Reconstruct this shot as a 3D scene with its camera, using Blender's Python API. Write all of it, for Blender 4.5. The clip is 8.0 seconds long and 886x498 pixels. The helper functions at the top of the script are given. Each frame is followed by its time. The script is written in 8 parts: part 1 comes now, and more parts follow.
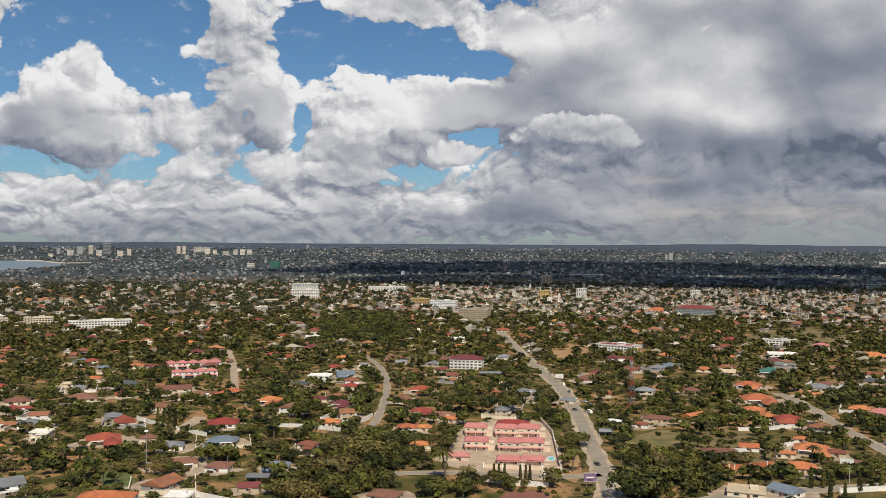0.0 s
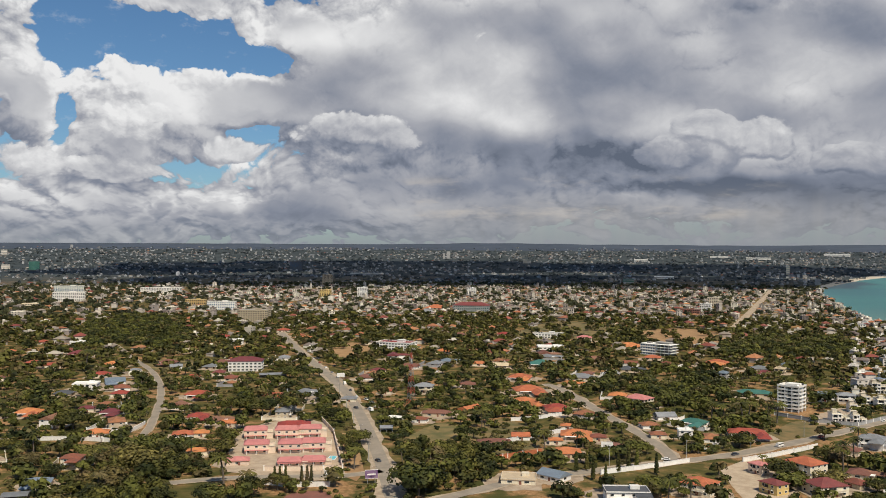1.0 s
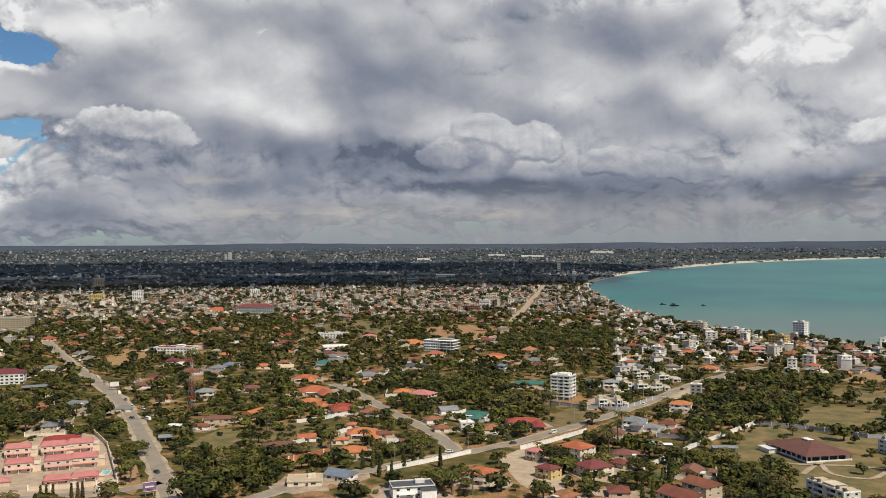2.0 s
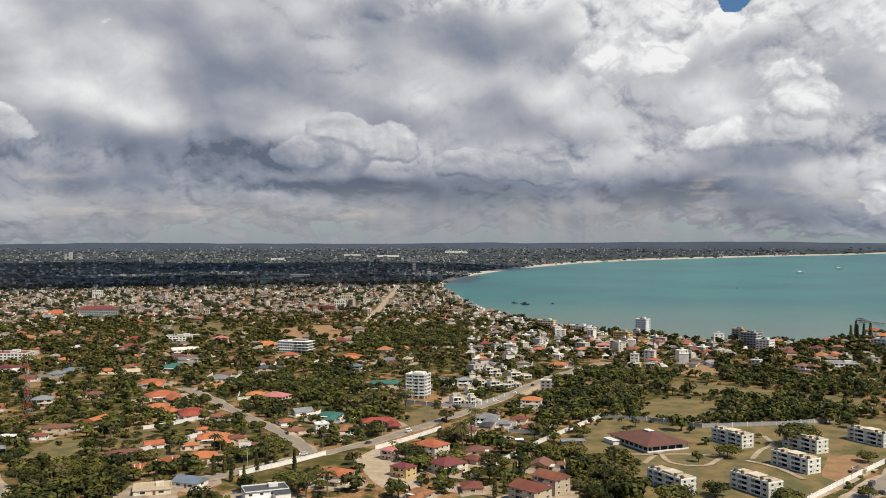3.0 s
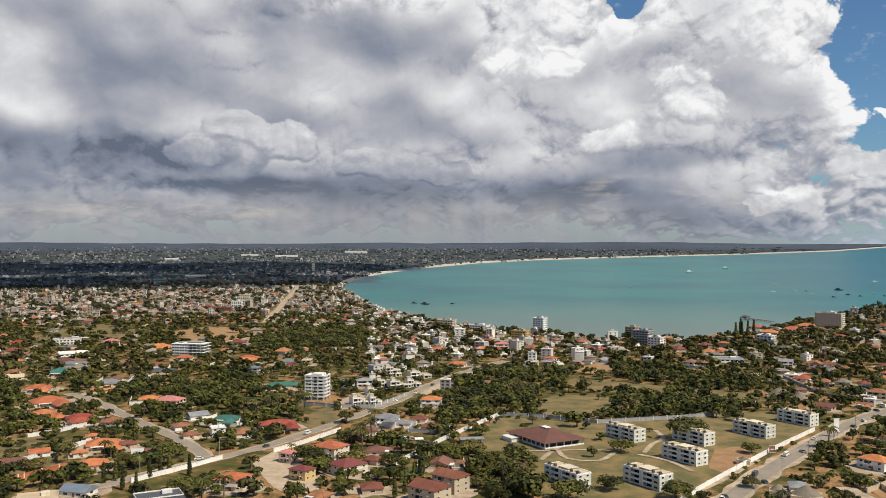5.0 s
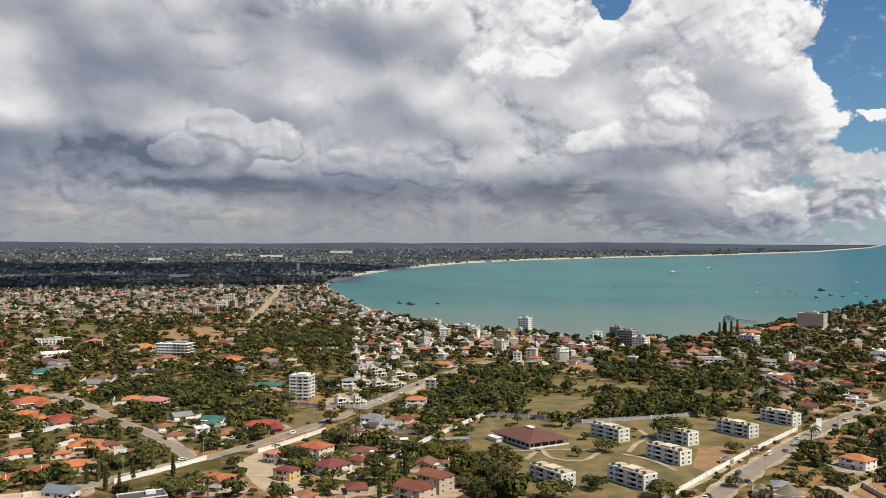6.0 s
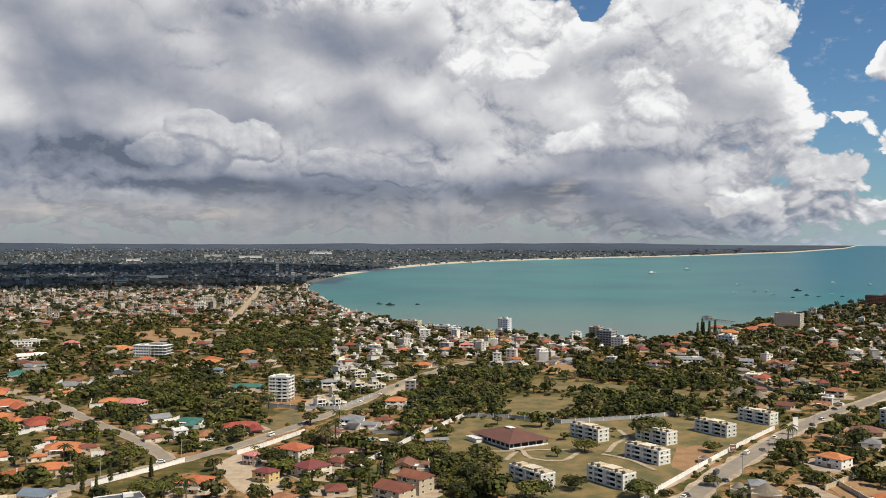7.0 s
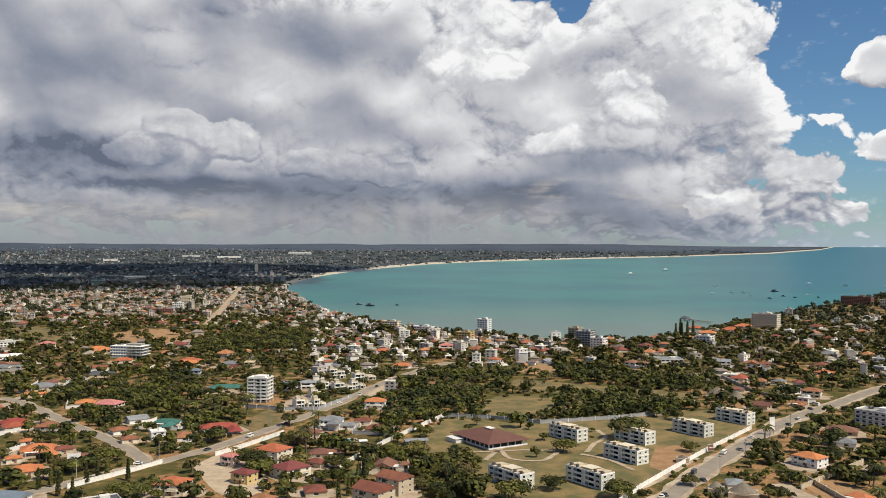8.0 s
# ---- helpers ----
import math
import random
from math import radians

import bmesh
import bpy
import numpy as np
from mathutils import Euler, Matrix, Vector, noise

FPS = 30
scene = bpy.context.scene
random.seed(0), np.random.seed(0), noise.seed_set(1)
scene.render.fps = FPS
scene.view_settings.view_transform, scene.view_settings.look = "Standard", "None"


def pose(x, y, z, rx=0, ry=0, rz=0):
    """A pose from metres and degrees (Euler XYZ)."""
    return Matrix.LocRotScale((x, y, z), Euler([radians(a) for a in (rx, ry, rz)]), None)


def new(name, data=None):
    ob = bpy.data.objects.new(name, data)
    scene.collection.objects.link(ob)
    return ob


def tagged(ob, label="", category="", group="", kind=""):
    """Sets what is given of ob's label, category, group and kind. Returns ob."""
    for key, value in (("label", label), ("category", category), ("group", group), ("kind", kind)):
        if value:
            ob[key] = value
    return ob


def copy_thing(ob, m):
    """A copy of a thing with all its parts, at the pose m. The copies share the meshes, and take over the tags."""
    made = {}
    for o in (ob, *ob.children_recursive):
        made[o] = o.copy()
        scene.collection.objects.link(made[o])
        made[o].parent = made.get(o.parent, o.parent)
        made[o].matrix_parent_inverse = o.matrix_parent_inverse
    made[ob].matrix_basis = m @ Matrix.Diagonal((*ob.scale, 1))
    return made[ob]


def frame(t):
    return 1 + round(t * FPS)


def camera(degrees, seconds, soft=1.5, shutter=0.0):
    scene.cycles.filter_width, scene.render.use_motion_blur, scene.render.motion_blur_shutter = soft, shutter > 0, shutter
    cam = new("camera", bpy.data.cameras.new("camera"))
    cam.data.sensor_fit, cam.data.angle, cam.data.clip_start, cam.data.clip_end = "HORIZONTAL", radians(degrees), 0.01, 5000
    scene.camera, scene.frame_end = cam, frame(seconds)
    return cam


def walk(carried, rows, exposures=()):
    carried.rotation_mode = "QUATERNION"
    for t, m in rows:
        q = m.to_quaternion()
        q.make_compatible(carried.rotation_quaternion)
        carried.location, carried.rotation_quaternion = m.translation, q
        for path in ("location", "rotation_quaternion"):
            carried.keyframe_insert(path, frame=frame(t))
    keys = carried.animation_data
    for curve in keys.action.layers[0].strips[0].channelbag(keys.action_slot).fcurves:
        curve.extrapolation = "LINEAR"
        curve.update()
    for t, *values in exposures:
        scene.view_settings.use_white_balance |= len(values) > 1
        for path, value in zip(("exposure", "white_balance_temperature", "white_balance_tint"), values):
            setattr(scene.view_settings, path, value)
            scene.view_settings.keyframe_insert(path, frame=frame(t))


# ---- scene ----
H = 105.0                      # the camera's height over the ground
R0, RISE = 2200.0, 2760.0      # beyond R0 the land is squeezed and raised to fit the camera's horizon
cam = camera(52.2, 8.0, 0.6)
ROWS = [(0.0, -3.76, -0.34, -0.33), (0.5, -8.56, -0.34, -0.4), (1.0, -17.57, -0.32, -0.26), (1.5, -24.13, -0.32, 0.08),
        (2.0, -31.16, -0.33, 0.21), (2.2, -33.58, -0.34, 0.34), (3.3, -41.84, -0.35, 0.05), (3.5, -42.66, -0.35, 0.16),
        (4.0, -44.39, -0.35, 0.12), (4.5, -45.7, -0.35, 0.07), (6.0, -47.55, -0.35, -0.11), (6.5, -47.89, -0.33, -0.04),
        (7.0, -48.83, -0.3, -0.09), (7.5, -49.72, -0.28, -0.09), (8.0, -50.11, -0.26, -0.2)]
walk(cam, [(t, pose(0, 0, H, 90 + p, r, w)) for t, w, p, r in ROWS],
     [(0.0, -0.12), (2.0, -0.12), (3.5, 0.0), (8.0, 0.03)])

# ---- light ----
SUN_HEADING, SUN_HEIGHT = 172.0, 52.0     # degrees clockwise from +y, degrees above the horizon
sun_data = bpy.data.lights.new("sun", "SUN")
sun_data.energy, sun_data.angle, sun_data.color = 5.0, radians(0.55), (1.0, 0.91, 0.74)
sun = new("sun", sun_data)
sun.rotation_euler = (radians(90 - SUN_HEIGHT), 0, radians(180 - SUN_HEADING))

world = bpy.data.worlds.new("sky")
scene.world = world
world.use_nodes = True


class Nodes:
    """Short hand for building node trees."""

    def __init__(self, tree):
        self.tree = tree

    def add(self, kind, **settings):
        node = self.tree.nodes.new(kind)
        for key, value in settings.items():
            if key == "operation":
                node.operation = value
            elif key == "blend":
                node.data_type, node.blend_type, node.clamp_factor = "RGBA", value, True
            elif key == "interpolation":
                node.interpolation_type = value
        return node

    def put(self, socket, value):
        if isinstance(value, bpy.types.NodeSocket):
            self.tree.links.new(value, socket)
        else:
            socket.default_value = value

    def math(self, op, a, b=0.0, c=0.0, clamp=False):
        n = self.add("ShaderNodeMath", operation=op)
        n.use_clamp = clamp
        for i, v in enumerate((a, b, c)):
            self.put(n.inputs[i], v)
        return n.outputs[0]

    def vec(self, op, a, b=(0, 0, 0)):
        n = self.add("ShaderNodeVectorMath", operation=op)
        self.put(n.inputs[0], a)
        self.put(n.inputs[1], b)
        return n.outputs["Value"] if op in ("LENGTH", "DOT_PRODUCT") else n.outputs[0]

    def xyz(self, x, y, z=0.0):
        n = self.add("ShaderNodeCombineXYZ")
        for i, v in enumerate((x, y, z)):
            self.put(n.inputs[i], v)
        return n.outputs[0]

    def ramp(self, v, lo, hi, a=0.0, b=1.0, smooth=True):
        n = self.add("ShaderNodeMapRange", interpolation="SMOOTHSTEP" if smooth else "LINEAR")
        for i, w in enumerate((v, lo, hi, a, b)):
            self.put(n.inputs[i], w)
        return n.outputs[0]

    def mix(self, f, a, b, blend="MIX"):
        n = self.add("ShaderNodeMix", blend=blend)
        self.put(n.inputs[0], f)
        self.put(n.inputs[6], (*a, 1) if isinstance(a, tuple) else a)
        self.put(n.inputs[7], (*b, 1) if isinstance(b, tuple) else b)
        return n.outputs[2]

    def noise(self, v, scale, detail=4.0, rough=0.55, lac=2.0):
        n = self.add("ShaderNodeTexNoise")
        n.noise_dimensions = "3D"
        self.put(n.inputs["Vector"], v)
        for key, value in (("Scale", scale), ("Detail", detail), ("Roughness", rough), ("Lacunarity", lac)):
            n.inputs[key].default_value = value
        return n


# Cumulus: masses, gaps and dark bases, each (heading, elevation, half width, half height, weight), in degrees.
MASSES, FRONTS, SHADES = [], [], []


def mass(az, el, w, h, k):
    MASSES.append((az, el, w, h, k))


def front(az, el, w, h, k):
    FRONTS.append((az, el, w, h, k))


def shade(az, el, w, h, k):
    SHADES.append((az, el, w, h, k))


mass(31.1, 10.9, 25.9, 8.1, 0.82)
mass(15.4, 8.1, 14.3, 6.0, 0.45)
mass(47.1, 8.8, 16.3, 7.0, 0.45)
mass(61.7, 9.1, 8.8, 9.1, 0.6)
mass(21.5, 10.8, 14.3, 6.7, 0.45)
mass(-9.3, 1.9, 24.0, 2.4, 0.62)
mass(14.0, 2.2, 12.0, 2.2, 0.5)
mass(-53.4, 3.4, 10.2, 1.8, 0.4)
mass(31.0, 2.8, 30.6, 2.5, 0.35)
mass(66.0, 2.1, 8.8, 1.8, 0.45)
mass(45.0, 3.4, 16.0, 3.0, 0.35)
mass(60.0, 4.0, 9.0, 3.0, 0.4)
mass(-18.4, 8.3, 3.4, 3.3, 0.75)
mass(-19.3, 6.4, 4.1, 1.8, 0.4)
mass(-21.3, 7.1, 2.0, 1.4, 0.3)
mass(-8.2, 9.6, 2.6, 3.3, 0.7)
mass(-10.2, 12.9, 1.7, 2.1, 0.6)
mass(-12.1, 6.8, 4.1, 1.8, 0.6)
mass(-6.8, 7.5, 2.0, 2.1, 0.3)
mass(0.3, 7.6, 5.8, 3.0, 0.75)
mass(-2.0, 10.5, 1.5, 1.1, 0.6)
mass(-4.0, 5.5, 4.1, 2.1, 0.5)
mass(5.1, 8.4, 3.7, 2.1, 0.5)
mass(-0.2, 14.6, 6.5, 1.3, 0.75)
mass(-24.2, 13.8, 2.9, 2.1, 0.6)
mass(-24.5, 10.6, 1.7, 2.1, 0.4)
mass(-9.8, 14.9, 1.4, 1.1, 0.4)
mass(8.9, 12.7, 4.1, 2.5, 0.55)
mass(0.6, 12.1, 4.4, 1.5, -1.01)
mass(6.1, 11.2, 3.1, 1.4, -0.81)
mass(-15.4, 11.5, 3.1, 3.0, -0.81)
mass(-13.3, 13.3, 2.4, 2.1, -0.54)
mass(-4.8, 12.9, 2.0, 2.5, -0.68)
mass(-5.4, 7.0, 0.9, 1.9, -0.54)
mass(5.8, 6.7, 1.9, 0.9, -0.94)
mass(-22.3, 5.0, 2.0, 0.8, -0.94)
mass(-15.0, 4.6, 1.5, 0.6, -0.81)
mass(-8.8, 7.6, 0.6, 0.5, -0.68)
mass(72.8, 11.4, 2.7, 3.7, -1.3)
mass(72.1, 12.8, 0.9, 1.1, -0.5)
mass(75.6, 8.1, 2.6, 1.6, -0.94)
mass(57.9, 14.9, 1.2, 1.2, -1.49)
mass(77.4, 3.5, 2.4, 1.4, -0.81)
mass(75.7, 13.6, 2.0, 2.1, -0.68)
mass(108.6, 13.0, 5.4, 7.7, -0.81)
mass(77.4, 3.2, 3.1, 1.4, -0.68)
mass(-29.6, 10.0, 4.1, 5.6, -0.27)
mass(76.0, 10.6, 2.7, 2.0, 1.25)
mass(89.1, 16.9, 1.2, 1.9, 1.0)
mass(71.9, 11.9, 1.4, 0.4, 0.7)
mass(66.3, 10.4, 4.1, 3.9, 0.45)
mass(73.3, 7.5, 2.0, 0.5, 0.5)
mass(72.3, 4.1, 2.7, 1.5, 0.6)
mass(76.7, 5.7, 2.4, 1.0, 0.6)
mass(73.0, 2.0, 3.1, 0.7, 0.3)
mass(34.5, 6.3, 3.7, 1.6, 0.35)
mass(43.7, 5.1, 4.1, 1.2, 0.3)
mass(51.7, 11.1, 3.4, 1.8, 0.4)
front(34.8, 5.7, 5.8, 2.3, 1.0)
front(33.6, 7.2, 2.0, 1.2, 0.8)
front(37.5, 5.8, 2.0, 1.1, 1.0)
front(31.6, 5.2, 2.4, 0.9, 1.0)
front(43.4, 4.5, 3.4, 1.4, 1.0)
front(45.5, 4.7, 2.0, 1.1, 1.0)
front(46.8, 4.5, 2.0, 1.0, 1.0)
front(41.7, 4.9, 2.0, 1.2, 1.0)
front(51.5, 10.9, 3.6, 2.3, 1.0)
front(61.5, 9.6, 3.4, 2.4, 0.9)
front(54.3, 10.7, 1.9, 1.1, 1.0)
front(57.5, 5.9, 2.7, 1.3, 1.0)
front(66.6, 11.6, 3.6, 2.2, 1.0)
front(66.3, 2.6, 2.4, 0.8, 1.0)
front(70.9, 4.7, 2.0, 1.1, 1.0)
front(73.1, 4.4, 2.0, 1.0, 1.0)
front(61.0, 7.4, 4.2, 1.8, 0.9)
front(10.9, 7.5, 4.1, 1.4, 1.0)
front(14.0, 6.5, 2.7, 1.2, 1.0)
front(-7.0, 4.7, 2.4, 1.4, 1.0)
front(4.4, 6.0, 2.6, 1.0, 1.0)
front(3.8, 2.9, 2.0, 0.9, 1.0)
front(-11.7, 4.3, 3.1, 1.3, 1.0)
front(-19.8, 3.3, 3.1, 1.2, 1.0)
front(-2.0, 4.5, 4.1, 1.3, 1.0)
front(-14.3, 2.7, 3.1, 0.9, 1.0)
front(-1.4, 7.4, 3.4, 1.8, 1.0)
front(-18.3, 10.0, 2.1, 2.1, 1.0)
front(-7.3, 10.6, 1.6, 2.1, 1.0)
shade(34.4, 3.8, 6.5, 0.9, 0.34)
shade(42.4, 3.3, 8.8, 1.2, 0.28)
shade(54.1, 3.0, 6.5, 1.1, 0.34)
shade(60.6, 5.2, 5.1, 1.1, 0.34)
shade(31.2, 6.1, 3.1, 1.1, 0.15)
shade(41.4, 13.0, 11.2, 3.9, 0.12)
shade(33.0, 10.3, 8.8, 2.8, 0.12)
shade(11.6, 6.9, 3.9, 1.2, 0.34)
shade(-2.0, 3.8, 3.7, 0.7, 0.24)
shade(25.9, 5.6, 7.1, 1.8, 0.32)
shade(10.2, 4.6, 5.1, 1.1, 0.15)
shade(5.7, 15.2, 7.5, 0.9, 0.16)
shade(-18.5, 5.4, 2.7, 0.6, 0.16)
shade(27.4, 11.9, 8.5, 3.9, 0.14)
shade(59.5, 3.9, 4.8, 0.7, 0.1)
shade(51.7, 11.3, 3.4, 1.5, -0.28)
shade(66.0, 11.1, 3.7, 2.5, -0.18)
shade(57.6, 8.8, 3.1, 2.1, -0.08)
shade(34.5, 6.5, 3.7, 1.1, -0.06)
shade(66.2, 2.8, 2.0, 0.6, -0.3)
shade(-1.4, 8.0, 3.7, 2.1, -0.16)
shade(-17.6, 10.0, 2.7, 2.5, -0.16)
shade(-7.5, 9.6, 2.0, 2.8, -0.14)
shade(4.1, 2.8, 2.0, 0.8, -0.22)
shade(20.8, 2.8, 5.1, 0.6, -0.15)
shade(8.5, 12.3, 3.4, 1.8, -0.14)
shade(33.4, 4.4, 10.9, 1.4, 0.12)
shade(49.3, 3.5, 14.3, 1.8, 0.14)
shade(24.2, 3.6, 17.0, 1.4, 0.1)
shade(19.0, 6.3, 11.9, 1.4, 0.08)
shade(0.7, 1.4, 27.2, 0.9, 0.1)
shade(47.2, 1.3, 27.2, 0.9, 0.1)
shade(44.1, 4.6, 5.1, 1.2, 0.1)
shade(34.6, 5.1, 5.1, 1.1, 0.1)
shade(27.9, 5.9, 3.7, 0.9, 0.12)
shade(60.2, 4.6, 4.4, 1.4, 0.1)


def blobs(n, point, rows):
    """The sum of soft ellipses at a place; it is carried along in the place's z."""
    flat = n.vec("MULTIPLY", point, (1, 1, 0))
    for az, el, w, h, k in rows:
        d = n.vec("LENGTH", n.vec("MULTIPLY", n.vec("SUBTRACT", flat, (az, el, 0)), (1 / w, 1 / h, 0)))
        flat = n.vec("ADD", flat, n.xyz(0.0, 0.0, n.ramp(d, 1.25, 0.25, 0.0, k)))
    out = n.add("ShaderNodeSeparateXYZ")
    n.put(out.inputs[0], flat)
    return out.outputs[2]


def billows(n, place, scale, octaves):
    """Rounded puffs with sharp creases between them, about -0.5 to 0.6."""
    total, weight = None, 0.62
    for k in range(octaves):
        q = n.noise(n.vec("ADD", place, (17.3 * k, 5.1 * k, 0)), scale * 2.15 ** k, 1.0, 0.45).outputs["Fac"]
        puff = n.math("MULTIPLY", n.math("SUBTRACT", n.math("ABSOLUTE", n.math("SUBTRACT", q, 0.5)), 0.085), 5.0 * weight)
        total = puff if total is None else n.math("ADD", total, puff)
        weight *= 0.56
    return total


def cloud_field(rows, bias, offset, strength, scale=0.15):
    """Cloud density over (heading, elevation) in degrees; above 0 there is cloud. With no rows, the puffs alone."""
    tree = bpy.data.node_groups.new("cloud_field", "ShaderNodeTree")
    tree.interface.new_socket("Place", in_out="INPUT", socket_type="NodeSocketVector")
    for name in ("Density", "Puffs"):
        tree.interface.new_socket(name, in_out="OUTPUT", socket_type="NodeSocketFloat")
    n = Nodes(tree)
    true_place = n.add("NodeGroupInput").outputs[0]
    place = n.vec("ADD", true_place, (offset, 0, 0))
    sway = n.vec("SUBTRACT", n.noise(place, 0.16, 2, 0.5).outputs["Color"], (0.5, 0.5, 0.5))
    frill = n.vec("SUBTRACT", n.noise(place, 0.75, 3, 0.55).outputs["Color"], (0.5, 0.5, 0.5))
    bent = n.vec("ADD", n.vec("ADD", true_place, n.vec("MULTIPLY", sway, (3.4, 2.6, 0))), n.vec("MULTIPLY", frill, (1.1, 0.9, 0)))
    curled = n.vec("ADD", place, n.vec("ADD", n.vec("MULTIPLY", sway, (2.5, 2.5, 0)), n.vec("MULTIPLY", frill, (0.5, 0.5, 0))))
    sep = n.add("ShaderNodeSeparateXYZ")
    n.put(sep.inputs[0], place)
    high = billows(n, n.vec("MULTIPLY", curled, (1, 1.2, 1)), scale, 5)
    low = billows(n, n.vec("MULTIPLY", curled, (1, 1.9, 1)), scale * 2.1, 3)
    near_rim = n.ramp(sep.outputs[1], 5.5, 2.5)
    texture = n.math("ADD", n.math("MULTIPLY", high, n.math("SUBTRACT", 1.0, near_rim)), n.math("MULTIPLY", low, n.math("MULTIPLY", near_rim, 0.92)))
    density = puff = n.math("MULTIPLY", texture, strength)
    if rows:
        form = n.math("ADD", blobs(n, bent, rows), n.ramp(sep.outputs[1], 21.0, 40.0, 0.0, -0.75))
        density = n.math("ADD", density, n.math("ADD", form, bias))
    out = n.add("NodeGroupOutput")
    n.put(out.inputs[0], density)
    n.put(out.inputs[1], puff)
    return tree


def build_sky():
    n = Nodes(world.node_tree)
    world.node_tree.nodes.clear()
    way = n.add("ShaderNodeTexCoord").outputs["Generated"]
    sep = n.add("ShaderNodeSeparateXYZ")
    n.put(sep.inputs[0], way)
    az = n.math("MULTIPLY", n.math("ARCTAN2", sep.outputs[0], sep.outputs[1]), 57.29578)
    el = n.math("MULTIPLY", n.math("ARCSINE", sep.outputs[2]), 57.29578)
    place = n.xyz(az, el)
    field, heads = cloud_field(MASSES, 0.0, 0.0, 0.80), cloud_field(FRONTS, -0.44, 37.0, 0.74, 0.17)
    puffs, head_puffs = cloud_field([], 0.0, 0.0, 0.80), cloud_field([], 0.0, 37.0, 0.74, 0.17)

    def density(p, group=field):
        g = n.add("ShaderNodeGroup")
        g.node_tree = group
        n.put(g.inputs[0], p)
        return g.outputs

    def clamp(v, lo, hi):
        return n.math("MINIMUM", n.math("MAXIMUM", v, lo), hi)

    here, puff = density(place)
    far_above = density(n.vec("ADD", place, (0.6, 1.7, 0)))[0]
    cover = n.ramp(here, 0.0, 0.13)
    thick = n.ramp(here, 0.25, 0.95)
    fine = clamp(n.math("MULTIPLY", n.math("SUBTRACT", puff, density(n.vec("ADD", place, (0.22, 0.42, 0)), puffs)[0]), 0.70), -0.22, 0.20)
    broad = clamp(n.math("MULTIPLY", n.math("SUBTRACT", here, far_above), 0.44), -0.36, 0.26)
    relief = n.math("ADD", n.math("MULTIPLY", fine, n.math("SUBTRACT", 1.0, n.math("MULTIPLY", thick, 0.90))),
                    n.math("MULTIPLY", broad, n.math("SUBTRACT", 1.0, n.math("MULTIPLY", thick, 0.76))))
    stray = n.vec("SUBTRACT", n.noise(place, 0.20, 4, 0.55).outputs["Color"], (0.5, 0.5, 0.5))
    dark = blobs(n, n.vec("ADD", place, n.vec("MULTIPLY", stray, (7.0, 3.2, 0))), SHADES)
    # the sheet's own soft folds
    def folds(shift):
        return n.noise(n.vec("ADD", n.vec("MULTIPLY", place, (0.9, 1.5, 0)), shift), 0.12, 2, 0.45).outputs["Fac"]

    fold = folds((0, 0, 0))
    drift = n.math("MULTIPLY", thick, n.math("SUBTRACT", fold, 0.5))
    relief = n.math("ADD", relief, n.math("MULTIPLY", thick, clamp(n.math("MULTIPLY", n.math("SUBTRACT", fold, folds((0.7, 2.4, 0))), 0.95), -0.20, 0.16)))
    # 0 is the darkest base, 1 a sunlit head
    tone = n.math("ADD", n.math("ADD", relief, n.math("ADD", n.math("MULTIPLY", drift, 0.75), n.ramp(az, 20.0, 45.0, 0.70, 0.74))), n.math("ADD", n.math("MULTIPLY", thick, -0.04), n.math("MULTIPLY", dark, -1.0)))
    low_grey = n.math("MULTIPLY", n.ramp(el, 7.0, 2.0, 0.0, -0.20), n.ramp(az, 0.0, 14.0, 0.35, 1.0))
    tone = n.math("ADD", tone, low_grey)
    # nearer cumulus heads stand before the grey sheet, crisp above, fading into their bases
    head, head_puff = density(place, heads)
    head_fine = clamp(n.math("MULTIPLY", n.math("SUBTRACT", head_puff, density(n.vec("ADD", place, (0.2, 0.38, 0)), head_puffs)[0]), 0.40), -0.16, 0.18)
    head_broad = n.math("SUBTRACT", head, density(n.vec("ADD", place, (0.5, 1.5, 0)), heads)[0])
    front_cover = n.math("MULTIPLY", n.ramp(head, 0.0, 0.24), n.ramp(head_broad, -0.60, 0.10))
    head_tone = n.math("ADD", n.math("ADD", head_fine, clamp(n.math("MULTIPLY", head_broad, 0.30), -0.22, 0.22)), n.math("ADD", 0.66, n.math("MULTIPLY", dark, -0.60)))
    head_tone = n.math("ADD", head_tone, n.math("MULTIPLY", n.ramp(az, 10.0, 24.0, 0.0, -0.16), n.math("MULTIPLY", n.ramp(el, 11.0, 8.5), n.ramp(az, 58.0, 48.0))))
    head_tone = n.math("ADD", head_tone, low_grey)
    tone = n.math("ADD", n.math("MULTIPLY", tone, n.math("SUBTRACT", 1.0, front_cover)), n.math("MULTIPLY", head_tone, front_cover))
    cover = n.math("MAXIMUM", cover, front_cover)
    ramp = n.add("ShaderNodeValToRGB")
    n.put(ramp.inputs[0], tone)
    stops = ramp.color_ramp.elements
    stops[0].position, stops[0].color = 0.0, (0.126, 0.152, 0.206, 1)
    stops[1].position, stops[1].color = 1.0, (0.90, 0.90, 0.90, 1)
    for at, colour in ((0.3, (0.243, 0.270, 0.338, 1)), (0.55, (0.400, 0.413, 0.460, 1)), (0.78, (0.620, 0.625, 0.645, 1))):
        stops.new(at).color = colour
    clear = n.add("ShaderNodeTexSky")
    clear.sky_type, clear.sun_disc = "NISHITA", False
    clear.sun_elevation, clear.sun_rotation = radians(SUN_HEIGHT), radians(SUN_HEADING)
    clear.altitude, clear.air_density, clear.dust_density, clear.ozone_density = 100, 1.0, 0.3, 2.5
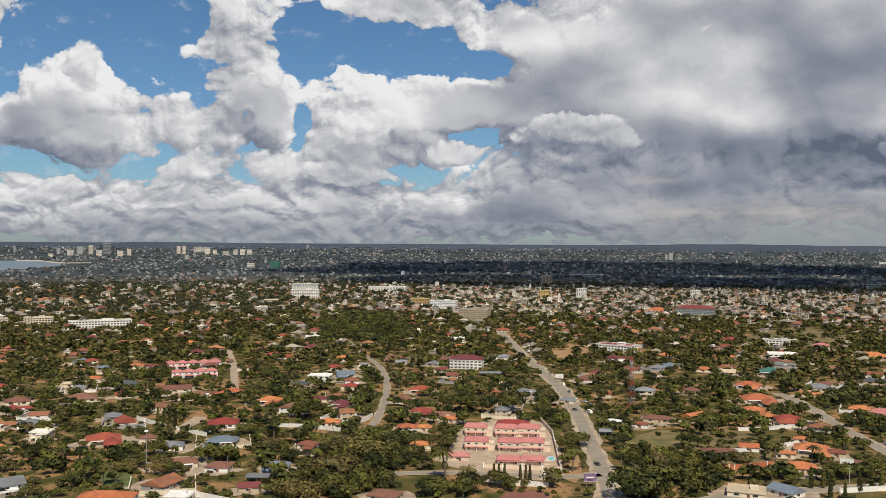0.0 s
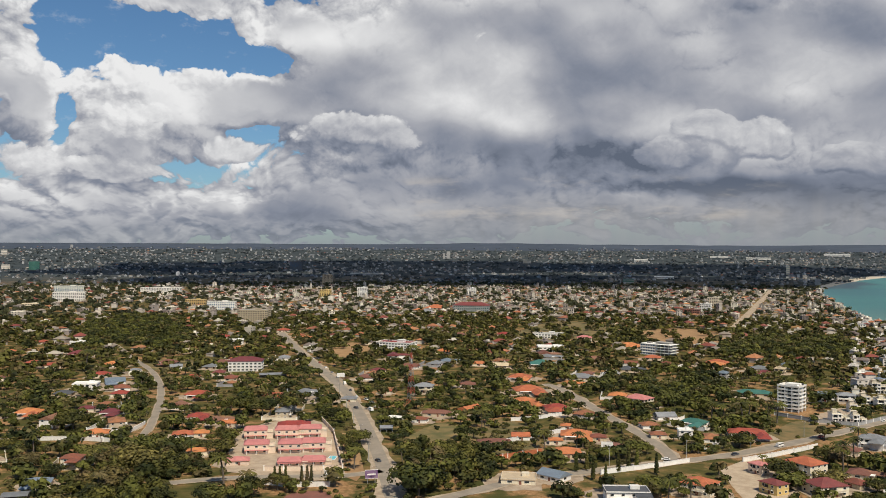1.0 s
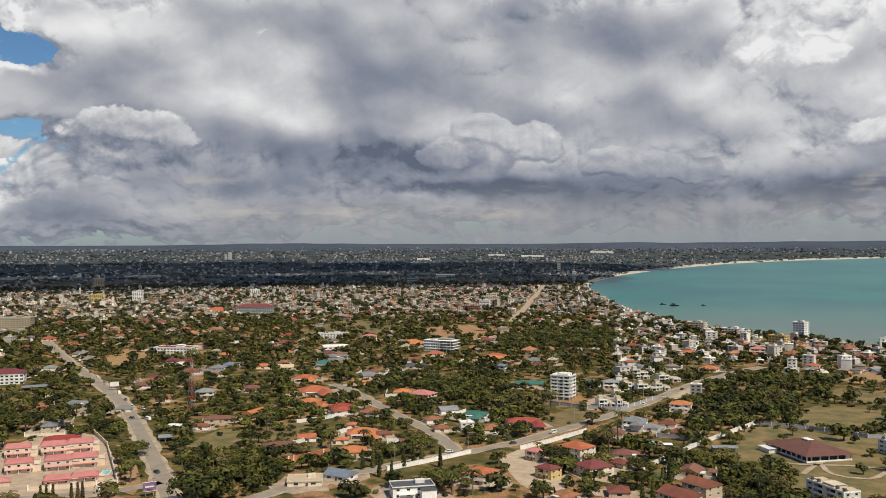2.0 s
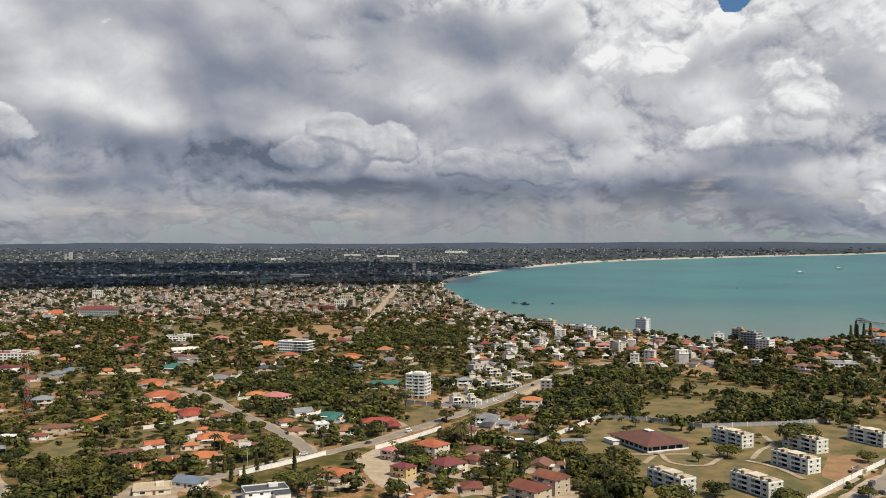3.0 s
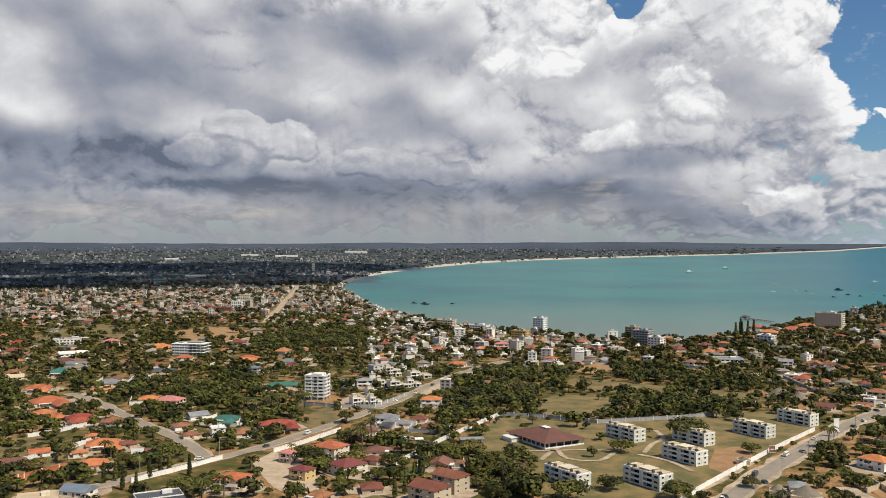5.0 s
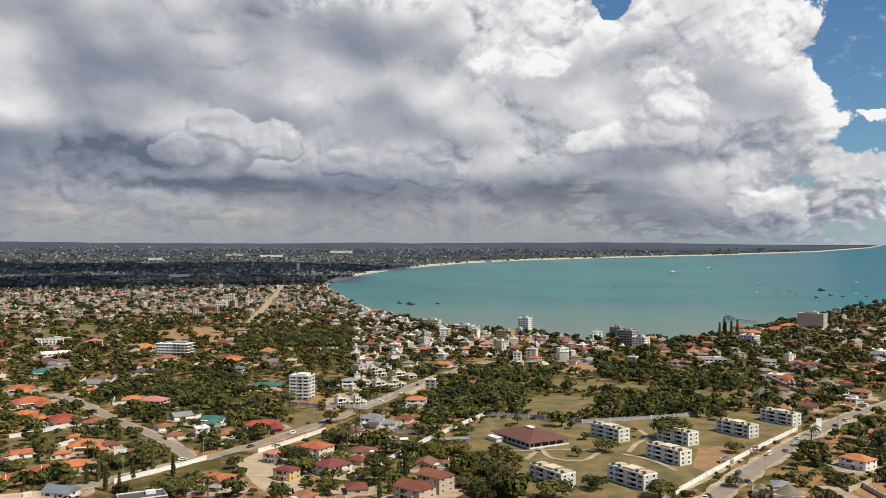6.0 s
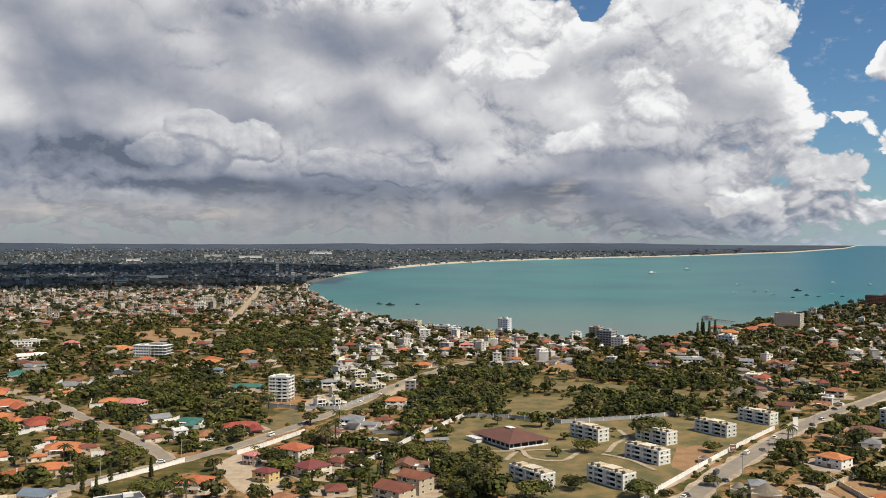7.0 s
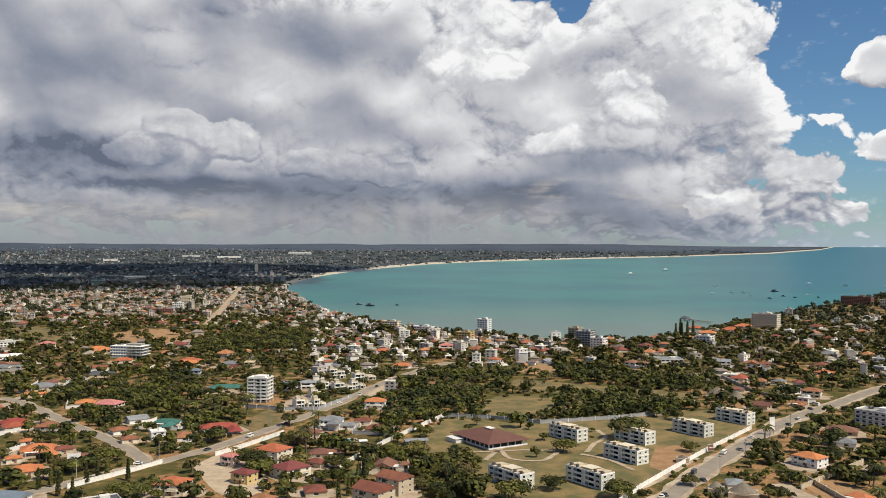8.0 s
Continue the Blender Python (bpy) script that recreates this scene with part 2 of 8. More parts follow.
    blue = n.mix(1.0, clear.outputs[0], (0.050, 0.068, 0.082), "MULTIPLY")
    # thin torn shreds in the clear gaps
    shreds = n.ramp(n.noise(n.vec("MULTIPLY", place, (1, 1.6, 0)), 0.55, 5, 0.62).outputs["Fac"], 0.56, 0.78, 0.0, 0.55)
    blue = n.mix(shreds, blue, (0.62, 0.66, 0.72))
    sky = n.mix(cover, blue, ramp.outputs[0])
    # rain and haze below the grey sheet
    fall = n.noise(n.vec("MULTIPLY", place, (1.0, 0.12, 0)), 0.5, 3, 0.5).outputs["Fac"]
    veil = n.math("MULTIPLY", n.math("MULTIPLY", n.ramp(el, 3.9, 1.4, 0.0, 0.78), n.ramp(fall, 0.25, 0.7, 0.75, 1.0)), n.math("MULTIPLY", n.ramp(az, 6.0, 26.0), n.ramp(az, 66.0, 52.0)))
    sky = n.mix(veil, sky, n.mix(n.ramp(fall, 0.35, 0.65), (0.345, 0.350, 0.365), (0.41, 0.405, 0.405)))
    # low sunlit banks seen under the sheet
    bank = n.ramp(n.noise(n.vec("ADD", n.vec("MULTIPLY", place, (0.55, 1.9, 0)), (11, 0, 0)), 0.42, 4, 0.6).outputs["Fac"], 0.50, 0.74, 0.0, 0.50)
    bank = n.math("MULTIPLY", bank, n.math("MULTIPLY", n.ramp(el, 4.6, 3.6), n.ramp(el, 1.2, 1.9)))
    bank = n.math("MULTIPLY", bank, n.math("ADD", n.math("MULTIPLY", n.ramp(az, 12.0, 17.0), n.ramp(az, 40.0, 34.0)), n.math("MULTIPLY", n.ramp(az, 52.0, 58.0), n.ramp(az, 74.0, 70.0))))
    sky = n.mix(bank, sky, (0.66, 0.60, 0.53))
    rim = n.ramp(el, 2.2, -0.4, 0.0, 0.70)
    rim_colour = n.mix(n.ramp(az, 62.0, 78.0), (0.29, 0.315, 0.35), (0.40, 0.51, 0.62))
    sky = n.mix(rim, sky, rim_colour)
    sky = n.mix(n.ramp(el, -1.0, -4.0), sky, (0.10, 0.11, 0.08))
    back = n.add("ShaderNodeBackground")
    n.put(back.inputs[0], sky)
    back.inputs[1].default_value = 1.0
    n.put(n.add("ShaderNodeOutputWorld").inputs[0], back.outputs[0])


build_sky()


# ---- materials ----
def surface(name, one, two, size=4.0, rough=0.8, metal=0.0, relief=0.0, vary=0.12, grain=0.6, soil=0.0, islands=False):
    """A surface of two mixed colours: patches of that size in metres, a finer grain, a change from object to object, stains."""
    m = bpy.data.materials.new(name)
    m.use_nodes = True
    n = Nodes(m.node_tree)
    shader = m.node_tree.nodes["Principled BSDF"]
    at = n.add("ShaderNodeNewGeometry").outputs["Position"]
    patch = n.ramp(n.noise(at, 1.0 / size, 4, 0.6).outputs["Fac"], 0.32, 0.68)
    fine = n.noise(at, 1.0 / grain, 3, 0.6).outputs["Fac"]
    colour = n.mix(patch, one, two)
    colour = n.mix(0.35, colour, n.mix(1.0, colour, n.mix(fine, (0.45, 0.45, 0.45), (1.55, 1.5, 1.45)), "MULTIPLY"))
    if soil:
        dirt = n.ramp(n.noise(n.vec("MULTIPLY", at, (1, 1, 0.25)), 0.9, 5, 0.7).outputs["Fac"], 0.52, 0.75, 0.0, soil)
        colour = n.mix(dirt, colour, (0.13, 0.11, 0.09))
    chance = n.add("ShaderNodeNewGeometry").outputs["Random Per Island"] if islands else n.add("ShaderNodeObjectInfo").outputs["Random"]
    hsv = n.add("ShaderNodeHueSaturation")
    n.put(hsv.inputs["Hue"], n.math("ADD", n.math("MULTIPLY", chance, vary * 0.12), 0.5 - vary * 0.06))
    n.put(hsv.inputs["Value"], n.math("ADD", n.math("MULTIPLY", chance, vary * 2), 1 - vary))
    n.put(hsv.inputs["Color"], colour)
    n.put(shader.inputs["Base Color"], hsv.outputs[0])
    shader.inputs["Roughness"].default_value, shader.inputs["Metallic"].default_value = rough, metal
    if relief:
        bump = n.add("ShaderNodeBump")
        bump.inputs["Strength"].default_value, bump.inputs["Distance"].default_value = 0.7, relief
        n.put(bump.inputs["Height"], fine)
        n.put(shader.inputs["Normal"], bump.outputs[0])
    return m


def foliage(name, dark, light, dry, share):
    """Leaves: hue drifts from tree to tree, each clump differs a little, some crowns are dry."""
    m = bpy.data.materials.new(name)
    m.use_nodes = True
    n = Nodes(m.node_tree)
    shader = m.node_tree.nodes["Principled BSDF"]
    geo = n.add("ShaderNodeNewGeometry")
    at = geo.outputs["Position"]
    tree_wise = n.noise(n.vec("MULTIPLY", at, (1, 1, 0.3)), 0.085, 2, 0.5).outputs["Fac"]
    colour = n.mix(n.ramp(tree_wise, 0.34, 0.66), dark, light)
    dryness = n.ramp(n.noise(n.vec("ADD", n.vec("MULTIPLY", at, (1, 1, 0.3)), (500, 90, 0)), 0.06, 2, 0.5).outputs["Fac"], 0.55, 0.68, 0, share)
    colour = n.mix(dryness, colour, dry)
    hsv = n.add("ShaderNodeHueSaturation")
    n.put(hsv.inputs["Value"], n.math("ADD", n.math("MULTIPLY", geo.outputs["Random Per Island"], 0.8), 0.60))
    n.put(hsv.inputs["Hue"], n.math("ADD", n.math("MULTIPLY", n.add("ShaderNodeObjectInfo").outputs["Random"], 0.03), 0.485))
    n.put(hsv.inputs["Color"], colour)
    n.put(shader.inputs["Base Color"], hsv.outputs[0])
    shader.inputs["Roughness"].default_value = 0.75
    shader.inputs["Specular IOR Level"].default_value = 0.25
    return m


LEAF = foliage("leaves", (0.021, 0.026, 0.006), (0.106, 0.100, 0.020), (0.130, 0.094, 0.042), 0.80)
# Distance haze is painted into these two leaf colours, lightly in the first.
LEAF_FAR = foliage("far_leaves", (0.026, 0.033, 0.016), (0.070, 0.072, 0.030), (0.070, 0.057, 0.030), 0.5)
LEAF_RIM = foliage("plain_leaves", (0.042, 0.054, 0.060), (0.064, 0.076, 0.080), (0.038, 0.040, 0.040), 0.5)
LEAF_DRY = foliage("dry_leaves", (0.100, 0.084, 0.024), (0.160, 0.130, 0.036), (0.135, 0.100, 0.045), 0.7)
BARK = surface("bark", (0.10, 0.08, 0.06), (0.16, 0.13, 0.10), 1.0, 0.9)
GRASS_DRY = surface("dry_grass", (0.235, 0.160, 0.064), (0.098, 0.094, 0.030), 11, 0.95, vary=0.05, grain=1.6)
GRASS_GREEN = surface("green_lawn", (0.065, 0.095, 0.022), (0.11, 0.12, 0.035), 9, 0.95, vary=0.05, grain=1.2)
SOIL = surface("bare_soil", (0.36, 0.215, 0.100), (0.27, 0.155, 0.072), 8, 0.95, vary=0.06, grain=1.5)
PALE_SOIL = surface("pale_dirt", (0.46, 0.37, 0.27), (0.31, 0.235, 0.16), 6, 0.95, vary=0.06, grain=1.2)
ASPHALT = surface("worn_asphalt", (0.310, 0.262, 0.205), (0.240, 0.204, 0.160), 9, 0.9, vary=0.05, grain=0.9)
SAND = surface("beach_sand", (0.55, 0.48, 0.38), (0.44, 0.38, 0.30), 40, 0.95, vary=0.03, grain=6)
CONCRETE = surface("concrete", (0.36, 0.34, 0.31), (0.27, 0.26, 0.24), 4, 0.9, soil=0.4)
PAVING = surface("paving", (0.46, 0.36, 0.26), (0.36, 0.27, 0.19), 5, 0.9, soil=0.3)
WHITE = surface("white_paint", (0.79, 0.77, 0.73), (0.72, 0.70, 0.66), 5, 0.7, soil=0.3)
CREAM = surface("cream_paint", (0.68, 0.60, 0.46), (0.60, 0.53, 0.41), 5, 0.75, soil=0.35)
BEIGE = surface("beige_paint", (0.50, 0.41, 0.29), (0.43, 0.35, 0.25), 5, 0.8, soil=0.4)
PALE_GREEN = surface("pale_green_grey_paint", (0.66, 0.66, 0.58), (0.57, 0.58, 0.52), 5, 0.8, soil=0.35)
YELLOW = surface("yellow_paint", (0.58, 0.42, 0.17), (0.52, 0.37, 0.15), 5, 0.8, soil=0.3)
PINK_WALL = surface("pale_pink_paint", (0.66, 0.53, 0.42), (0.60, 0.47, 0.37), 5, 0.8, soil=0.25)
BRICK_RED = surface("red_brown_paint", (0.26, 0.11, 0.075), (0.21, 0.09, 0.065), 5, 0.85, soil=0.3)
GREY_WALL = surface("grey_render", (0.33, 0.33, 0.33), (0.27, 0.27, 0.275), 5, 0.85, soil=0.4)
TERRACOTTA = surface("terracotta_tiles", (0.52, 0.170, 0.066), (0.38, 0.125, 0.050), 3, 0.8, relief=0.05, vary=0.16, grain=0.35, soil=0.45)
RUST_ROOF = surface("rust_roof_tiles", (0.29, 0.105, 0.054), (0.20, 0.078, 0.044), 3, 0.85, relief=0.05, vary=0.25, grain=0.35, soil=0.55)
RED_ROOF = surface("red_roof_tiles", (0.33, 0.060, 0.038), (0.24, 0.048, 0.033), 3, 0.75, relief=0.05, vary=0.16, grain=0.35, soil=0.4)
MAROON = surface("maroon_roof_tiles", (0.185, 0.040, 0.042), (0.15, 0.036, 0.038), 3, 0.75, relief=0.05, vary=0.16, grain=0.35, soil=0.3)
PINK_ROOF = surface("pink_roof_tiles", (0.52, 0.195, 0.180), (0.44, 0.165, 0.155), 3, 0.75, relief=0.05, vary=0.06, grain=0.35, soil=0.15)
BROWN_ROOF = surface("brown_roof_tiles", (0.22, 0.095, 0.062), (0.175, 0.078, 0.055), 3, 0.85, relief=0.05, vary=0.2, grain=0.35, soil=0.45)
UMBER_ROOF = surface("umber_roof_tiles", (0.150, 0.062, 0.048), (0.118, 0.050, 0.040), 5, 0.85, relief=0.05, vary=0.05, grain=0.4, soil=0.35)
GREY_ROOF = surface("grey_sheet_roof", (0.30, 0.31, 0.32), (0.23, 0.235, 0.245), 4, 0.55, 0.25, relief=0.03, vary=0.2, soil=0.5)
DARK_ROOF = surface("dark_slate_roof", (0.085, 0.09, 0.10), (0.065, 0.07, 0.08), 3, 0.7, relief=0.04, vary=0.2, soil=0.3)
BLUE_ROOF = surface("blue_grey_sheet_roof", (0.20, 0.25, 0.30), (0.17, 0.21, 0.26), 4, 0.5, 0.2, relief=0.03, vary=0.15, soil=0.3)
GREEN_ROOF = surface("teal_green_roof", (0.045, 0.155, 0.125), (0.04, 0.125, 0.105), 4, 0.6, vary=0.15, soil=0.3)
CREAM_ROOF = surface("cream_flat_roof", (0.58, 0.47, 0.31), (0.50, 0.40, 0.27), 5, 0.85, vary=0.1, soil=0.35)
THATCH = surface("thatch", (0.21, 0.175, 0.135), (0.155, 0.13, 0.10), 2.5, 0.95, relief=0.12, grain=0.3)
STEEL = surface("grey_steel", (0.40, 0.40, 0.40), (0.30, 0.30, 0.30), 2, 0.5, 0.6)
RED_STEEL = surface("red_painted_steel", (0.42, 0.085, 0.055), (0.34, 0.08, 0.055), 2, 0.6)
PURPLE = surface("purple_print", (0.16, 0.08, 0.20), (0.30, 0.20, 0.30), 1.6, 0.5)
RUBBER = surface("tyre_rubber", (0.03, 0.03, 0.03), (0.04, 0.04, 0.04), 1, 0.9)
# The hills' blue grey is distance haze painted into their colour.
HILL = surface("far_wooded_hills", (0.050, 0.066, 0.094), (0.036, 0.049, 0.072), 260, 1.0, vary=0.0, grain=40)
TOWN_LIGHT = surface("light_town_walls", (0.64, 0.58, 0.51), (0.30, 0.262, 0.22), 24, 0.85, vary=0.55, islands=True)
TOWN_WHITE = surface("white_shore_walls", (0.72, 0.69, 0.64), (0.50, 0.45, 0.39), 24, 0.8, vary=0.4, islands=True)
# Walls of the far town, greyed and blued to stand for haze.
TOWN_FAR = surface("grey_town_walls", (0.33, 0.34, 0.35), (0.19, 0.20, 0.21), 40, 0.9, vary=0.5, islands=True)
TOWN_ROOF = surface("weathered_town_roofs", (0.30, 0.255, 0.215), (0.17, 0.135, 0.112), 24, 0.8, vary=0.45, islands=True)
TOWN_RED = surface("red_town_roofs", (0.36, 0.125, 0.065), (0.20, 0.075, 0.046), 30, 0.85, vary=0.4, islands=True)


def glass(name, colour, rough=0.08):
    m = bpy.data.materials.new(name)
    m.use_nodes = True
    shader = m.node_tree.nodes["Principled BSDF"]
    shader.inputs["Base Color"].default_value = (*colour, 1)
    shader.inputs["Roughness"].default_value = rough
    shader.inputs["IOR"].default_value = 1.5
    return m


PANE = glass("dark_window_glass", (0.022, 0.028, 0.034))
BLUE_PANE = glass("blue_window_glass", (0.06, 0.11, 0.20))
GREEN_PANE = glass("green_window_glass", (0.04, 0.11, 0.10))
CAR_GLASS = glass("car_glass", (0.02, 0.022, 0.025))


def water(name, shallow, deep, size, chop):
    m = bpy.data.materials.new(name)
    m.use_nodes = True
    n = Nodes(m.node_tree)
    shader = m.node_tree.nodes["Principled BSDF"]
    at = n.add("ShaderNodeNewGeometry").outputs["Position"]
    drift = n.ramp(n.noise(n.vec("MULTIPLY", at, (1, 1, 0)), 1 / size, 5, 0.6).outputs["Fac"], 0.38, 0.62)
    colour = n.mix(drift, shallow, deep)
    if size > 100:
        # silt over the shallows near the town's shore, open water far out
        out = n.vec("LENGTH", n.vec("SUBTRACT", at, (500, 330, 0)))
        wavy = n.math("ADD", out, n.math("MULTIPLY", n.noise(n.vec("MULTIPLY", at, (1, 1, 0)), 1 / 240.0, 4, 0.6).outputs["Fac"], 420.0))
        silt = n.ramp(wavy, 640.0, 1450.0, 0.72, 0.0)
        colour = n.mix(silt, colour, (0.150, 0.190, 0.158))
        sep = n.add("ShaderNodeSeparateXYZ")
        n.put(sep.inputs[0], at)
        heading = n.math("MULTIPLY", n.math("ARCTAN2", sep.outputs[0], sep.outputs[1]), 57.29578)
        open_sea = n.math("MULTIPLY", n.ramp(heading, 60.0, 76.0), n.ramp(out, 900.0, 2600.0))
        colour = n.mix(open_sea, colour, (0.034, 0.130, 0.165))
    n.put(shader.inputs["Base Color"], colour)
    shader.inputs["Roughness"].default_value, shader.inputs["IOR"].default_value = 0.32, 1.33
    shader.inputs["Specular IOR Level"].default_value = 0.21
    bump = n.add("ShaderNodeBump")
    bump.inputs["Strength"].default_value, bump.inputs["Distance"].default_value = 0.5, chop
    n.put(bump.inputs["Height"], n.noise(at, 0.35, 4, 0.6).outputs["Fac"])
    n.put(shader.inputs["Normal"], bump.outputs[0])
    return m


SEA = water("turquoise_sea", (0.018, 0.158, 0.150), (0.008, 0.112, 0.126), 420.0, 0.25)
COVE = water("grey_blue_water", (0.17, 0.20, 0.22), (0.13, 0.17, 0.20), 60.0, 0.1)
POOL_WATER = water("pool_water", (0.10, 0.42, 0.50), (0.14, 0.48, 0.55), 6.0, 0.03)


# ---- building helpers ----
STOREY_SQUASH, CROWN_SQUASH = 0.80, 0.84      # upright squash of buildings and of tree crowns, to fit the camera's view


class Shape:
    """Collects the faces of one mesh."""

    def __init__(self):
        self.v, self.f, self.m = [], [], []

    def add(self, verts, faces, slot=0):
        k = len(self.v)
        self.v += [tuple(p) for p in verts]
        self.f += [tuple(i + k for i in f) for f in faces]
        self.m += [slot] * len(faces)
        return self

    def box(self, x, y, z, sx, sy, sz, deg=0.0, slot=0, taper=1.0):
        """A box on the point (x, y, z), with its size; deg turns it about its upright axis."""
        c, s = math.cos(radians(deg)), math.sin(radians(deg))
        pts = []
        for k, top in ((1.0, 0.0), (taper, sz)):
            for a, b in ((-1, -1), (1, -1), (1, 1), (-1, 1)):
                u, w = a * sx / 2 * k, b * sy / 2 * k
                pts.append((x + c * u - s * w, y + s * u + c * w, z + top))
        return self.add(pts, [(3, 2, 1, 0), (4, 5, 6, 7), (0, 1, 5, 4), (1, 2, 6, 5), (2, 3, 7, 6), (3, 0, 4, 7)], slot)

    def tray(self, x, y, z, sx, sy, sz, t):
        """An upright rim round a rectangle, t thick, in one piece."""
        pts = []
        for grow, up in ((0, 0), (0, sz), (-t, sz), (-t, 0)):
            a, b = sx / 2 + grow, sy / 2 + grow
            pts += [(x - a, y - b, z + up), (x + a, y - b, z + up), (x + a, y + b, z + up), (x - a, y + b, z + up)]
        return self.add(pts, [(4 * r + i, 4 * r + (i + 1) % 4, 4 * ((r + 1) % 4) + (i + 1) % 4, 4 * ((r + 1) % 4) + i) for r in range(4) for i in range(4)])

    def hip(self, x, y, z, sx, sy, rise, deg=0.0, ridge=None, eave=0.22, slot=0, capped=False):
        """A hipped (or, with ridge as long as sx, gabled) roof with an eave board's thickness."""
        ridge = max(sx - sy, sx * 0.12) if ridge is None else ridge
        c, s = math.cos(radians(deg)), math.sin(radians(deg))
        raw = [(-sx / 2, -sy / 2, 0), (sx / 2, -sy / 2, 0), (sx / 2, sy / 2, 0), (-sx / 2, sy / 2, 0)]
        raw += [(a, b, eave) for a, b, _ in raw] + [(-ridge / 2, 0, rise + eave), (ridge / 2, 0, rise + eave)]
        pts = [(x + c * a - s * b, y + s * a + c * b, z + h) for a, b, h in raw]
        self.add(pts, [(3, 2, 1, 0), (0, 1, 5, 4), (1, 2, 6, 5), (2, 3, 7, 6), (3, 0, 4, 7),
                       (4, 5, 9, 8), (5, 6, 9), (6, 7, 8, 9), (7, 4, 8)], slot)
        cap = 0.22
        if not capped:
            return self
        mid = Matrix.Translation((x, y, z + rise + eave - 0.10)) @ pose(0, 0, 0, 0, 0, deg)
        caps = [mid @ Vector(p) for p in ((-ridge / 2, -cap, 0), (ridge / 2, -cap, 0), (ridge / 2, 0, 0.2), (-ridge / 2, 0, 0.2), (ridge / 2, cap, 0), (-ridge / 2, cap, 0))]
        return self.add(caps, [(0, 1, 2, 3), (3, 2, 4, 5)], slot)

    def rod(self, a, b, r0, r1=None, sides=6, slot=0):
        a, b, r1 = Vector(a), Vector(b), r0 if r1 is None else r1
        up = (b - a).normalized()
        u = up.orthogonal().normalized()
        w = up.cross(u)
        ring = [(math.cos(t) * u + math.sin(t) * w) for t in (2 * math.pi * i / sides for i in range(sides))]
        pts = [a + r0 * d for d in ring] + [b + r1 * d for d in ring]
        faces = [(i, (i + 1) % sides, sides + (i + 1) % sides, sides + i) for i in range(sides)]
        return self.add(pts, faces + [tuple(range(sides))[::-1], tuple(range(sides, 2 * sides))], slot)

    def mesh(self, name, *materials, smooth=False):
        me = bpy.data.meshes.new(name)
        me.from_pydata(self.v, [], self.f)
        for m in materials:
            me.materials.append(m)
        me.polygons.foreach_set("material_index", self.m)
        if smooth:
            me.polygons.foreach_set("use_smooth", [True] * len(self.f))
        me.update()
        return me


def part(name, shape, material, parent, label=""):
    """One mesh object under a thing or under a part; shape may be a mesh that is shared."""
    data = shape if isinstance(shape, bpy.types.Mesh) else shape.mesh(name, *(material if isinstance(material, tuple) else (material,)))
    ob = new(name, data)
    ob.parent = parent
    return tagged(ob, label)


def thing(name, x, y, deg, label, category, group="", z=None):
    ob = new(name)
    ob.empty_display_size = 1.0
    ob.matrix_basis = pose(x, y, ground_z(x, y) if z is None else z, 0, 0, deg)
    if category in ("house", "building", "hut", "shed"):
        ob.matrix_basis = ob.matrix_basis @ Matrix.Diagonal((1, 1, STOREY_SQUASH, 1))
    return tagged(ob, label, category, group)


def quads(name, verts, faces, materials, slots=None):
    """A mesh from numpy arrays of points and four-cornered faces."""
    me = bpy.data.meshes.new(name)
    n, k = len(verts), len(faces)
    me.vertices.add(n)
    me.vertices.foreach_set("co", np.asarray(verts, np.float32).ravel())
    me.loops.add(4 * k)
    me.loops.foreach_set("vertex_index", np.asarray(faces, np.int32).ravel())
    me.polygons.add(k)
    me.polygons.foreach_set("loop_start", np.arange(0, 4 * k, 4, dtype=np.int32))
    for m in materials:
        me.materials.append(m)
    if slots is not None:
        me.polygons.foreach_set("material_index", np.asarray(slots, np.int32))
    me.update(calc_edges=True)
    return me


# ---- lie of the land ----
# The bay by heading: where its near shore and its far shore lie, in metres from under the camera.
BAY_NEAR = [(40.4, 2047), (41.4, 1739), (42.4, 1497), (43.3, 1388), (45.2, 1292), (47.2, 1193), (49.3, 1130), (52.4, 1083), (55.8, 1035), (59.6, 1032), (62.7, 1040), (65.4, 1116), (67.8, 1271), (69.5, 1388), (71.3, 1567), (73.0, 1777), (74.9, 2023), (77.7, 2445), (86.0, 2400), (100.0, 3400)]
BAY_FAR = [(40.4, 2343), (40.9, 2516), (41.4, 2633), (42.4, 2846), (43.8, 3036), (45.8, 3268), (48.9, 3550), (52.4, 3739), (57.5, 3926), (64.3, 4149), (70.0, 4420), (72.8, 4700), (73.6, 4940), (101.0, 4940)]
BEACH = [(40.4, 203), (41.4, 152), (43.8, 131), (48.9, 107), (57.5, 75), (74.1, 47)]
COVE_NEAR = [(-40.0, 3136), (-23.2, 3136), (-20.8, 3243), (-19.2, 3380)]
COVE_FAR = [(-40.0, 3702), (-23.2, 3702), (-20.3, 3663), (-19.1, 3514)]


def heading(x, y):
    return math.degrees(math.atan2(x, y))


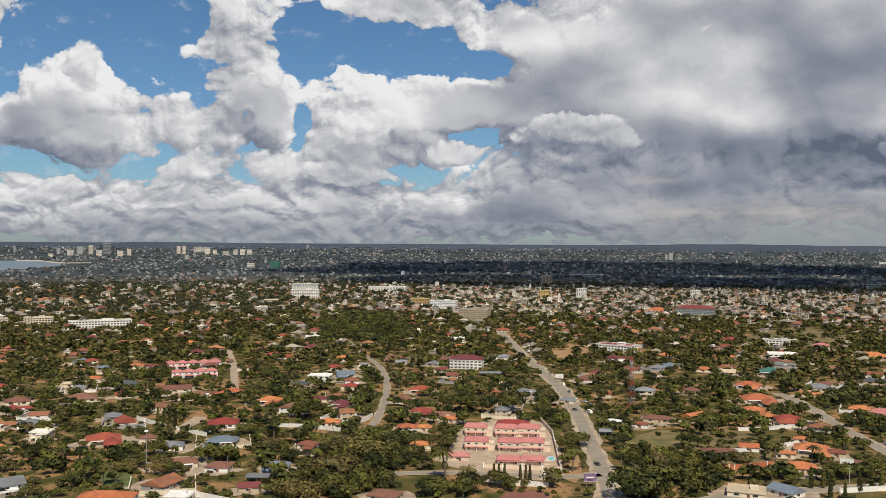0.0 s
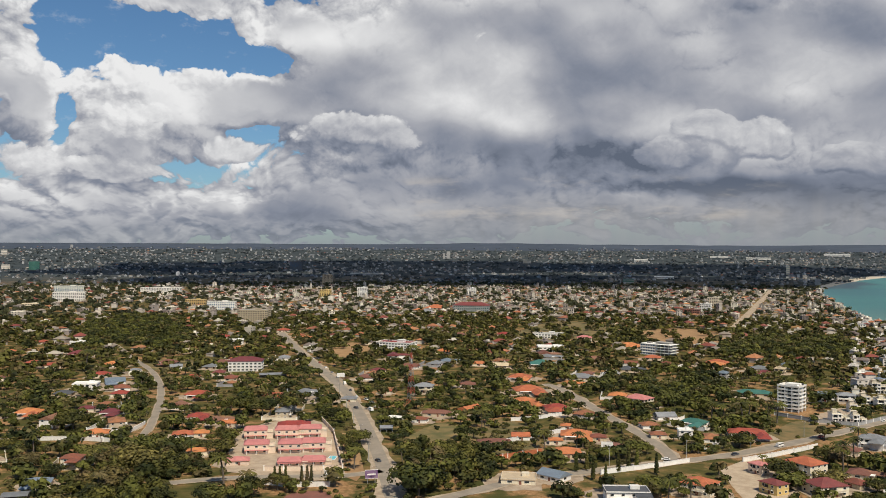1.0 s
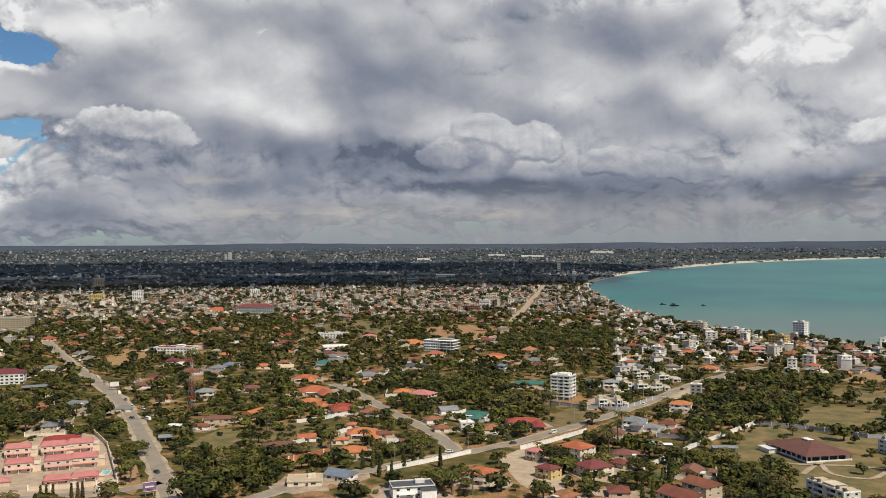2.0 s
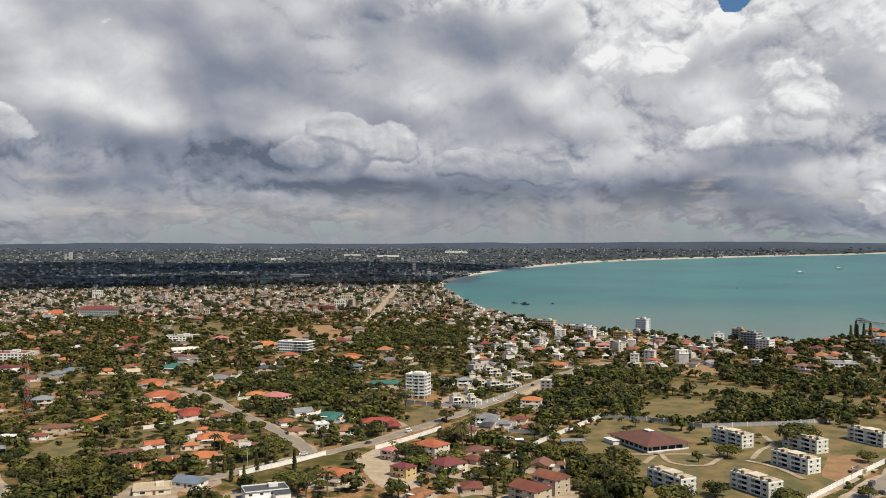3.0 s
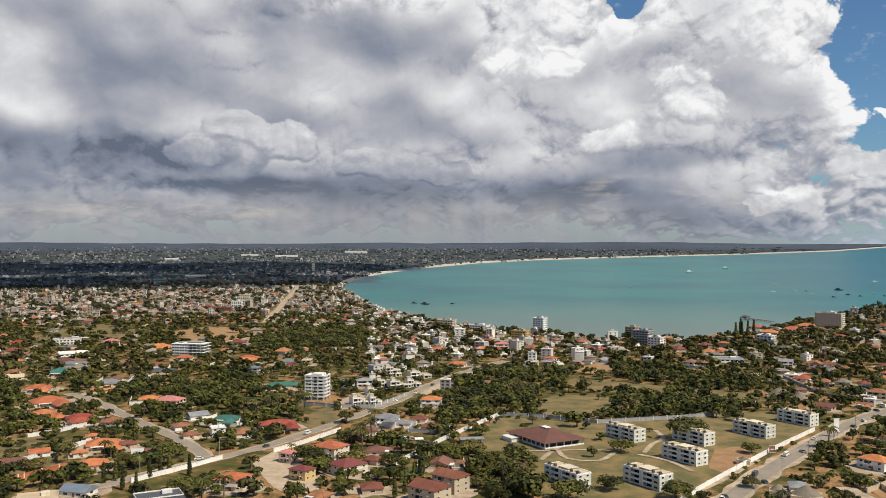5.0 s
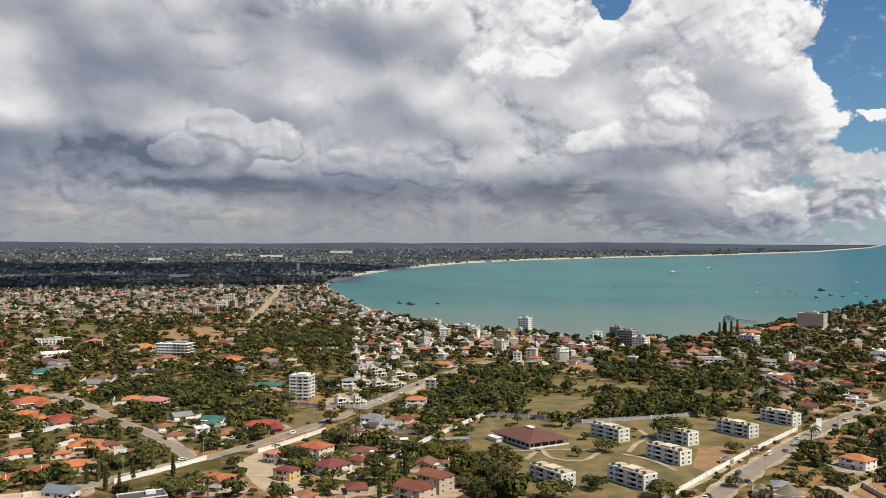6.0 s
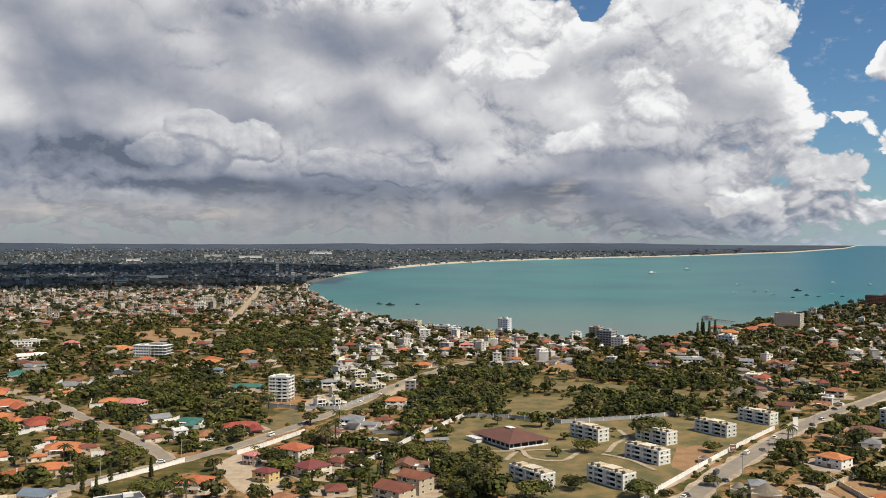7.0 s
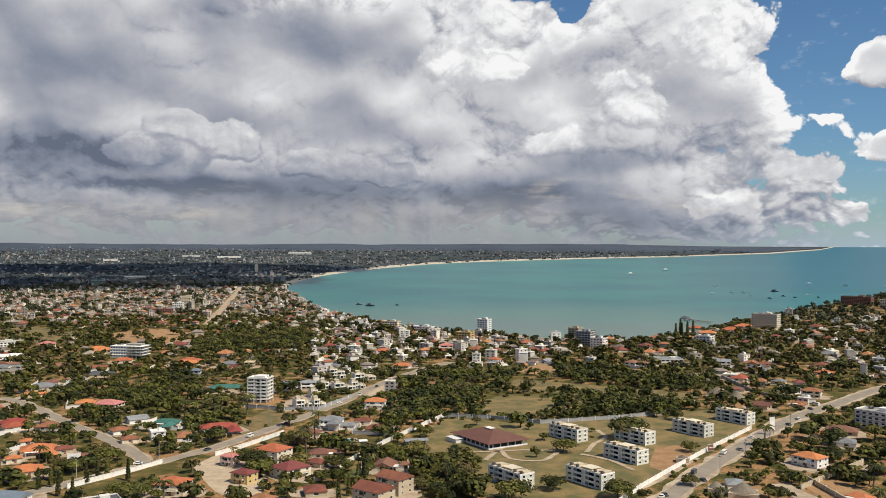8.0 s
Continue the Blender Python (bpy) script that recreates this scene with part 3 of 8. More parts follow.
def sea_depth(x, y):
    """How far out into water a place lies, in metres; below 0 it is land."""
    a, r = heading(x, y), math.hypot(x, y)
    if a >= BAY_FAR[0][0]:
        near = np.interp(a, [p[0] for p in BAY_NEAR], [p[1] for p in BAY_NEAR])
        far = np.interp(a, [p[0] for p in BAY_FAR], [p[1] for p in BAY_FAR])
        return min(r - near, far - r, (a - BAY_FAR[0][0]) * 30.0)
    if a < COVE_FAR[-1][0]:
        near = np.interp(a, [p[0] for p in COVE_NEAR], [p[1] for p in COVE_NEAR])
        far = np.interp(a, [p[0] for p in COVE_FAR], [p[1] for p in COVE_FAR])
        return min(r - near, far - r, (COVE_FAR[-1][0] - a) * 30.0)
    return -100.0


def land_z(r):
    u = r - R0
    return 0.0 if u <= 0 else H * (1 - r / (R0 + u / (1 - min(u / RISE, 0.985))))


def ground_z(x, y):
    z, out = land_z(math.hypot(x, y)), sea_depth(x, y)
    return z - (0.5 + min(out * 0.05, 2.5) if out > 0 else max(0.0, 0.5 + out * 0.05))


def build_ground():
    view = np.radians(np.arange(-27.0, 84.01, 0.45))
    rest = np.radians(np.arange(88.0, 330.0, 6.0))
    angles = np.concatenate([view, rest])
    radii = np.concatenate([[0.0, 60, 150, 230], np.geomspace(300, R0 + RISE * 0.983, 210)])
    verts = [(r * math.sin(a), r * math.cos(a), ground_z(r * math.sin(a), r * math.cos(a))) for r in radii for a in angles]
    n = len(angles)
    i, j = np.meshgrid(np.arange(len(radii) - 1), np.arange(n), indexing="ij")
    i, j, k = i.ravel(), j.ravel(), (j.ravel() + 1) % n
    faces = np.stack([i * n + j, i * n + k, (i + 1) * n + k, (i + 1) * n + j], 1)[:, ::-1]
    m = bpy.data.materials.new("town_ground")
    m.use_nodes = True
    nn = Nodes(m.node_tree)
    at = nn.add("ShaderNodeNewGeometry").outputs["Position"]
    wide = nn.noise(at, 1 / 70.0, 4, 0.6).outputs["Fac"]
    mid = nn.noise(at, 1 / 13.0, 4, 0.6).outputs["Fac"]
    fine = nn.noise(at, 1 / 1.6, 3, 0.6).outputs["Fac"]
    grass = nn.mix(nn.ramp(mid, 0.35, 0.65), (0.060, 0.062, 0.018), (0.140, 0.105, 0.038))
    soil = nn.mix(nn.ramp(fine, 0.3, 0.7), (0.25, 0.135, 0.060), (0.36, 0.215, 0.105))
    colour = nn.mix(nn.ramp(nn.math("ADD", nn.math("MULTIPLY", wide, 0.5), nn.math("MULTIPLY", mid, 0.5)), 0.48, 0.58), grass, soil)
    colour = nn.mix(0.4, colour, nn.mix(1.0, colour, nn.mix(fine, (0.4, 0.4, 0.4), (1.6, 1.6, 1.6)), "MULTIPLY"))
    # With distance the ground blends to a woods colour with blue grey haze painted in.
    far_haze = nn.ramp(nn.vec("LENGTH", at), 1900.0, 3000.0)
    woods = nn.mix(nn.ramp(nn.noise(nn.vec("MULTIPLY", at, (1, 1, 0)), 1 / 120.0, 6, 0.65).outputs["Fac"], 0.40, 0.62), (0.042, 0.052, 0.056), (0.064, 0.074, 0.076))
    colour = nn.mix(far_haze, colour, woods)
    shader = m.node_tree.nodes["Principled BSDF"]
    nn.put(shader.inputs["Base Color"], colour)
    shader.inputs["Roughness"].default_value = 0.95
    shader.inputs["Specular IOR Level"].default_value = 0.1
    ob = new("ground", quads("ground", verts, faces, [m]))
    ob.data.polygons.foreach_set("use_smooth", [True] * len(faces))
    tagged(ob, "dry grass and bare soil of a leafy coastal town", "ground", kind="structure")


build_ground()


def polar_sheet(name, a0, a1, inner, outer, lift, material, label, category, na, nr, follow=False):
    """A sheet between two distances, over a range of headings."""
    verts = []
    for i in range(nr + 1):
        for j in range(na + 1):
            a = a0 + (a1 - a0) * j / na
            r = inner(a) + (outer(a) - inner(a)) * i / nr
            x, y = r * math.sin(radians(a)), r * math.cos(radians(a))
            verts.append((x, y, (ground_z(x, y) if follow else land_z(r)) + lift))
    n = na + 1
    faces = [(i * n + j, (i + 1) * n + j, (i + 1) * n + j + 1, i * n + j + 1) for i in range(nr) for j in range(na)]
    ob = new(name, quads(name, verts, [f[::-1] for f in faces], [material]))
    ob.data.polygons.foreach_set("use_smooth", [True] * len(faces))
    return tagged(ob, label, category, kind="structure")


def along(rows):
    return lambda a: float(np.interp(a, [p[0] for p in rows], [p[1] for p in rows]))


END = R0 + RISE * 0.982
polar_sheet("water_bay", BAY_FAR[0][0] - 0.3, 100, lambda a: along(BAY_NEAR)(a) - 25, lambda a: min(along(BAY_FAR)(a) + 25, END), -0.5, SEA,
            "calm turquoise bay with paler silt in the shallows", "sea", 150, 70)
polar_sheet("water_cove", -40, COVE_FAR[-1][0] + 0.3, lambda a: along(COVE_NEAR)(a) - 20, lambda a: min(along(COVE_FAR)(a) + 20, END), -0.5, COVE,
            "strip of grey blue water beside the far city", "sea", 40, 10)
polar_sheet("beach_far", BAY_FAR[0][0] - 0.15, 74.0, lambda a: along(BAY_FAR)(a) - 6, lambda a: along(BAY_FAR)(a) + along(BEACH)(a), 0.25, SAND,
            "pale sand beach curving along the bay", "beach", 160, 4, True)
polar_sheet("beach_cove", -21.5, COVE_FAR[-1][0] + 1.6, lambda a: along(COVE_FAR)(a) - 6, lambda a: along(COVE_FAR)(a) + 45, 0.25, SAND,
            "thin pale beach before the far city", "beach", 40, 2, True)
polar_sheet("beach_near", BAY_FAR[0][0] - 0.5, 50.0, lambda a: along(BAY_NEAR)(a) - 16, lambda a: along(BAY_NEAR)(a) + 6, 0.3, SAND,
            "narrow strip of sand below the shore houses", "beach", 60, 2, True)


def hill_line(a):
    return 3.0 + 8.0 * max(0, noise.noise((a * 0.11, 3.1, 0))) + 3.5 * noise.noise((a * 0.45, 8.2, 0)) + 9 * math.exp(-((a - 22) / 6) ** 2) + 8 * math.exp(-((a - 60) / 9) ** 2) + 6 * math.exp(-((a - 48) / 12) ** 2)


def build_hills():
    angles = np.arange(-30, 73.0, 0.25)
    shore = along(BAY_FAR)
    shape = Shape()
    rows = []
    for a in angles:
        s, c = math.sin(radians(a)), math.cos(radians(a))
        top = max(hill_line(a), 0.5) * min(1.0, max(0.0, (72.5 - a) / 11))
        start = min(max(4450, shore(a) + 90 if a > BAY_FAR[0][0] else 0), END - 130)
        rows += [(r * s, r * c, land_z(r) + up) for r, up in ((start, -2.0), (start + 60, top * 0.35), (END - 60, top), (END, -6.0))]
    faces = [(4 * i + k, 4 * i + 4 + k, 4 * i + 5 + k, 4 * i + 1 + k) for i in range(len(angles) - 1) for k in range(3)]
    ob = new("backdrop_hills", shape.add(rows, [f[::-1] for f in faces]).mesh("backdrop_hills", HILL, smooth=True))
    tagged(ob, "low wooded hills on the horizon tinted blue grey for haze", "hills", kind="structure")


build_hills()

# ---- what is taken up: discs (x, y, radius) that keep trees and houses apart ----
TAKEN = {}


def take(x, y, r):
    TAKEN.setdefault((int(x // 40), int(y // 40)), []).append((x, y, r))


def free(x, y, r):
    i, j = int(x // 40), int(y // 40)
    for a in (i - 1, i, i + 1):
        for b in (j - 1, j, j + 1):
            for u, w, q in TAKEN.get((a, b), ()):
                if (u - x) ** 2 + (w - y) ** 2 < (q + r) ** 2:
                    return False
    return True


def inside(x, y, corners):
    odd, (u, w) = False, corners[-1]
    for a, b in corners:
        if (b > y) != (w > y) and x < (u - a) * (y - b) / (w - b) + a:
            odd = not odd
        u, w = a, b
    return odd


def curve(points, step=6.0):
    """A smooth line through the points."""
    p = [Vector(q) for q in points]
    p = [2 * p[0] - p[1]] + p + [2 * p[-1] - p[-2]]
    out = []
    for k in range(1, len(p) - 2):
        n = max(1, int((p[k + 1] - p[k]).length / step))
        for i in range(n):
            t = i / n
            a, b, c, d = p[k - 1], p[k], p[k + 1], p[k + 2]
            out.append(0.5 * (2 * b + (c - a) * t + (2 * a - 5 * b + 4 * c - d) * t * t + (3 * b - a - 3 * c + d) * t ** 3))
    return out + [p[-2]]


def strip(name, points, width, lift, material, label, category, ragged=0.0):
    line = curve(points)
    verts = []
    for i, p in enumerate(line):
        way = (line[min(i + 1, len(line) - 1)] - line[max(i - 1, 0)]).normalized()
        side = Vector((-way.y, way.x))
        for k in (1, -1):
            w = width / 2 * (1 + ragged * noise.noise((p.x * 0.06, p.y * 0.06, k * 5)))
            q = p + side * w * k
            verts.append((q.x, q.y, ground_z(q.x, q.y) + lift))
    faces = [(2 * i, 2 * i + 1, 2 * i + 3, 2 * i + 2) for i in range(len(line) - 1)]
    ob = new(name, Shape().add(verts, faces).mesh(name, material))
    return tagged(ob, label, category, kind="structure")


def road(name, points, width, surface_material, verge, label, open_side=0):
    """A carriageway on wider dirt verges, kept free of trees and houses."""
    if verge:
        strip(name.replace("road", "verge"), points, width + 2 * verge, 0.22, PALE_SOIL, "pale trodden dirt verge of a road", "verge", 0.55)
    strip(name, points, width, 0.27, surface_material, label, "road")
    for p in curve(points, 5.0):
        take(p.x, p.y, width / 2 + verge * 0.6 + 0.5)
        r = p.length
        for k in range(1, open_side + 1):
            take(p.x * (1 - 5 * k / r), p.y * (1 - 5 * k / r), 3.0)


def patch(name, corners, material, label, category, lift=0.04, clear=0.0):
    """A flat piece of ground with an uneven rim."""
    cx, cy = sum(p[0] for p in corners) / len(corners), sum(p[1] for p in corners) / len(corners)
    ring = curve([*corners, corners[0]], 4.0)
    rim = []
    for p in ring:
        k = 1 + 0.06 * noise.noise((p.x * 0.15, p.y * 0.15, 1.0))
        rim.append((cx + (p.x - cx) * k, cy + (p.y - cy) * k))
    verts = [(cx, cy, ground_z(cx, cy) + lift)] + [(x, y, ground_z(x, y) + lift) for x, y in rim]
    n = len(rim)
    faces = [(0, 1 + i, 1 + (i + 1) % n) for i in range(n)]
    if sum(rim[i][0] * rim[(i + 1) % n][1] - rim[(i + 1) % n][0] * rim[i][1] for i in range(n)) < 0:
        faces = [f[::-1] for f in faces]
    ob = new(name, Shape().add(verts, faces).mesh(name, material))
    return tagged(ob, label, category, kind="structure")


PILLAR = Shape().box(0, 0, 0, 0.45, 0.45, 2.35).box(0, 0, 2.35, 0.6, 0.6, 0.14).mesh("pillar", WHITE)


def boundary_wall(points, label, material=WHITE, height=2.1, gap=9.0):
    """A rendered wall with a coping and pillars along a line of corners."""
    x0, y0 = points[0]
    base = thing("boundary_wall", x0, y0, 0, label, "wall", "boundary walls", 0.0)
    run, coping = Shape(), Shape()
    for (ax, ay), (bx, by) in zip(points, points[1:]):
        length, deg = math.hypot(bx - ax, by - ay), math.degrees(math.atan2(by - ay, bx - ax))
        mx, my = (ax + bx) / 2 - x0, (ay + by) / 2 - y0
        run.box(mx, my, 0, length, 0.25, height, deg)
        coping.box(mx, my, height, length + 0.1, 0.42, 0.12, deg)
        for i in range(int(length / gap) + 1):
            post = part("pillar", PILLAR, material, base)
            post.location = (ax - x0 + (bx - ax) * i * gap / length, ay - y0 + (by - ay) * i * gap / length, 0)
        for i in range(int(length / 3) + 1):
            take(ax + (bx - ax) * i * 3 / length, ay + (by - ay) * i * 3 / length, 0.8)
    part("wall_run", run, material, base)
    part("coping", coping, material, base)


def pane_mesh(w, h, frame_material, pane_material):
    """A window facing -y: a frame proud of the wall round a recessed pane, in one piece."""
    s, a, b = Shape(), w / 2, 0.11
    rings = []
    for grow, depth in ((0.0, 0.0), (0.0, -0.09), (-b, -0.09), (-b, -0.015)):
        rings += [(-a - grow, depth, -grow), (a + grow, depth, -grow), (a + grow, depth, h + grow), (-a - grow, depth, h + grow)]
    s.add(rings, [(4 * r + i, 4 * r + (i + 1) % 4, 4 * r + 4 + (i + 1) % 4, 4 * r + 4 + i) for r in range(3) for i in range(4)])
    s.f.append((12, 13, 14, 15))
    s.m.append(1)
    return s.mesh("window", frame_material, pane_material)


WINDOW = pane_mesh(1.5, 1.25, WHITE, PANE)
WINDOW_WIDE = pane_mesh(2.3, 1.35, WHITE, PANE)
WINDOW_SMALL = pane_mesh(0.9, 1.1, WHITE, PANE)
DOOR = Shape().box(0, 0, 0, 1.1, 0.12, 2.1, 0, 0).box(0, -0.08, 2.1, 1.5, 0.3, 0.12, 0, 1).mesh("door", BROWN_ROOF, WHITE)


def windows(parent, length, width, storeys, storey, mesh, spacing, first=0.95, joined=False):
    """Windows on all four sides of a block that stands on the origin of its parent; joined where they are too small to pick apart."""
    everything = Shape()
    for k in range(storeys):
        for side in range(4):
            run, off = (length, width) if side in (0, 1) else (width, length)
            n = max(1, int(run / spacing))
            for i in range(n):
                u = (i + 0.5) / n * run - run / 2
                m = pose(0, 0, 0, 0, 0, (0, 180, 90, -90)[side]) @ pose(u, -off / 2, k * storey + first)
                if joined:
                    w = spacing * 0.31
                    w = min(w, 1.2)
                    everything.add([m @ Vector(p) for p in ((-w, -0.06, 0), (w, -0.06, 0), (w, -0.06, storey * 0.46), (-w, -0.06, storey * 0.46))], [(0, 1, 2, 3)])
                else:
                    part("window", mesh, None, parent).matrix_basis = m
    if joined:
        tagged(part("window_panes", everything, joined, parent), kind="stuff")


ROOFS = {"orange": TERRACOTTA, "red": RED_ROOF, "maroon": MAROON, "pink": PINK_ROOF, "brown": BROWN_ROOF, "rust": RUST_ROOF, "grey": GREY_ROOF,
         "dark": DARK_ROOF, "blue": BLUE_ROOF, "green": GREEN_ROOF, "cream": CREAM_ROOF, "white": WHITE}
WALLS = {"white": WHITE, "cream": CREAM, "beige": BEIGE, "yellow": YELLOW, "pink": PINK_WALL, "grey": GREY_WALL, "brown": BRICK_RED}
WORDS = {"orange": "terracotta orange", "red": "bright red", "maroon": "dark maroon", "pink": "salmon pink", "brown": "weathered brown", "rust": "stained rust brown",
         "grey": "grey metal", "dark": "dark slate", "blue": "blue grey metal", "green": "teal green", "cream": "cream", "white": "white"}


YARDS = Shape()


def swept_yard(x, y, length):
    """Bare swept ground round a house, each yard a hair above the last."""
    g = random.Random(int(abs(x) * 7 + abs(y) * 13))
    lift = 0.02 + 0.0006 * (len(YARDS.v) // 15)
    ring = []
    for k in range(14):
        t, q = 2 * math.pi * k / 14, length * g.uniform(0.7, 1.25)
        ring.append((x + q * math.cos(t), y + q * math.sin(t), lift))
    YARDS.add([(x, y, lift)] + ring, [(0, 1 + i, 1 + (i + 1) % 14) for i in range(14)])


def house(x, y, deg, length, width, roof="orange", storeys=1, wall="cream", kind="hip", wing=0.0, clear=True):
    """A detached house: walls on a plinth, a hipped, gabled or flat roof with eaves, windows, a door, now and then a wing and a porch."""
    h = 2.8 * storeys - 0.1
    flat = kind == "flat"
    text = f"{'two-storey ' if storeys == 2 else ''}{wall} house with a {WORDS[roof]} {'flat' if flat else 'hipped' if kind == 'hip' else 'gabled'} roof among trees"
    base = thing("house", x, y, deg, text, "house", "town houses")
    body, top = Shape(), Shape()
    rise = width * (0.25 if kind == "hip" else 0.28)
    if flat:
        top.box(0, 0, h, length + 0.8, width + 0.8, 0.28)
        body.box(0, 0, -0.4, length, width, h + 0.4)
        part("parapet", Shape().tray(0, 0, h + 0.28, length + 0.4, width + 0.4, 0.55, 0.2), WALLS[wall], base)
        part("stair_head", Shape().box(length * 0.2, width * 0.15, h + 0.28, length * 0.22, width * 0.3, 1.6), WALLS[wall], base)
    else:
        top.hip(0, 0, h, length + 0.9, width + 0.9, rise, ridge=length + 0.9 if kind == "gable" else None)
        if kind == "gable":
            a, b, z = length / 2, width / 2, h + rise * 0.88
            body.add([(-a, -b, -0.4), (a, -b, -0.4), (a, b, -0.4), (-a, b, -0.4), (-a, -b, h), (a, -b, h), (a, b, h), (-a, b, h), (-a, 0, z), (a, 0, z)],
                     [(3, 2, 1, 0), (0, 1, 5, 4), (2, 3, 7, 6), (1, 2, 6, 9, 5), (3, 0, 4, 8, 7), (4, 5, 9, 8), (6, 7, 8, 9)])
        else:
            body.box(0, 0, -0.4, length, width, h + 0.4)
    if wing:
        side = 1 if wing > 0 else -1
        wl, ww = abs(wing) * length, width * 0.62
        u, w = side * (length / 2 - ww / 2), -(width / 2 + wl / 2 - 0.5)
        annex = part("wing", Shape().box(u, w, -0.4, ww, wl, h), WALLS[wall], base)
        if flat:
            part("wing_roof", Shape().box(u, w, h - 0.41, ww + 0.6, wl + 0.6, 0.25), ROOFS[roof], annex)
        else:
            part("wing_roof", Shape().hip(u, w, h - 0.42, wl + width * 0.9, ww + 1.0, ww * 0.25, 90), ROOFS[roof], annex)
        u = -side * length * 0.18
        porch = part("porch_roof", Shape().box(u, -width / 2 - 1.2, 2.5, length * 0.4, 2.4, 0.18), WHITE, base)
        for a in (-1, 1):
            part("porch_post", Shape().box(u + a * length * 0.18, -width / 2 - 2.2, 0, 0.25, 0.25, 2.5), WHITE, porch)
    part("wall", body, WALLS[wall], base)
    part("roof", top, ROOFS[roof], base, f"{WORDS[roof]} roof")
    windows(base, length, width, storeys, 2.9, WINDOW if storeys > 1 else WINDOW_WIDE, 3.7 if storeys > 1 else 6.0, joined=PANE if math.hypot(x, y) > 600 else False)
    for k in range(1, storeys if storeys > 1 and not flat else 1):
        shelf = part("balcony", Shape().box(0, -width / 2 - 0.75, k * 2.8 - 0.1, length * 0.62, 1.5, 0.2), WHITE, base)
        part("balcony_rail", Shape().box(0, -width / 2 - 1.42, k * 2.8 + 0.1, length * 0.62, 0.12, 0.85), WALLS[wall], shelf)
        part("balcony_door", Shape().box(-length * 0.12, -width / 2 - 0.02, k * 2.8 + 0.1, 2.6, 0.1, 2.1), PANE, shelf)
    door = part("door", DOOR, None, base)
    door.location = (length * 0.06, -width / 2 - 0.03, 0.2)
    if math.hypot(x, y) < 1000:
        swept_yard(x, y, length)
    if clear:
        for k in range(-2, 3):
            u = k * length / 5
            take(x + u * math.cos(radians(deg)), y + u * math.sin(radians(deg)), width / 2 + 0.3)
        r = math.hypot(x, y)
        take(x - x / r * width * 0.75, y - y / r * width * 0.75, width * 0.28)
    return base


# ---- larger buildings ----
TANK = Shape().rod((0, 0, 0), (0, 0, 1.5), 0.75, 0.75, 10).rod((0, 0, 1.5), (0, 0, 1.75), 0.75, 0.25, 10).mesh("water_tank", DARK_ROOF)


def block(x, y, deg, length, width, storeys, wall, pane, label, spacing=3.2, storey=3.1, roof=CONCRETE, pitched=None, bands=None, group="", near=1.0):
    """A flat-roofed block with slab edges, parapet, stair head, tanks and a window in every bay."""
    base = thing("apartment_block", x, y, deg, label, "building", group)
    h = storeys * storey
    body, parapet = Shape(), Shape()
    body.box(0, 0, -0.4, length, width, h + 0.4)
    parapet.tray(0, 0, h + 0.05, length + 0.5, width + 0.5, 0.9, 0.22)
    part("wall", body, wall, base)
    for k in range(1, storeys + 1):
        part("floor_slab", Shape().box(0, 0, k * storey - 0.2, length + 0.5, width + 0.5, 0.25), bands or wall, base)
    part("parapet", parapet, wall, base)
    if pitched:
        part("roof", Shape().hip(0, 0, h + 0.9, length + 1.2, width + 1.2, width * 0.24), pitched, base)
    else:
        part("roof", Shape().box(0, 0, h + 0.05, length - 0.2, width - 0.2, 0.12), roof, base)
        part("stair_head", Shape().box(length * 0.12, width * 0.1, h + 0.1, length * 0.18, width * 0.4, 2.4).box(length * 0.12, width * 0.1, h + 2.5, length * 0.2, width * 0.46, 0.18), wall, base)
        for u in (-0.3, -0.22):
            part("water_tank", TANK, None, base).location = (length * u, width * 0.2, h + 0.17)
    mesh = pane_mesh(min(2.2, spacing * 0.62), storey * 0.46, WHITE if wall is not WHITE else GREY_WALL, pane)
    windows(base, length, width, storeys, storey, mesh, spacing, storey * 0.3, pane if math.hypot(x, y) > 950 else False)
    for k in range(-2, 3):
        u = k * length / 5
        take(x + u * math.cos(radians(deg)), y + u * math.sin(radians(deg)), width / 2 + 2)
    r = math.hypot(x, y)
    for k in range(1, 4):
        take(x - x / r * (width * 0.5 + 7 * k * near), y - y / r * (width * 0.5 + 7 * k * near), length * 0.3)
    return base


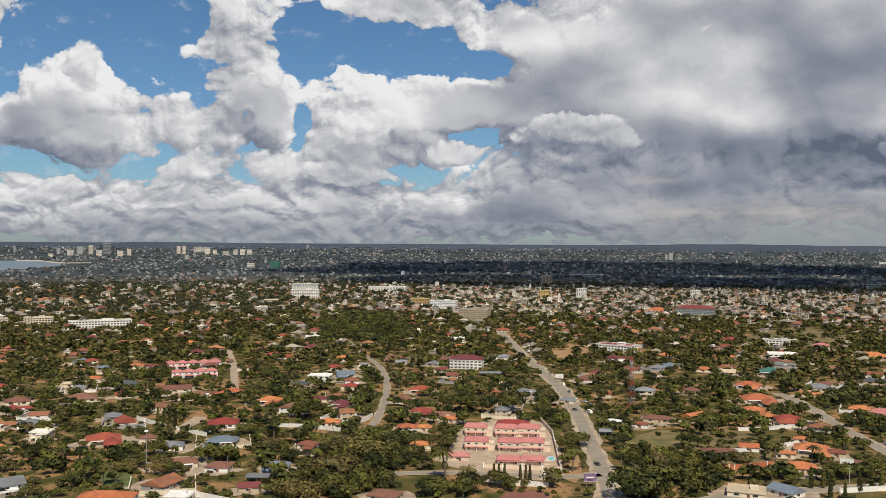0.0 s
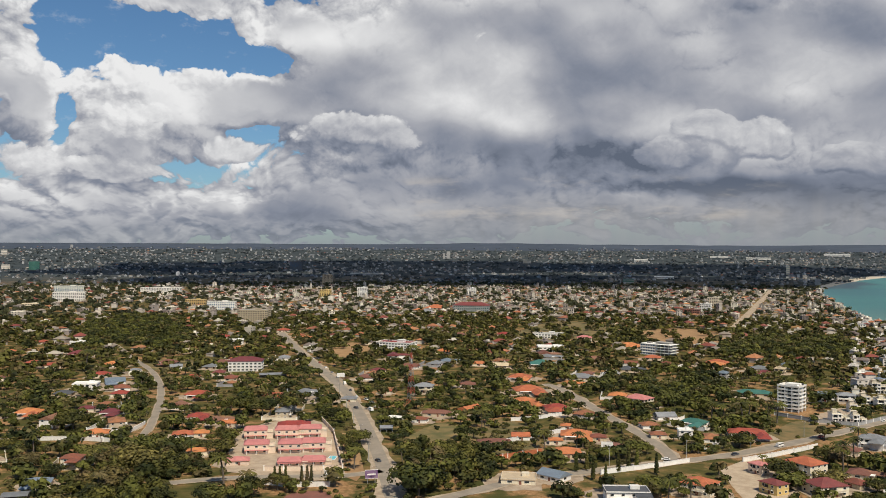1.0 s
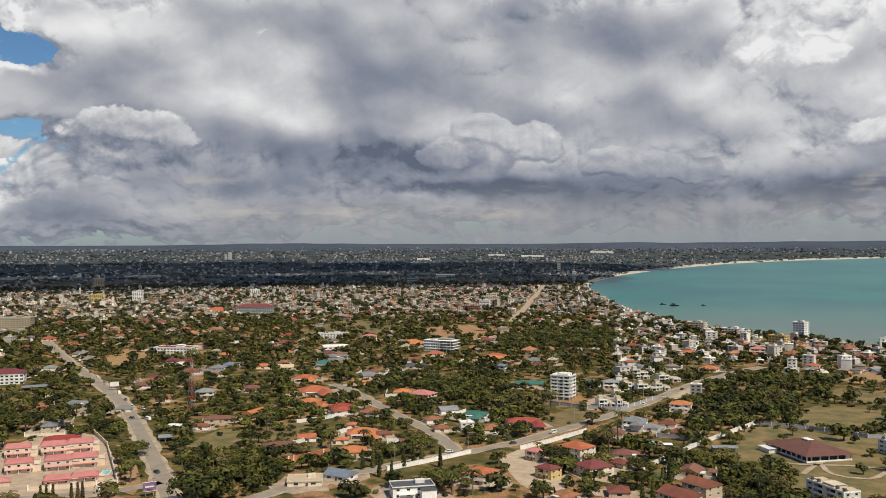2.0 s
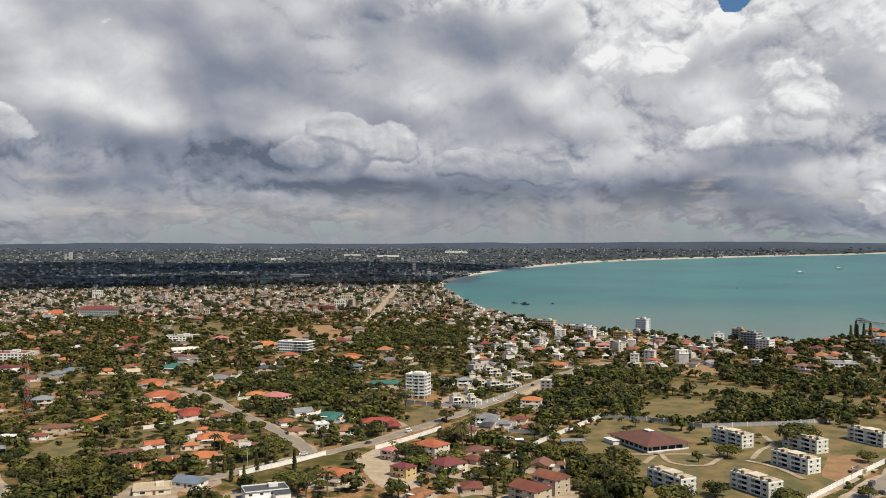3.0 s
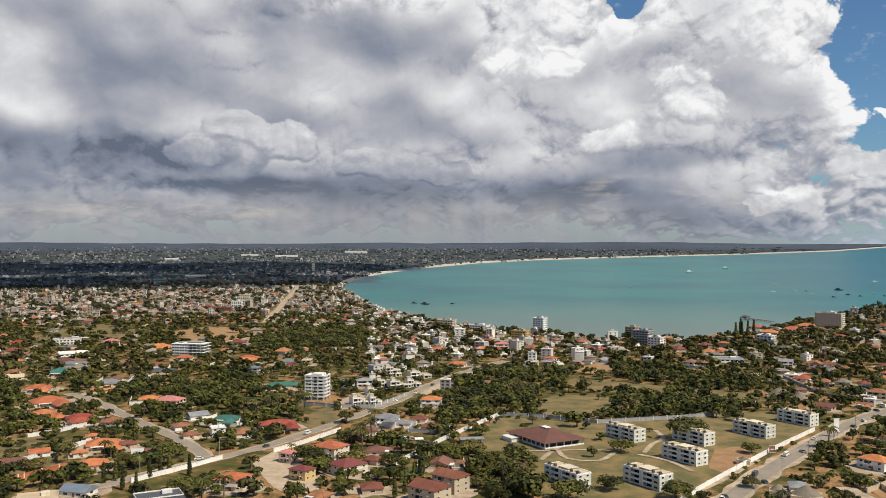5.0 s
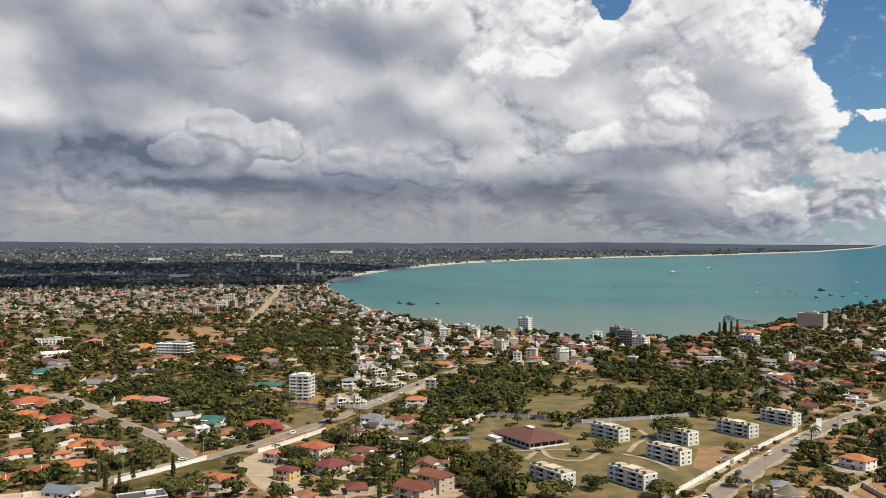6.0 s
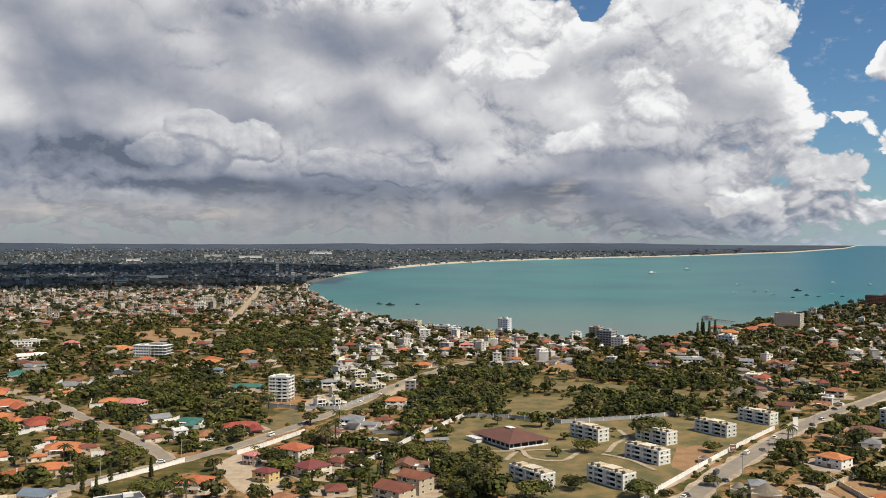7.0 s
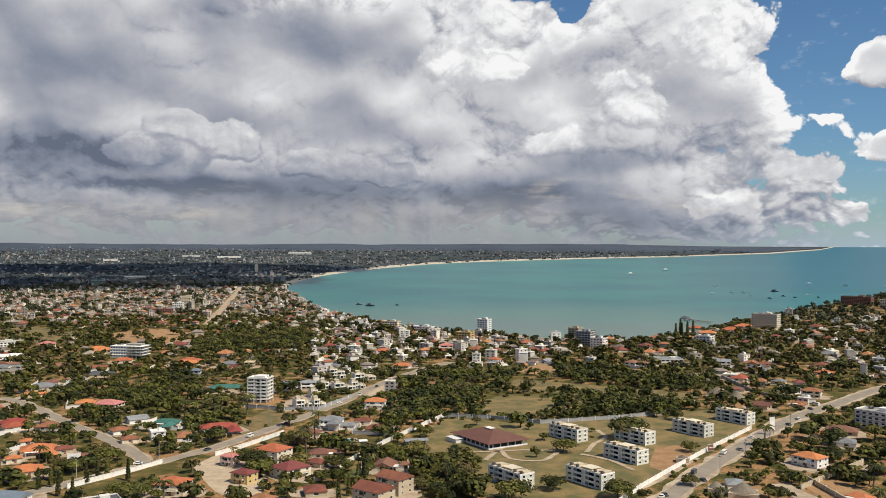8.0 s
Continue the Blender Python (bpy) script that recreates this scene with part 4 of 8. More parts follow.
def barracks(x, y, deg):
    """A three-storey block of flats with recessed balconies, end bays and a stepped roof."""
    length, width, storey = 22.0, 8.0, 2.75
    base = thing("block_of_flats", x, y, deg, "three-storey pale grey green flats with white trim", "building", "blocks of flats in the compound")
    h = 3 * storey
    for u, w in ((-8.8, 4.4), (8.8, 4.4), (0, 2.0)):
        part("wall", Shape().box(u, 0, -0.3, w, width, h + 0.3), PALE_GREEN, base)
    part("inner_wall", Shape().box(0, 0.9, -0.3, 13.4, width - 1.8, h + 0.3), PALE_GREEN, base)
    for k in range(1, 4):
        part("floor_slab", Shape().box(0, 0, k * storey - 0.22, length + 0.3, width + 0.25, 0.24), WHITE, base, "white slab edge")
    for u in (-11.0, -6.7, -1.0, 1.0, 6.7, 11.0):
        part("pier", Shape().box(u, -width / 2 - 0.04, 0, 0.35, 0.3, h), WHITE, base, "white upright pier")
    part("parapet", Shape().tray(0, 0, h, length + 0.1, width + 0.1, 0.55, 0.2), WHITE, base)
    part("roof", Shape().box(0, 0, h + 0.02, length - 0.2, width - 0.2, 0.12), CREAM_ROOF, base, "cream flat roof")
    head = part("stair_head", Shape().box(0, 0.6, h + 0.1, 6.5, 5.4, 0.9), CREAM_ROOF, base)
    part("stair_roof", Shape().box(0, 0.6, h + 1.0, 7.2, 6.0, 0.16), CREAM, head)
    for u in (-8.2, 8.2):
        part("roof_box", Shape().box(u, 1.0, h + 0.1, 3.6, 4.0, 0.7), CREAM_ROOF, base)
    for k in range(3):
        for u in (-3.8, 3.8):
            rail = Shape().box(u, -width / 2 + 0.05, k * storey + 0.02, 5.2, 0.14, 0.9)
            part("balcony_rail", rail, WHITE, base)
            part("balcony_door", Shape().box(u, -width / 2 + 1.76, k * storey + 0.05, 4.2, 0.12, 2.1), PANE, base)
        for u in (-8.8, 8.8):
            for turn in (0, 180):
                part("window", WINDOW_WIDE, None, base).matrix_basis = pose(0, 0, 0, 0, 0, turn) @ pose(u, -width / 2, k * storey + 0.95)
        for u in (-2.0, 2.0):
            for turn in (90, -90):
                part("window", WINDOW, None, base).matrix_basis = pose(0, 0, 0, 0, 0, turn) @ pose(u, -length / 2, k * storey + 0.95)
    for u in (-9.6, -5.6, 5.4, 9.6):
        part("water_tank", TANK, None, base).location = (u, -2.2, h + 0.1)
    for k in range(-2, 3):
        take(x + k * 5.0 * math.cos(radians(deg)), y + k * 5.0 * math.sin(radians(deg)), 9)
    return base


def terrace_tower(x, y, deg):
    """A seven-storey white block with terraces all round."""
    base = thing("apartment_tower", x, y, deg, "white seven-storey apartment tower with open terraces", "building")
    n, s, a, b = 7, 2.85, 14.0, 12.0
    part("wall", Shape().box(0, 0.6, -0.3, a - 4.2, b - 3.4, n * s + 0.3), PALE_GREEN, base, "pale inner walls")
    for k in range(n):
        for u in (-3.6, 0.0, 3.6):
            part("window", WINDOW_WIDE, None, base).matrix_basis = pose(u, 0.6 - (b - 3.4) / 2, k * s + 0.7)
        for u in (-3.0, 1.5):
            part("window", WINDOW_WIDE, None, base).matrix_basis = pose(0, 0, 0, 0, 0, 90) @ pose(u, -(a - 4.2) / 2, k * s + 0.7)
    for k in range(1, n + 1):
        part("floor_slab", Shape().box(0, 0, k * s - 0.3, a, b, 0.32), WHITE, base)
        if k < n:
            for u, w, p, q in ((-3.6, -b / 2 + 0.1, a - 7.6, 0.15), (5.2, -b / 2 + 0.1, 4.6, 0.15), (a / 2 - 0.1, 0, 0.15, b - 1), (-a / 2 + 0.1, 0, 0.15, b - 1)):
                part("balcony_rail", Shape().box(u, w, k * s + 0.02, p, q, 0.95), WHITE, base)
    for u in (-6.6, -2.2, 2.2, 6.6):
        for w in (-5.6, 0.0, 5.6):
            if abs(u) > 3 or w < -3:
                part("column", Shape().box(u, w, 0, 0.55, 0.55, n * s), WHITE, base)
    part("stair_core", Shape().box(2.6, 4.0, 0, 5.0, 5.0, n * s + 1.2), WHITE, base)
    part("parapet", Shape().box(0, -b / 2 + 0.1, n * s, a, 0.2, 1.0).box(0, b / 2 - 0.1, n * s, a, 0.2, 1.0).box(a / 2 - 0.1, 0, n * s, 0.2, b, 1.0).box(-a / 2 + 0.1, 0, n * s, 0.2, b, 1.0), WHITE, base)
    part("roof_house", Shape().box(0.5, 1.0, n * s, 7.0, 6.0, 1.6).box(0.5, 1.0, n * s + 1.6, 7.6, 6.6, 0.2), WHITE, base)
    for u in (-4.8, 5.4):
        part("water_tank", TANK, None, base).location = (u, 3.6, n * s + 0.02)
    take(x, y, 12)
    r = math.hypot(x, y)
    for k in range(1, 5):
        take(x - x / r * 9 * k, y - y / r * 9 * k, 10)
    return base


def office_frame(x, y, deg):
    """A four-storey white office with a glazed half and a half of open concrete frame."""
    base = thing("office_block", x, y, deg, "white four-storey office with blue windows and an open concrete frame", "building")
    s, n, a, b = 3.3, 4, 32.0, 16.0
    part("wall", Shape().box(-a / 4, 0, -0.3, a / 2, b, n * s + 0.3), WHITE, base)
    for k in range(1, n + 1):
        part("floor_slab", Shape().box(0, 0, k * s - 0.3, a + 0.8, b + 0.8, 0.35), WHITE, base)
    for u in np.arange(1.5, a / 2, 4.0):
        for w in (-b / 2 + 0.4, 0, b / 2 - 0.4):
            part("column", Shape().box(float(u), w, 0, 0.5, 0.5, n * s), WHITE, base)
    part("core_wall", Shape().box(a / 4, 2.0, 0, a / 2 - 4, b - 8, n * s), GREY_WALL, base)
    mesh = pane_mesh(2.0, 1.5, WHITE, BLUE_PANE)
    for k in range(n):
        for i in range(6):
            part("window", mesh, None, base).matrix_basis = pose(-a / 2 + 1.5 + 2.6 * i, -b / 2, k * s + 0.9)
        for i in range(5):
            part("window", mesh, None, base).matrix_basis = pose(0, 0, 0, 0, 0, -90) @ pose(-b / 2 + 1.8 + 3.0 * i, -a / 2, k * s + 0.9)
    part("roof_frame", Shape().box(4, 2, n * s, 14, 8, 1.8).box(4, 2, n * s + 1.8, 15, 9, 0.2).box(-10, 0, n * s, 4, 5, 1.2), CONCRETE, base)
    take(x, y, 24)
    r = math.hypot(x, y)
    for k in range(1, 5):
        take(x - x / r * 10 * k, y - y / r * 10 * k, 18)
    return base


def meeting_hall(x, y, deg):
    """A wide hall under one low hipped roof on white columns, with a lantern on top."""
    base = thing("meeting_hall", x, y, deg, "wide hall with a low dark umber hipped roof on white columns", "building")
    a, b, h = 34.0, 25.0, 4.0
    part("floor", Shape().box(0, 0, -0.3, a, b, 0.7), CONCRETE, base)
    # A solid dark box stands in for the shade inside the open hall.
    part("wall", Shape().box(0, 0, 0.3, a - 5, b - 5, h - 0.3), DARK_ROOF, base, "dark box for the shaded hall inside")
    for u in np.linspace(-a / 2 + 0.6, a / 2 - 0.6, 9):
        for w in (-b / 2 + 0.5, b / 2 - 0.5):
            part("column", Shape().box(float(u), w, 0.2, 0.5, 0.5, h - 0.2), WHITE, base)
    for w in np.linspace(-b / 2 + 3, b / 2 - 3, 5):
        for u in (-a / 2 + 0.6, a / 2 - 0.6):
            part("column", Shape().box(u, float(w), 0.2, 0.5, 0.5, h - 0.2), WHITE, base)
    part("parapet", Shape().box(0, -b / 2 + 0.3, 0.3, a, 0.15, 0.9).box(a / 2 - 0.3, 0, 0.3, 0.15, b, 0.9), WHITE, base)
    roof = part("roof", Shape().hip(0, 0, h, a + 2.4, b + 2.4, 5.2, ridge=7.0), UMBER_ROOF, base, "dark umber hipped roof")
    part("lantern", Shape().box(0, 0, h + 4.1, 4.6, 2.6, 1.3), WHITE, roof, "white roof lantern")
    part("lantern_roof", Shape().box(0, 0, h + 5.4, 5.4, 3.4, 0.2), WHITE, roof)
    part("porch", Shape().box(-10, -b / 2 - 3, 0, 9, 5, 2.7).box(-10, -b / 2 - 3, 2.7, 10, 6, 0.2), WHITE, base)
    take(x, y, 24)
    return base


def pool(x, y, deg, length=9.0, width=4.5):
    base = thing("swimming_pool", x, y, deg, "small bright blue swimming pool with a pale paved rim", "pool")
    part("surround", Shape().box(0, 0, -0.2, length + 5, width + 4, 0.35), PAVING, base)
    rim = Shape()
    for u, w, p, q in ((0, width / 2, length + 0.8, 0.4), (0, -width / 2, length + 0.8, 0.4), (length / 2, 0, 0.4, width), (-length / 2, 0, 0.4, width)):
        rim.box(u, w, 0.1, p, q, 0.2)
    part("rim", rim, WHITE, base)
    part("pool_water", Shape().box(0, 0, 0.12, length - 0.4, width - 0.4, 0.1), POOL_WATER, base)
    take(x, y, length * 0.6 + 2)
    r = math.hypot(x, y)
    for k in (1, 2, 3):
        take(x - x / r * 6 * k, y - y / r * 6 * k, length * 0.5)


def lattice_mast(x, y, height=36.0, foot=4.2, label="tall red and white steel lattice radio mast among houses", thick=0.11):
    base = thing("radio_mast", x, y, 20, label, "mast")
    n = 9
    for k in range(n):
        z0, z1 = height * k / n, height * (k + 1) / n
        w0, w1 = foot / 2 * (1 - 0.82 * k / n), foot / 2 * (1 - 0.82 * (k + 1) / n)
        s = Shape()
        corners = ((-1, -1), (1, -1), (1, 1), (-1, 1))
        for i in range(4):
            (a, b), (c, d) = corners[i], corners[(i + 1) % 4]
            s.rod((a * w0, b * w0, z0), (a * w1, b * w1, z1), thick, thick, 4)
            s.rod((a * w0, b * w0, z0), (c * w1, d * w1, z1), thick * 0.6, thick * 0.6, 4)
            s.rod((c * w0, d * w0, z0), (a * w1, b * w1, z1), thick * 0.6, thick * 0.6, 4)
            s.rod((a * w1, b * w1, z1), (c * w1, d * w1, z1), thick * 0.6, thick * 0.6, 4)
        tagged(part("mast_section", s, RED_STEEL if k % 2 == 0 else STEEL, base), kind="stuff")
    for k, a in enumerate((10, 130, 250)):
        part("antenna_panel", Shape().box(math.cos(radians(a)) * 0.9, math.sin(radians(a)) * 0.9, height - 4 - k, 0.35, 0.25, 2.2, a), WHITE, base)
    part("spike", Shape().rod((0, 0, height), (0, 0, height + 3), 0.06, 0.03, 5), STEEL, base)
    take(x, y, 4)


def billboard(x, y, deg, w=5.5, h=3.6, up=2.4, material=PURPLE, label="square purple roadside billboard on steel posts"):
    base = thing("billboard", x, y, deg, label, "billboard")
    for u in (-w * 0.3, w * 0.3):
        part("post", Shape().rod((u, 0, -0.2), (u, 0, up + h * 0.5), 0.14, 0.14, 6), STEEL, base)
    panel = part("panel", Shape().box(0, -0.2, up, w, 0.3, h), material, base)
    part("panel_frame", Shape().box(0, -0.2, up - 0.12, w + 0.3, 0.4, 0.14).box(0, -0.2, up + h, w + 0.3, 0.4, 0.14).box(0, -0.37, up + h * 0.42, w * 0.7, 0.05, h * 0.16), WHITE, panel)
    take(x, y, 4)


PAINTS = {"white": WHITE, "silver": STEEL, "dark": DARK_ROOF, "red": RED_ROOF, "blue": BLUE_ROOF}
HUB = Shape().rod((0, -0.12, 0), (0, 0.12, 0), 0.18, 0.18, 8).mesh("hub", STEEL)
WHEEL = Shape().rod((0, -0.1, 0), (0, 0.1, 0), 0.33, 0.33, 10).mesh("wheel", RUBBER)


def car(x, y, deg, paint="white", van=False):
    base = thing("car", x, y, deg, f"{paint} {'minibus' if van else 'car'} on the road" if not van else f"{paint} minibus by the road", "car", "cars on the roads", 0.27)
    body = Shape()
    if van:
        body.box(0, 0, 0.35, 4.9, 1.75, 0.95).box(-0.15, 0, 1.3, 4.4, 1.66, 0.85, 0, 0, 0.94)
        part("glass", Shape().box(-0.15, 0, 1.38, 4.3, 1.70, 0.5, 0, 0, 0.97), CAR_GLASS, base)
    else:
        body.box(0, 0, 0.3, 4.3, 1.72, 0.55, 0, 0, 0.97).box(-0.15, 0, 1.30, 1.9, 1.35, 0.1)
        part("glass", Shape().box(-0.15, 0, 0.83, 2.6, 1.56, 0.52, 0, 0, 0.8), CAR_GLASS, base)
    part("body", body, PAINTS[paint], base)
    for u in (-1.35, 1.35):
        for w in (-0.8, 0.8):
            wheel = part("wheel", WHEEL, None, base)
            wheel.location = (u, w, 0.33)
            part("hub", HUB, None, wheel)


def boat(x, y, deg, length=9.0, dark=False):
    base = thing("boat", x, y, deg, f"{'dark' if dark else 'white'} boat moored in the bay", "boat", "boats in the bay", land_z(math.hypot(x, y)) - 0.55)
    w = length * 0.28
    pts = []
    for z, k in ((0.0, 0.72), (length * 0.11, 1.0)):
        pts += [(-length / 2 * k, -w / 2 * k, z), (length * 0.2 * k, -w / 2 * k, z), (length / 2 * (k + 0.08), 0, z + 0.1), (length * 0.2 * k, w / 2 * k, z), (-length / 2 * k, w / 2 * k, z)]
    hull = Shape().add(pts, [(4, 3, 2, 1, 0), (5, 6, 7, 8, 9)] + [(i, (i + 1) % 5, 5 + (i + 1) % 5, 5 + i) for i in range(5)])
    part("hull", hull, DARK_ROOF if dark else WHITE, base)
    part("cabin", Shape().box(-length * 0.08, 0, length * 0.11, length * 0.38, w * 0.7, length * 0.15, 0, 0, 0.85), DARK_ROOF if dark else WHITE, base)
    part("mast", Shape().rod((length * 0.1, 0, length * 0.1), (length * 0.1, 0, length * 0.55), 0.12, 0.06, 5), STEEL, base)


def pier(ax, ay, bx, by):
    """A timber jetty on piles with a thatched pavilion at its head."""
    base = thing("pier", ax, ay, math.degrees(math.atan2(by - ay, bx - ax)), "dark timber pier with a roofed pavilion at its head", "pier", "", -0.5)
    n = math.hypot(bx - ax, by - ay)
    part("deck", Shape().box(n / 2, 0, 2.0, n, 3.2, 0.35), BROWN_ROOF, base)
    for i in range(int(n / 9) + 1):
        for w in (-1.3, 1.3):
            part("pile", Shape().rod((i * 9.0, w, -2.5), (i * 9.0, w, 2.0), 0.22, 0.22, 6), BARK, base)
    part("platform", Shape().box(0, 0, 2.0, 13, 11, 0.4), BROWN_ROOF, base)
    part("pavilion_roof", Shape().hip(0, 0, 3.9, 12, 9, 1.6), DARK_ROOF, base)
    for u in (-5, 5):
        for w in (-3.5, 3.5):
            part("post", Shape().rod((u, w, -2.5), (u, w, 4.0), 0.25, 0.25, 6), BARK, base)


def thatched_hut(x, y, deg, length, width, rise, wall_height=2.6):
    base = thing("thatched_hut", x, y, deg, "large hut with a steep grey brown thatched roof", "hut", "thatched huts")
    part("wall", Shape().box(0, 0, -0.2, length * 0.86, width * 0.86, wall_height + 0.3), BEIGE, base)
    roof = Shape()
    rings = ((1.0, 0.0), (0.72, 0.30), (0.42, 0.66), (0.12, 1.0))
    pts = []
    for k, t in rings:
        for i in range(16):
            a = 2 * math.pi * i / 16
            wob = 1 + 0.03 * noise.noise((i, k * 7, x))
            pts.append((math.cos(a) * length / 2 * k * wob, math.sin(a) * width / 2 * k * wob, wall_height - 0.5 + rise * t))
    faces = [(r * 16 + i, r * 16 + (i + 1) % 16, (r + 1) * 16 + (i + 1) % 16, (r + 1) * 16 + i) for r in range(3) for i in range(16)]
    roof.add(pts, faces + [tuple(range(48, 64)), tuple(range(16))[::-1]])
    part("roof", roof, THATCH, base)
    take(x, y, max(length, width) * 0.55)


def shelter(x, y, deg, length, width, material=GREY_ROOF, label="low open shed with a grey sheet roof", h=2.8):
    base = thing("shed", x, y, deg, label, "shed", "sheds")
    part("roof", Shape().hip(0, 0, h, length, width, 0.7, ridge=length, eave=0.12), material, base)
    part("wall", Shape().box(0, width * 0.3, -0.1, length * 0.92, width * 0.3, h + 0.1), CONCRETE, base)
    for u in (-0.45, 0, 0.45):
        part("post", Shape().box(u * length, -width * 0.42, -0.1, 0.25, 0.25, h + 0.1), CONCRETE, base)
    take(x, y, max(length, width) * 0.5)


def pink_villa(x, y, deg, length=11.0, width=8.5, storeys=2):
    """A terrace villa of the pink estate: pale walls, roof terraces and a pink tiled roof over part of it."""
    base = thing("terrace_villa", x, y, deg, "pale two-storey villa with a salmon pink tiled roof in an estate", "house", "pink estate villas")
    h = 2.9 * storeys
    part("wall", Shape().box(0, 0, -0.2, length, width, h + 0.2).box(length * 0.62, 0.5, -0.2, length * 0.3, width * 0.9, h * 0.75), PINK_WALL, base)
    part("roof", Shape().hip(0, 0, h, length + 0.8, width + 0.8, 2.0, ridge=length * 0.8), PINK_ROOF, base, "salmon pink tiled roof")
    part("terrace_parapet", Shape().box(length * 0.62, -width * 0.42, h * 0.75, length * 0.3, 0.2, 0.8).box(length * 0.76, 0.5, h * 0.75, 0.2, width * 0.9, 0.8), CREAM, base)
    windows(base, length, width, storeys, 2.9, WINDOW, 3.4)
    for w in range(3):
        part("porch_post", Shape().box(-length * 0.4 + w * length * 0.4, -width / 2 - 1.2, 0, 0.3, 0.3, 2.4), WHITE, base)
    part("porch_roof", Shape().box(0, -width / 2 - 0.7, 2.4, length, 1.6, 0.2), PINK_ROOF, base)
    take(x, y, length * 0.85)


def terraced_villa(x, y, deg, length, width, storeys):
    """An unfinished white villa of stepped blocks with dark panels for shaded openings, columns, roof terraces and
    parapets.
    """
    base = thing("terraced_villa", x, y, deg, "unfinished white villa with dark panels for openings and stepped terraces", "house", "white villas beside the tower")
    s = 3.0
    for u, w, p, q, n in ((-0.26, 0.05, 0.46, 0.86, storeys), (0.22, 0.16, 0.52, 0.68, storeys - 1), (0.30, -0.22, 0.36, 0.5, 1)):
        cx, cy, a, b, h = u * length, w * width, p * length, q * width, n * s
        body = part("wall", Shape().box(cx, cy, -0.3, a, b, h + 0.3), WHITE, base)
        part("parapet", Shape().tray(cx, cy, h, a + 0.3, b + 0.3, 0.8, 0.18), CREAM, body)
        part("roof_terrace", Shape().box(cx, cy, h + 0.01, a - 0.2, b - 0.2, 0.1), CONCRETE, body)
        for k in range(n):
            # Thin dark boxes on the wall face stand in for the shade of openings.
            part("opening", Shape().box(cx - a * 0.16, cy - b / 2, k * s + 0.4, a * 0.42, 0.16, 1.9).box(cx + a * 0.3, cy - b / 2, k * s + 0.9, a * 0.18, 0.16, 1.2), PANE, body)
            part("floor_slab", Shape().box(cx, cy - b / 2 - 0.45, (k + 1) * s - 0.25, a + 0.2, 1.0, 0.22), WHITE, body)
        for k in (-0.45, 0.1, 0.45):
            part("column", Shape().box(cx + k * a, cy - b / 2 - 0.75, -0.2, 0.28, 0.28, h - 0.03), WHITE, body)
    part("stair_head", Shape().box(-0.26 * length, 0.2 * width, storeys * s, 2.6, 3.0, 2.3).box(-0.26 * length, 0.2 * width, storeys * s + 2.3, 3.1, 3.5, 0.18), CREAM, base)
    take(x, y, length * 0.6)


def townhouse_row(x, y, deg, count, unit=8.0, depth=10.0):
    """A row of joined houses, each under its own hipped roof."""
    base = thing("townhouse_row", x, y, deg, "row of white townhouses with salmon pink hipped roofs", "house", "townhouse rows")
    for i in range(count):
        u = (i - (count - 1) / 2) * unit
        part("wall", Shape().box(u, 0, -0.2, unit - 0.1, depth, 6.0), WHITE, base)
        part("roof", Shape().hip(u, 0, 5.8, unit + 0.3, depth + 1.0, 2.6, ridge=1.2), PINK_ROOF, base)
        part("porch_roof", Shape().hip(u, -depth / 2 - 1.2, 2.7, unit * 0.8, 2.8, 0.9), PINK_ROOF, base)
        for k in (0, 1):
            for w in (-2, 2):
                part("window", WINDOW, None, base).matrix_basis = pose(u + w, -depth / 2, k * 2.9 + 0.9)
    for i in range(count):
        u = (i - (count - 1) / 2) * unit
        take(x + u * math.cos(radians(deg)), y + u * math.sin(radians(deg)), depth * 0.8)


def far_tower(x, y, deg, width, height, material):
    """A building of the far skyline, with dark window bands."""
    base = thing("far_building", x, y, deg, "far pale city building on the skyline", "building", "far skyline")
    width, height = width * (0.72 if width < 50 else 1.0), height * (1.25 if width < 50 else 1.0)
    part("wall", Shape().box(0, 0, -3, width, width * 0.6, height + 3), material, base)
    n = max(1, int(height / 7))
    bands = Shape()
    for k in range(n):
        bands.box(0, 0, height * (k + 0.35) / n, width * 1.01, width * 0.61, height / n * 0.35)
    part("window_band", bands, PANE if material is BLUE_ROOF else GREY_WALL, base)
    take(x, y, width * 0.6)


def utility_pole(x, y, deg, height=9.0, label="grey wooden utility pole with a crossarm beside the street"):
    base = thing("utility_pole", x, y, deg, label, "pole", "utility poles")
    part("shaft", Shape().rod((0, 0, -0.3), (0, 0, height), 0.17, 0.12, 6), CONCRETE, base)
    arm = part("crossarm", Shape().box(0, 0, height - 0.7, 2.0, 0.14, 0.14), BARK, base)
    for u in (-0.9, 0, 0.9):
        part("insulator", Shape().rod((u, 0, height - 0.56), (u, 0, height - 0.3), 0.07, 0.05, 5), WHITE, arm)


def light_mast(x, y, height):
    base = thing("light_mast", x, y, 0, "tall slim pale steel mast with a lamp head in a garden", "mast")
    part("shaft", Shape().rod((0, 0, -0.3), (0, 0, height), 0.28, 0.14, 8), STEEL, base)
    part("lamp_head", Shape().rod((0, 0, height), (0, 0, height + 0.5), 1.0, 0.7, 10), WHITE, base)
    take(x, y, 2)


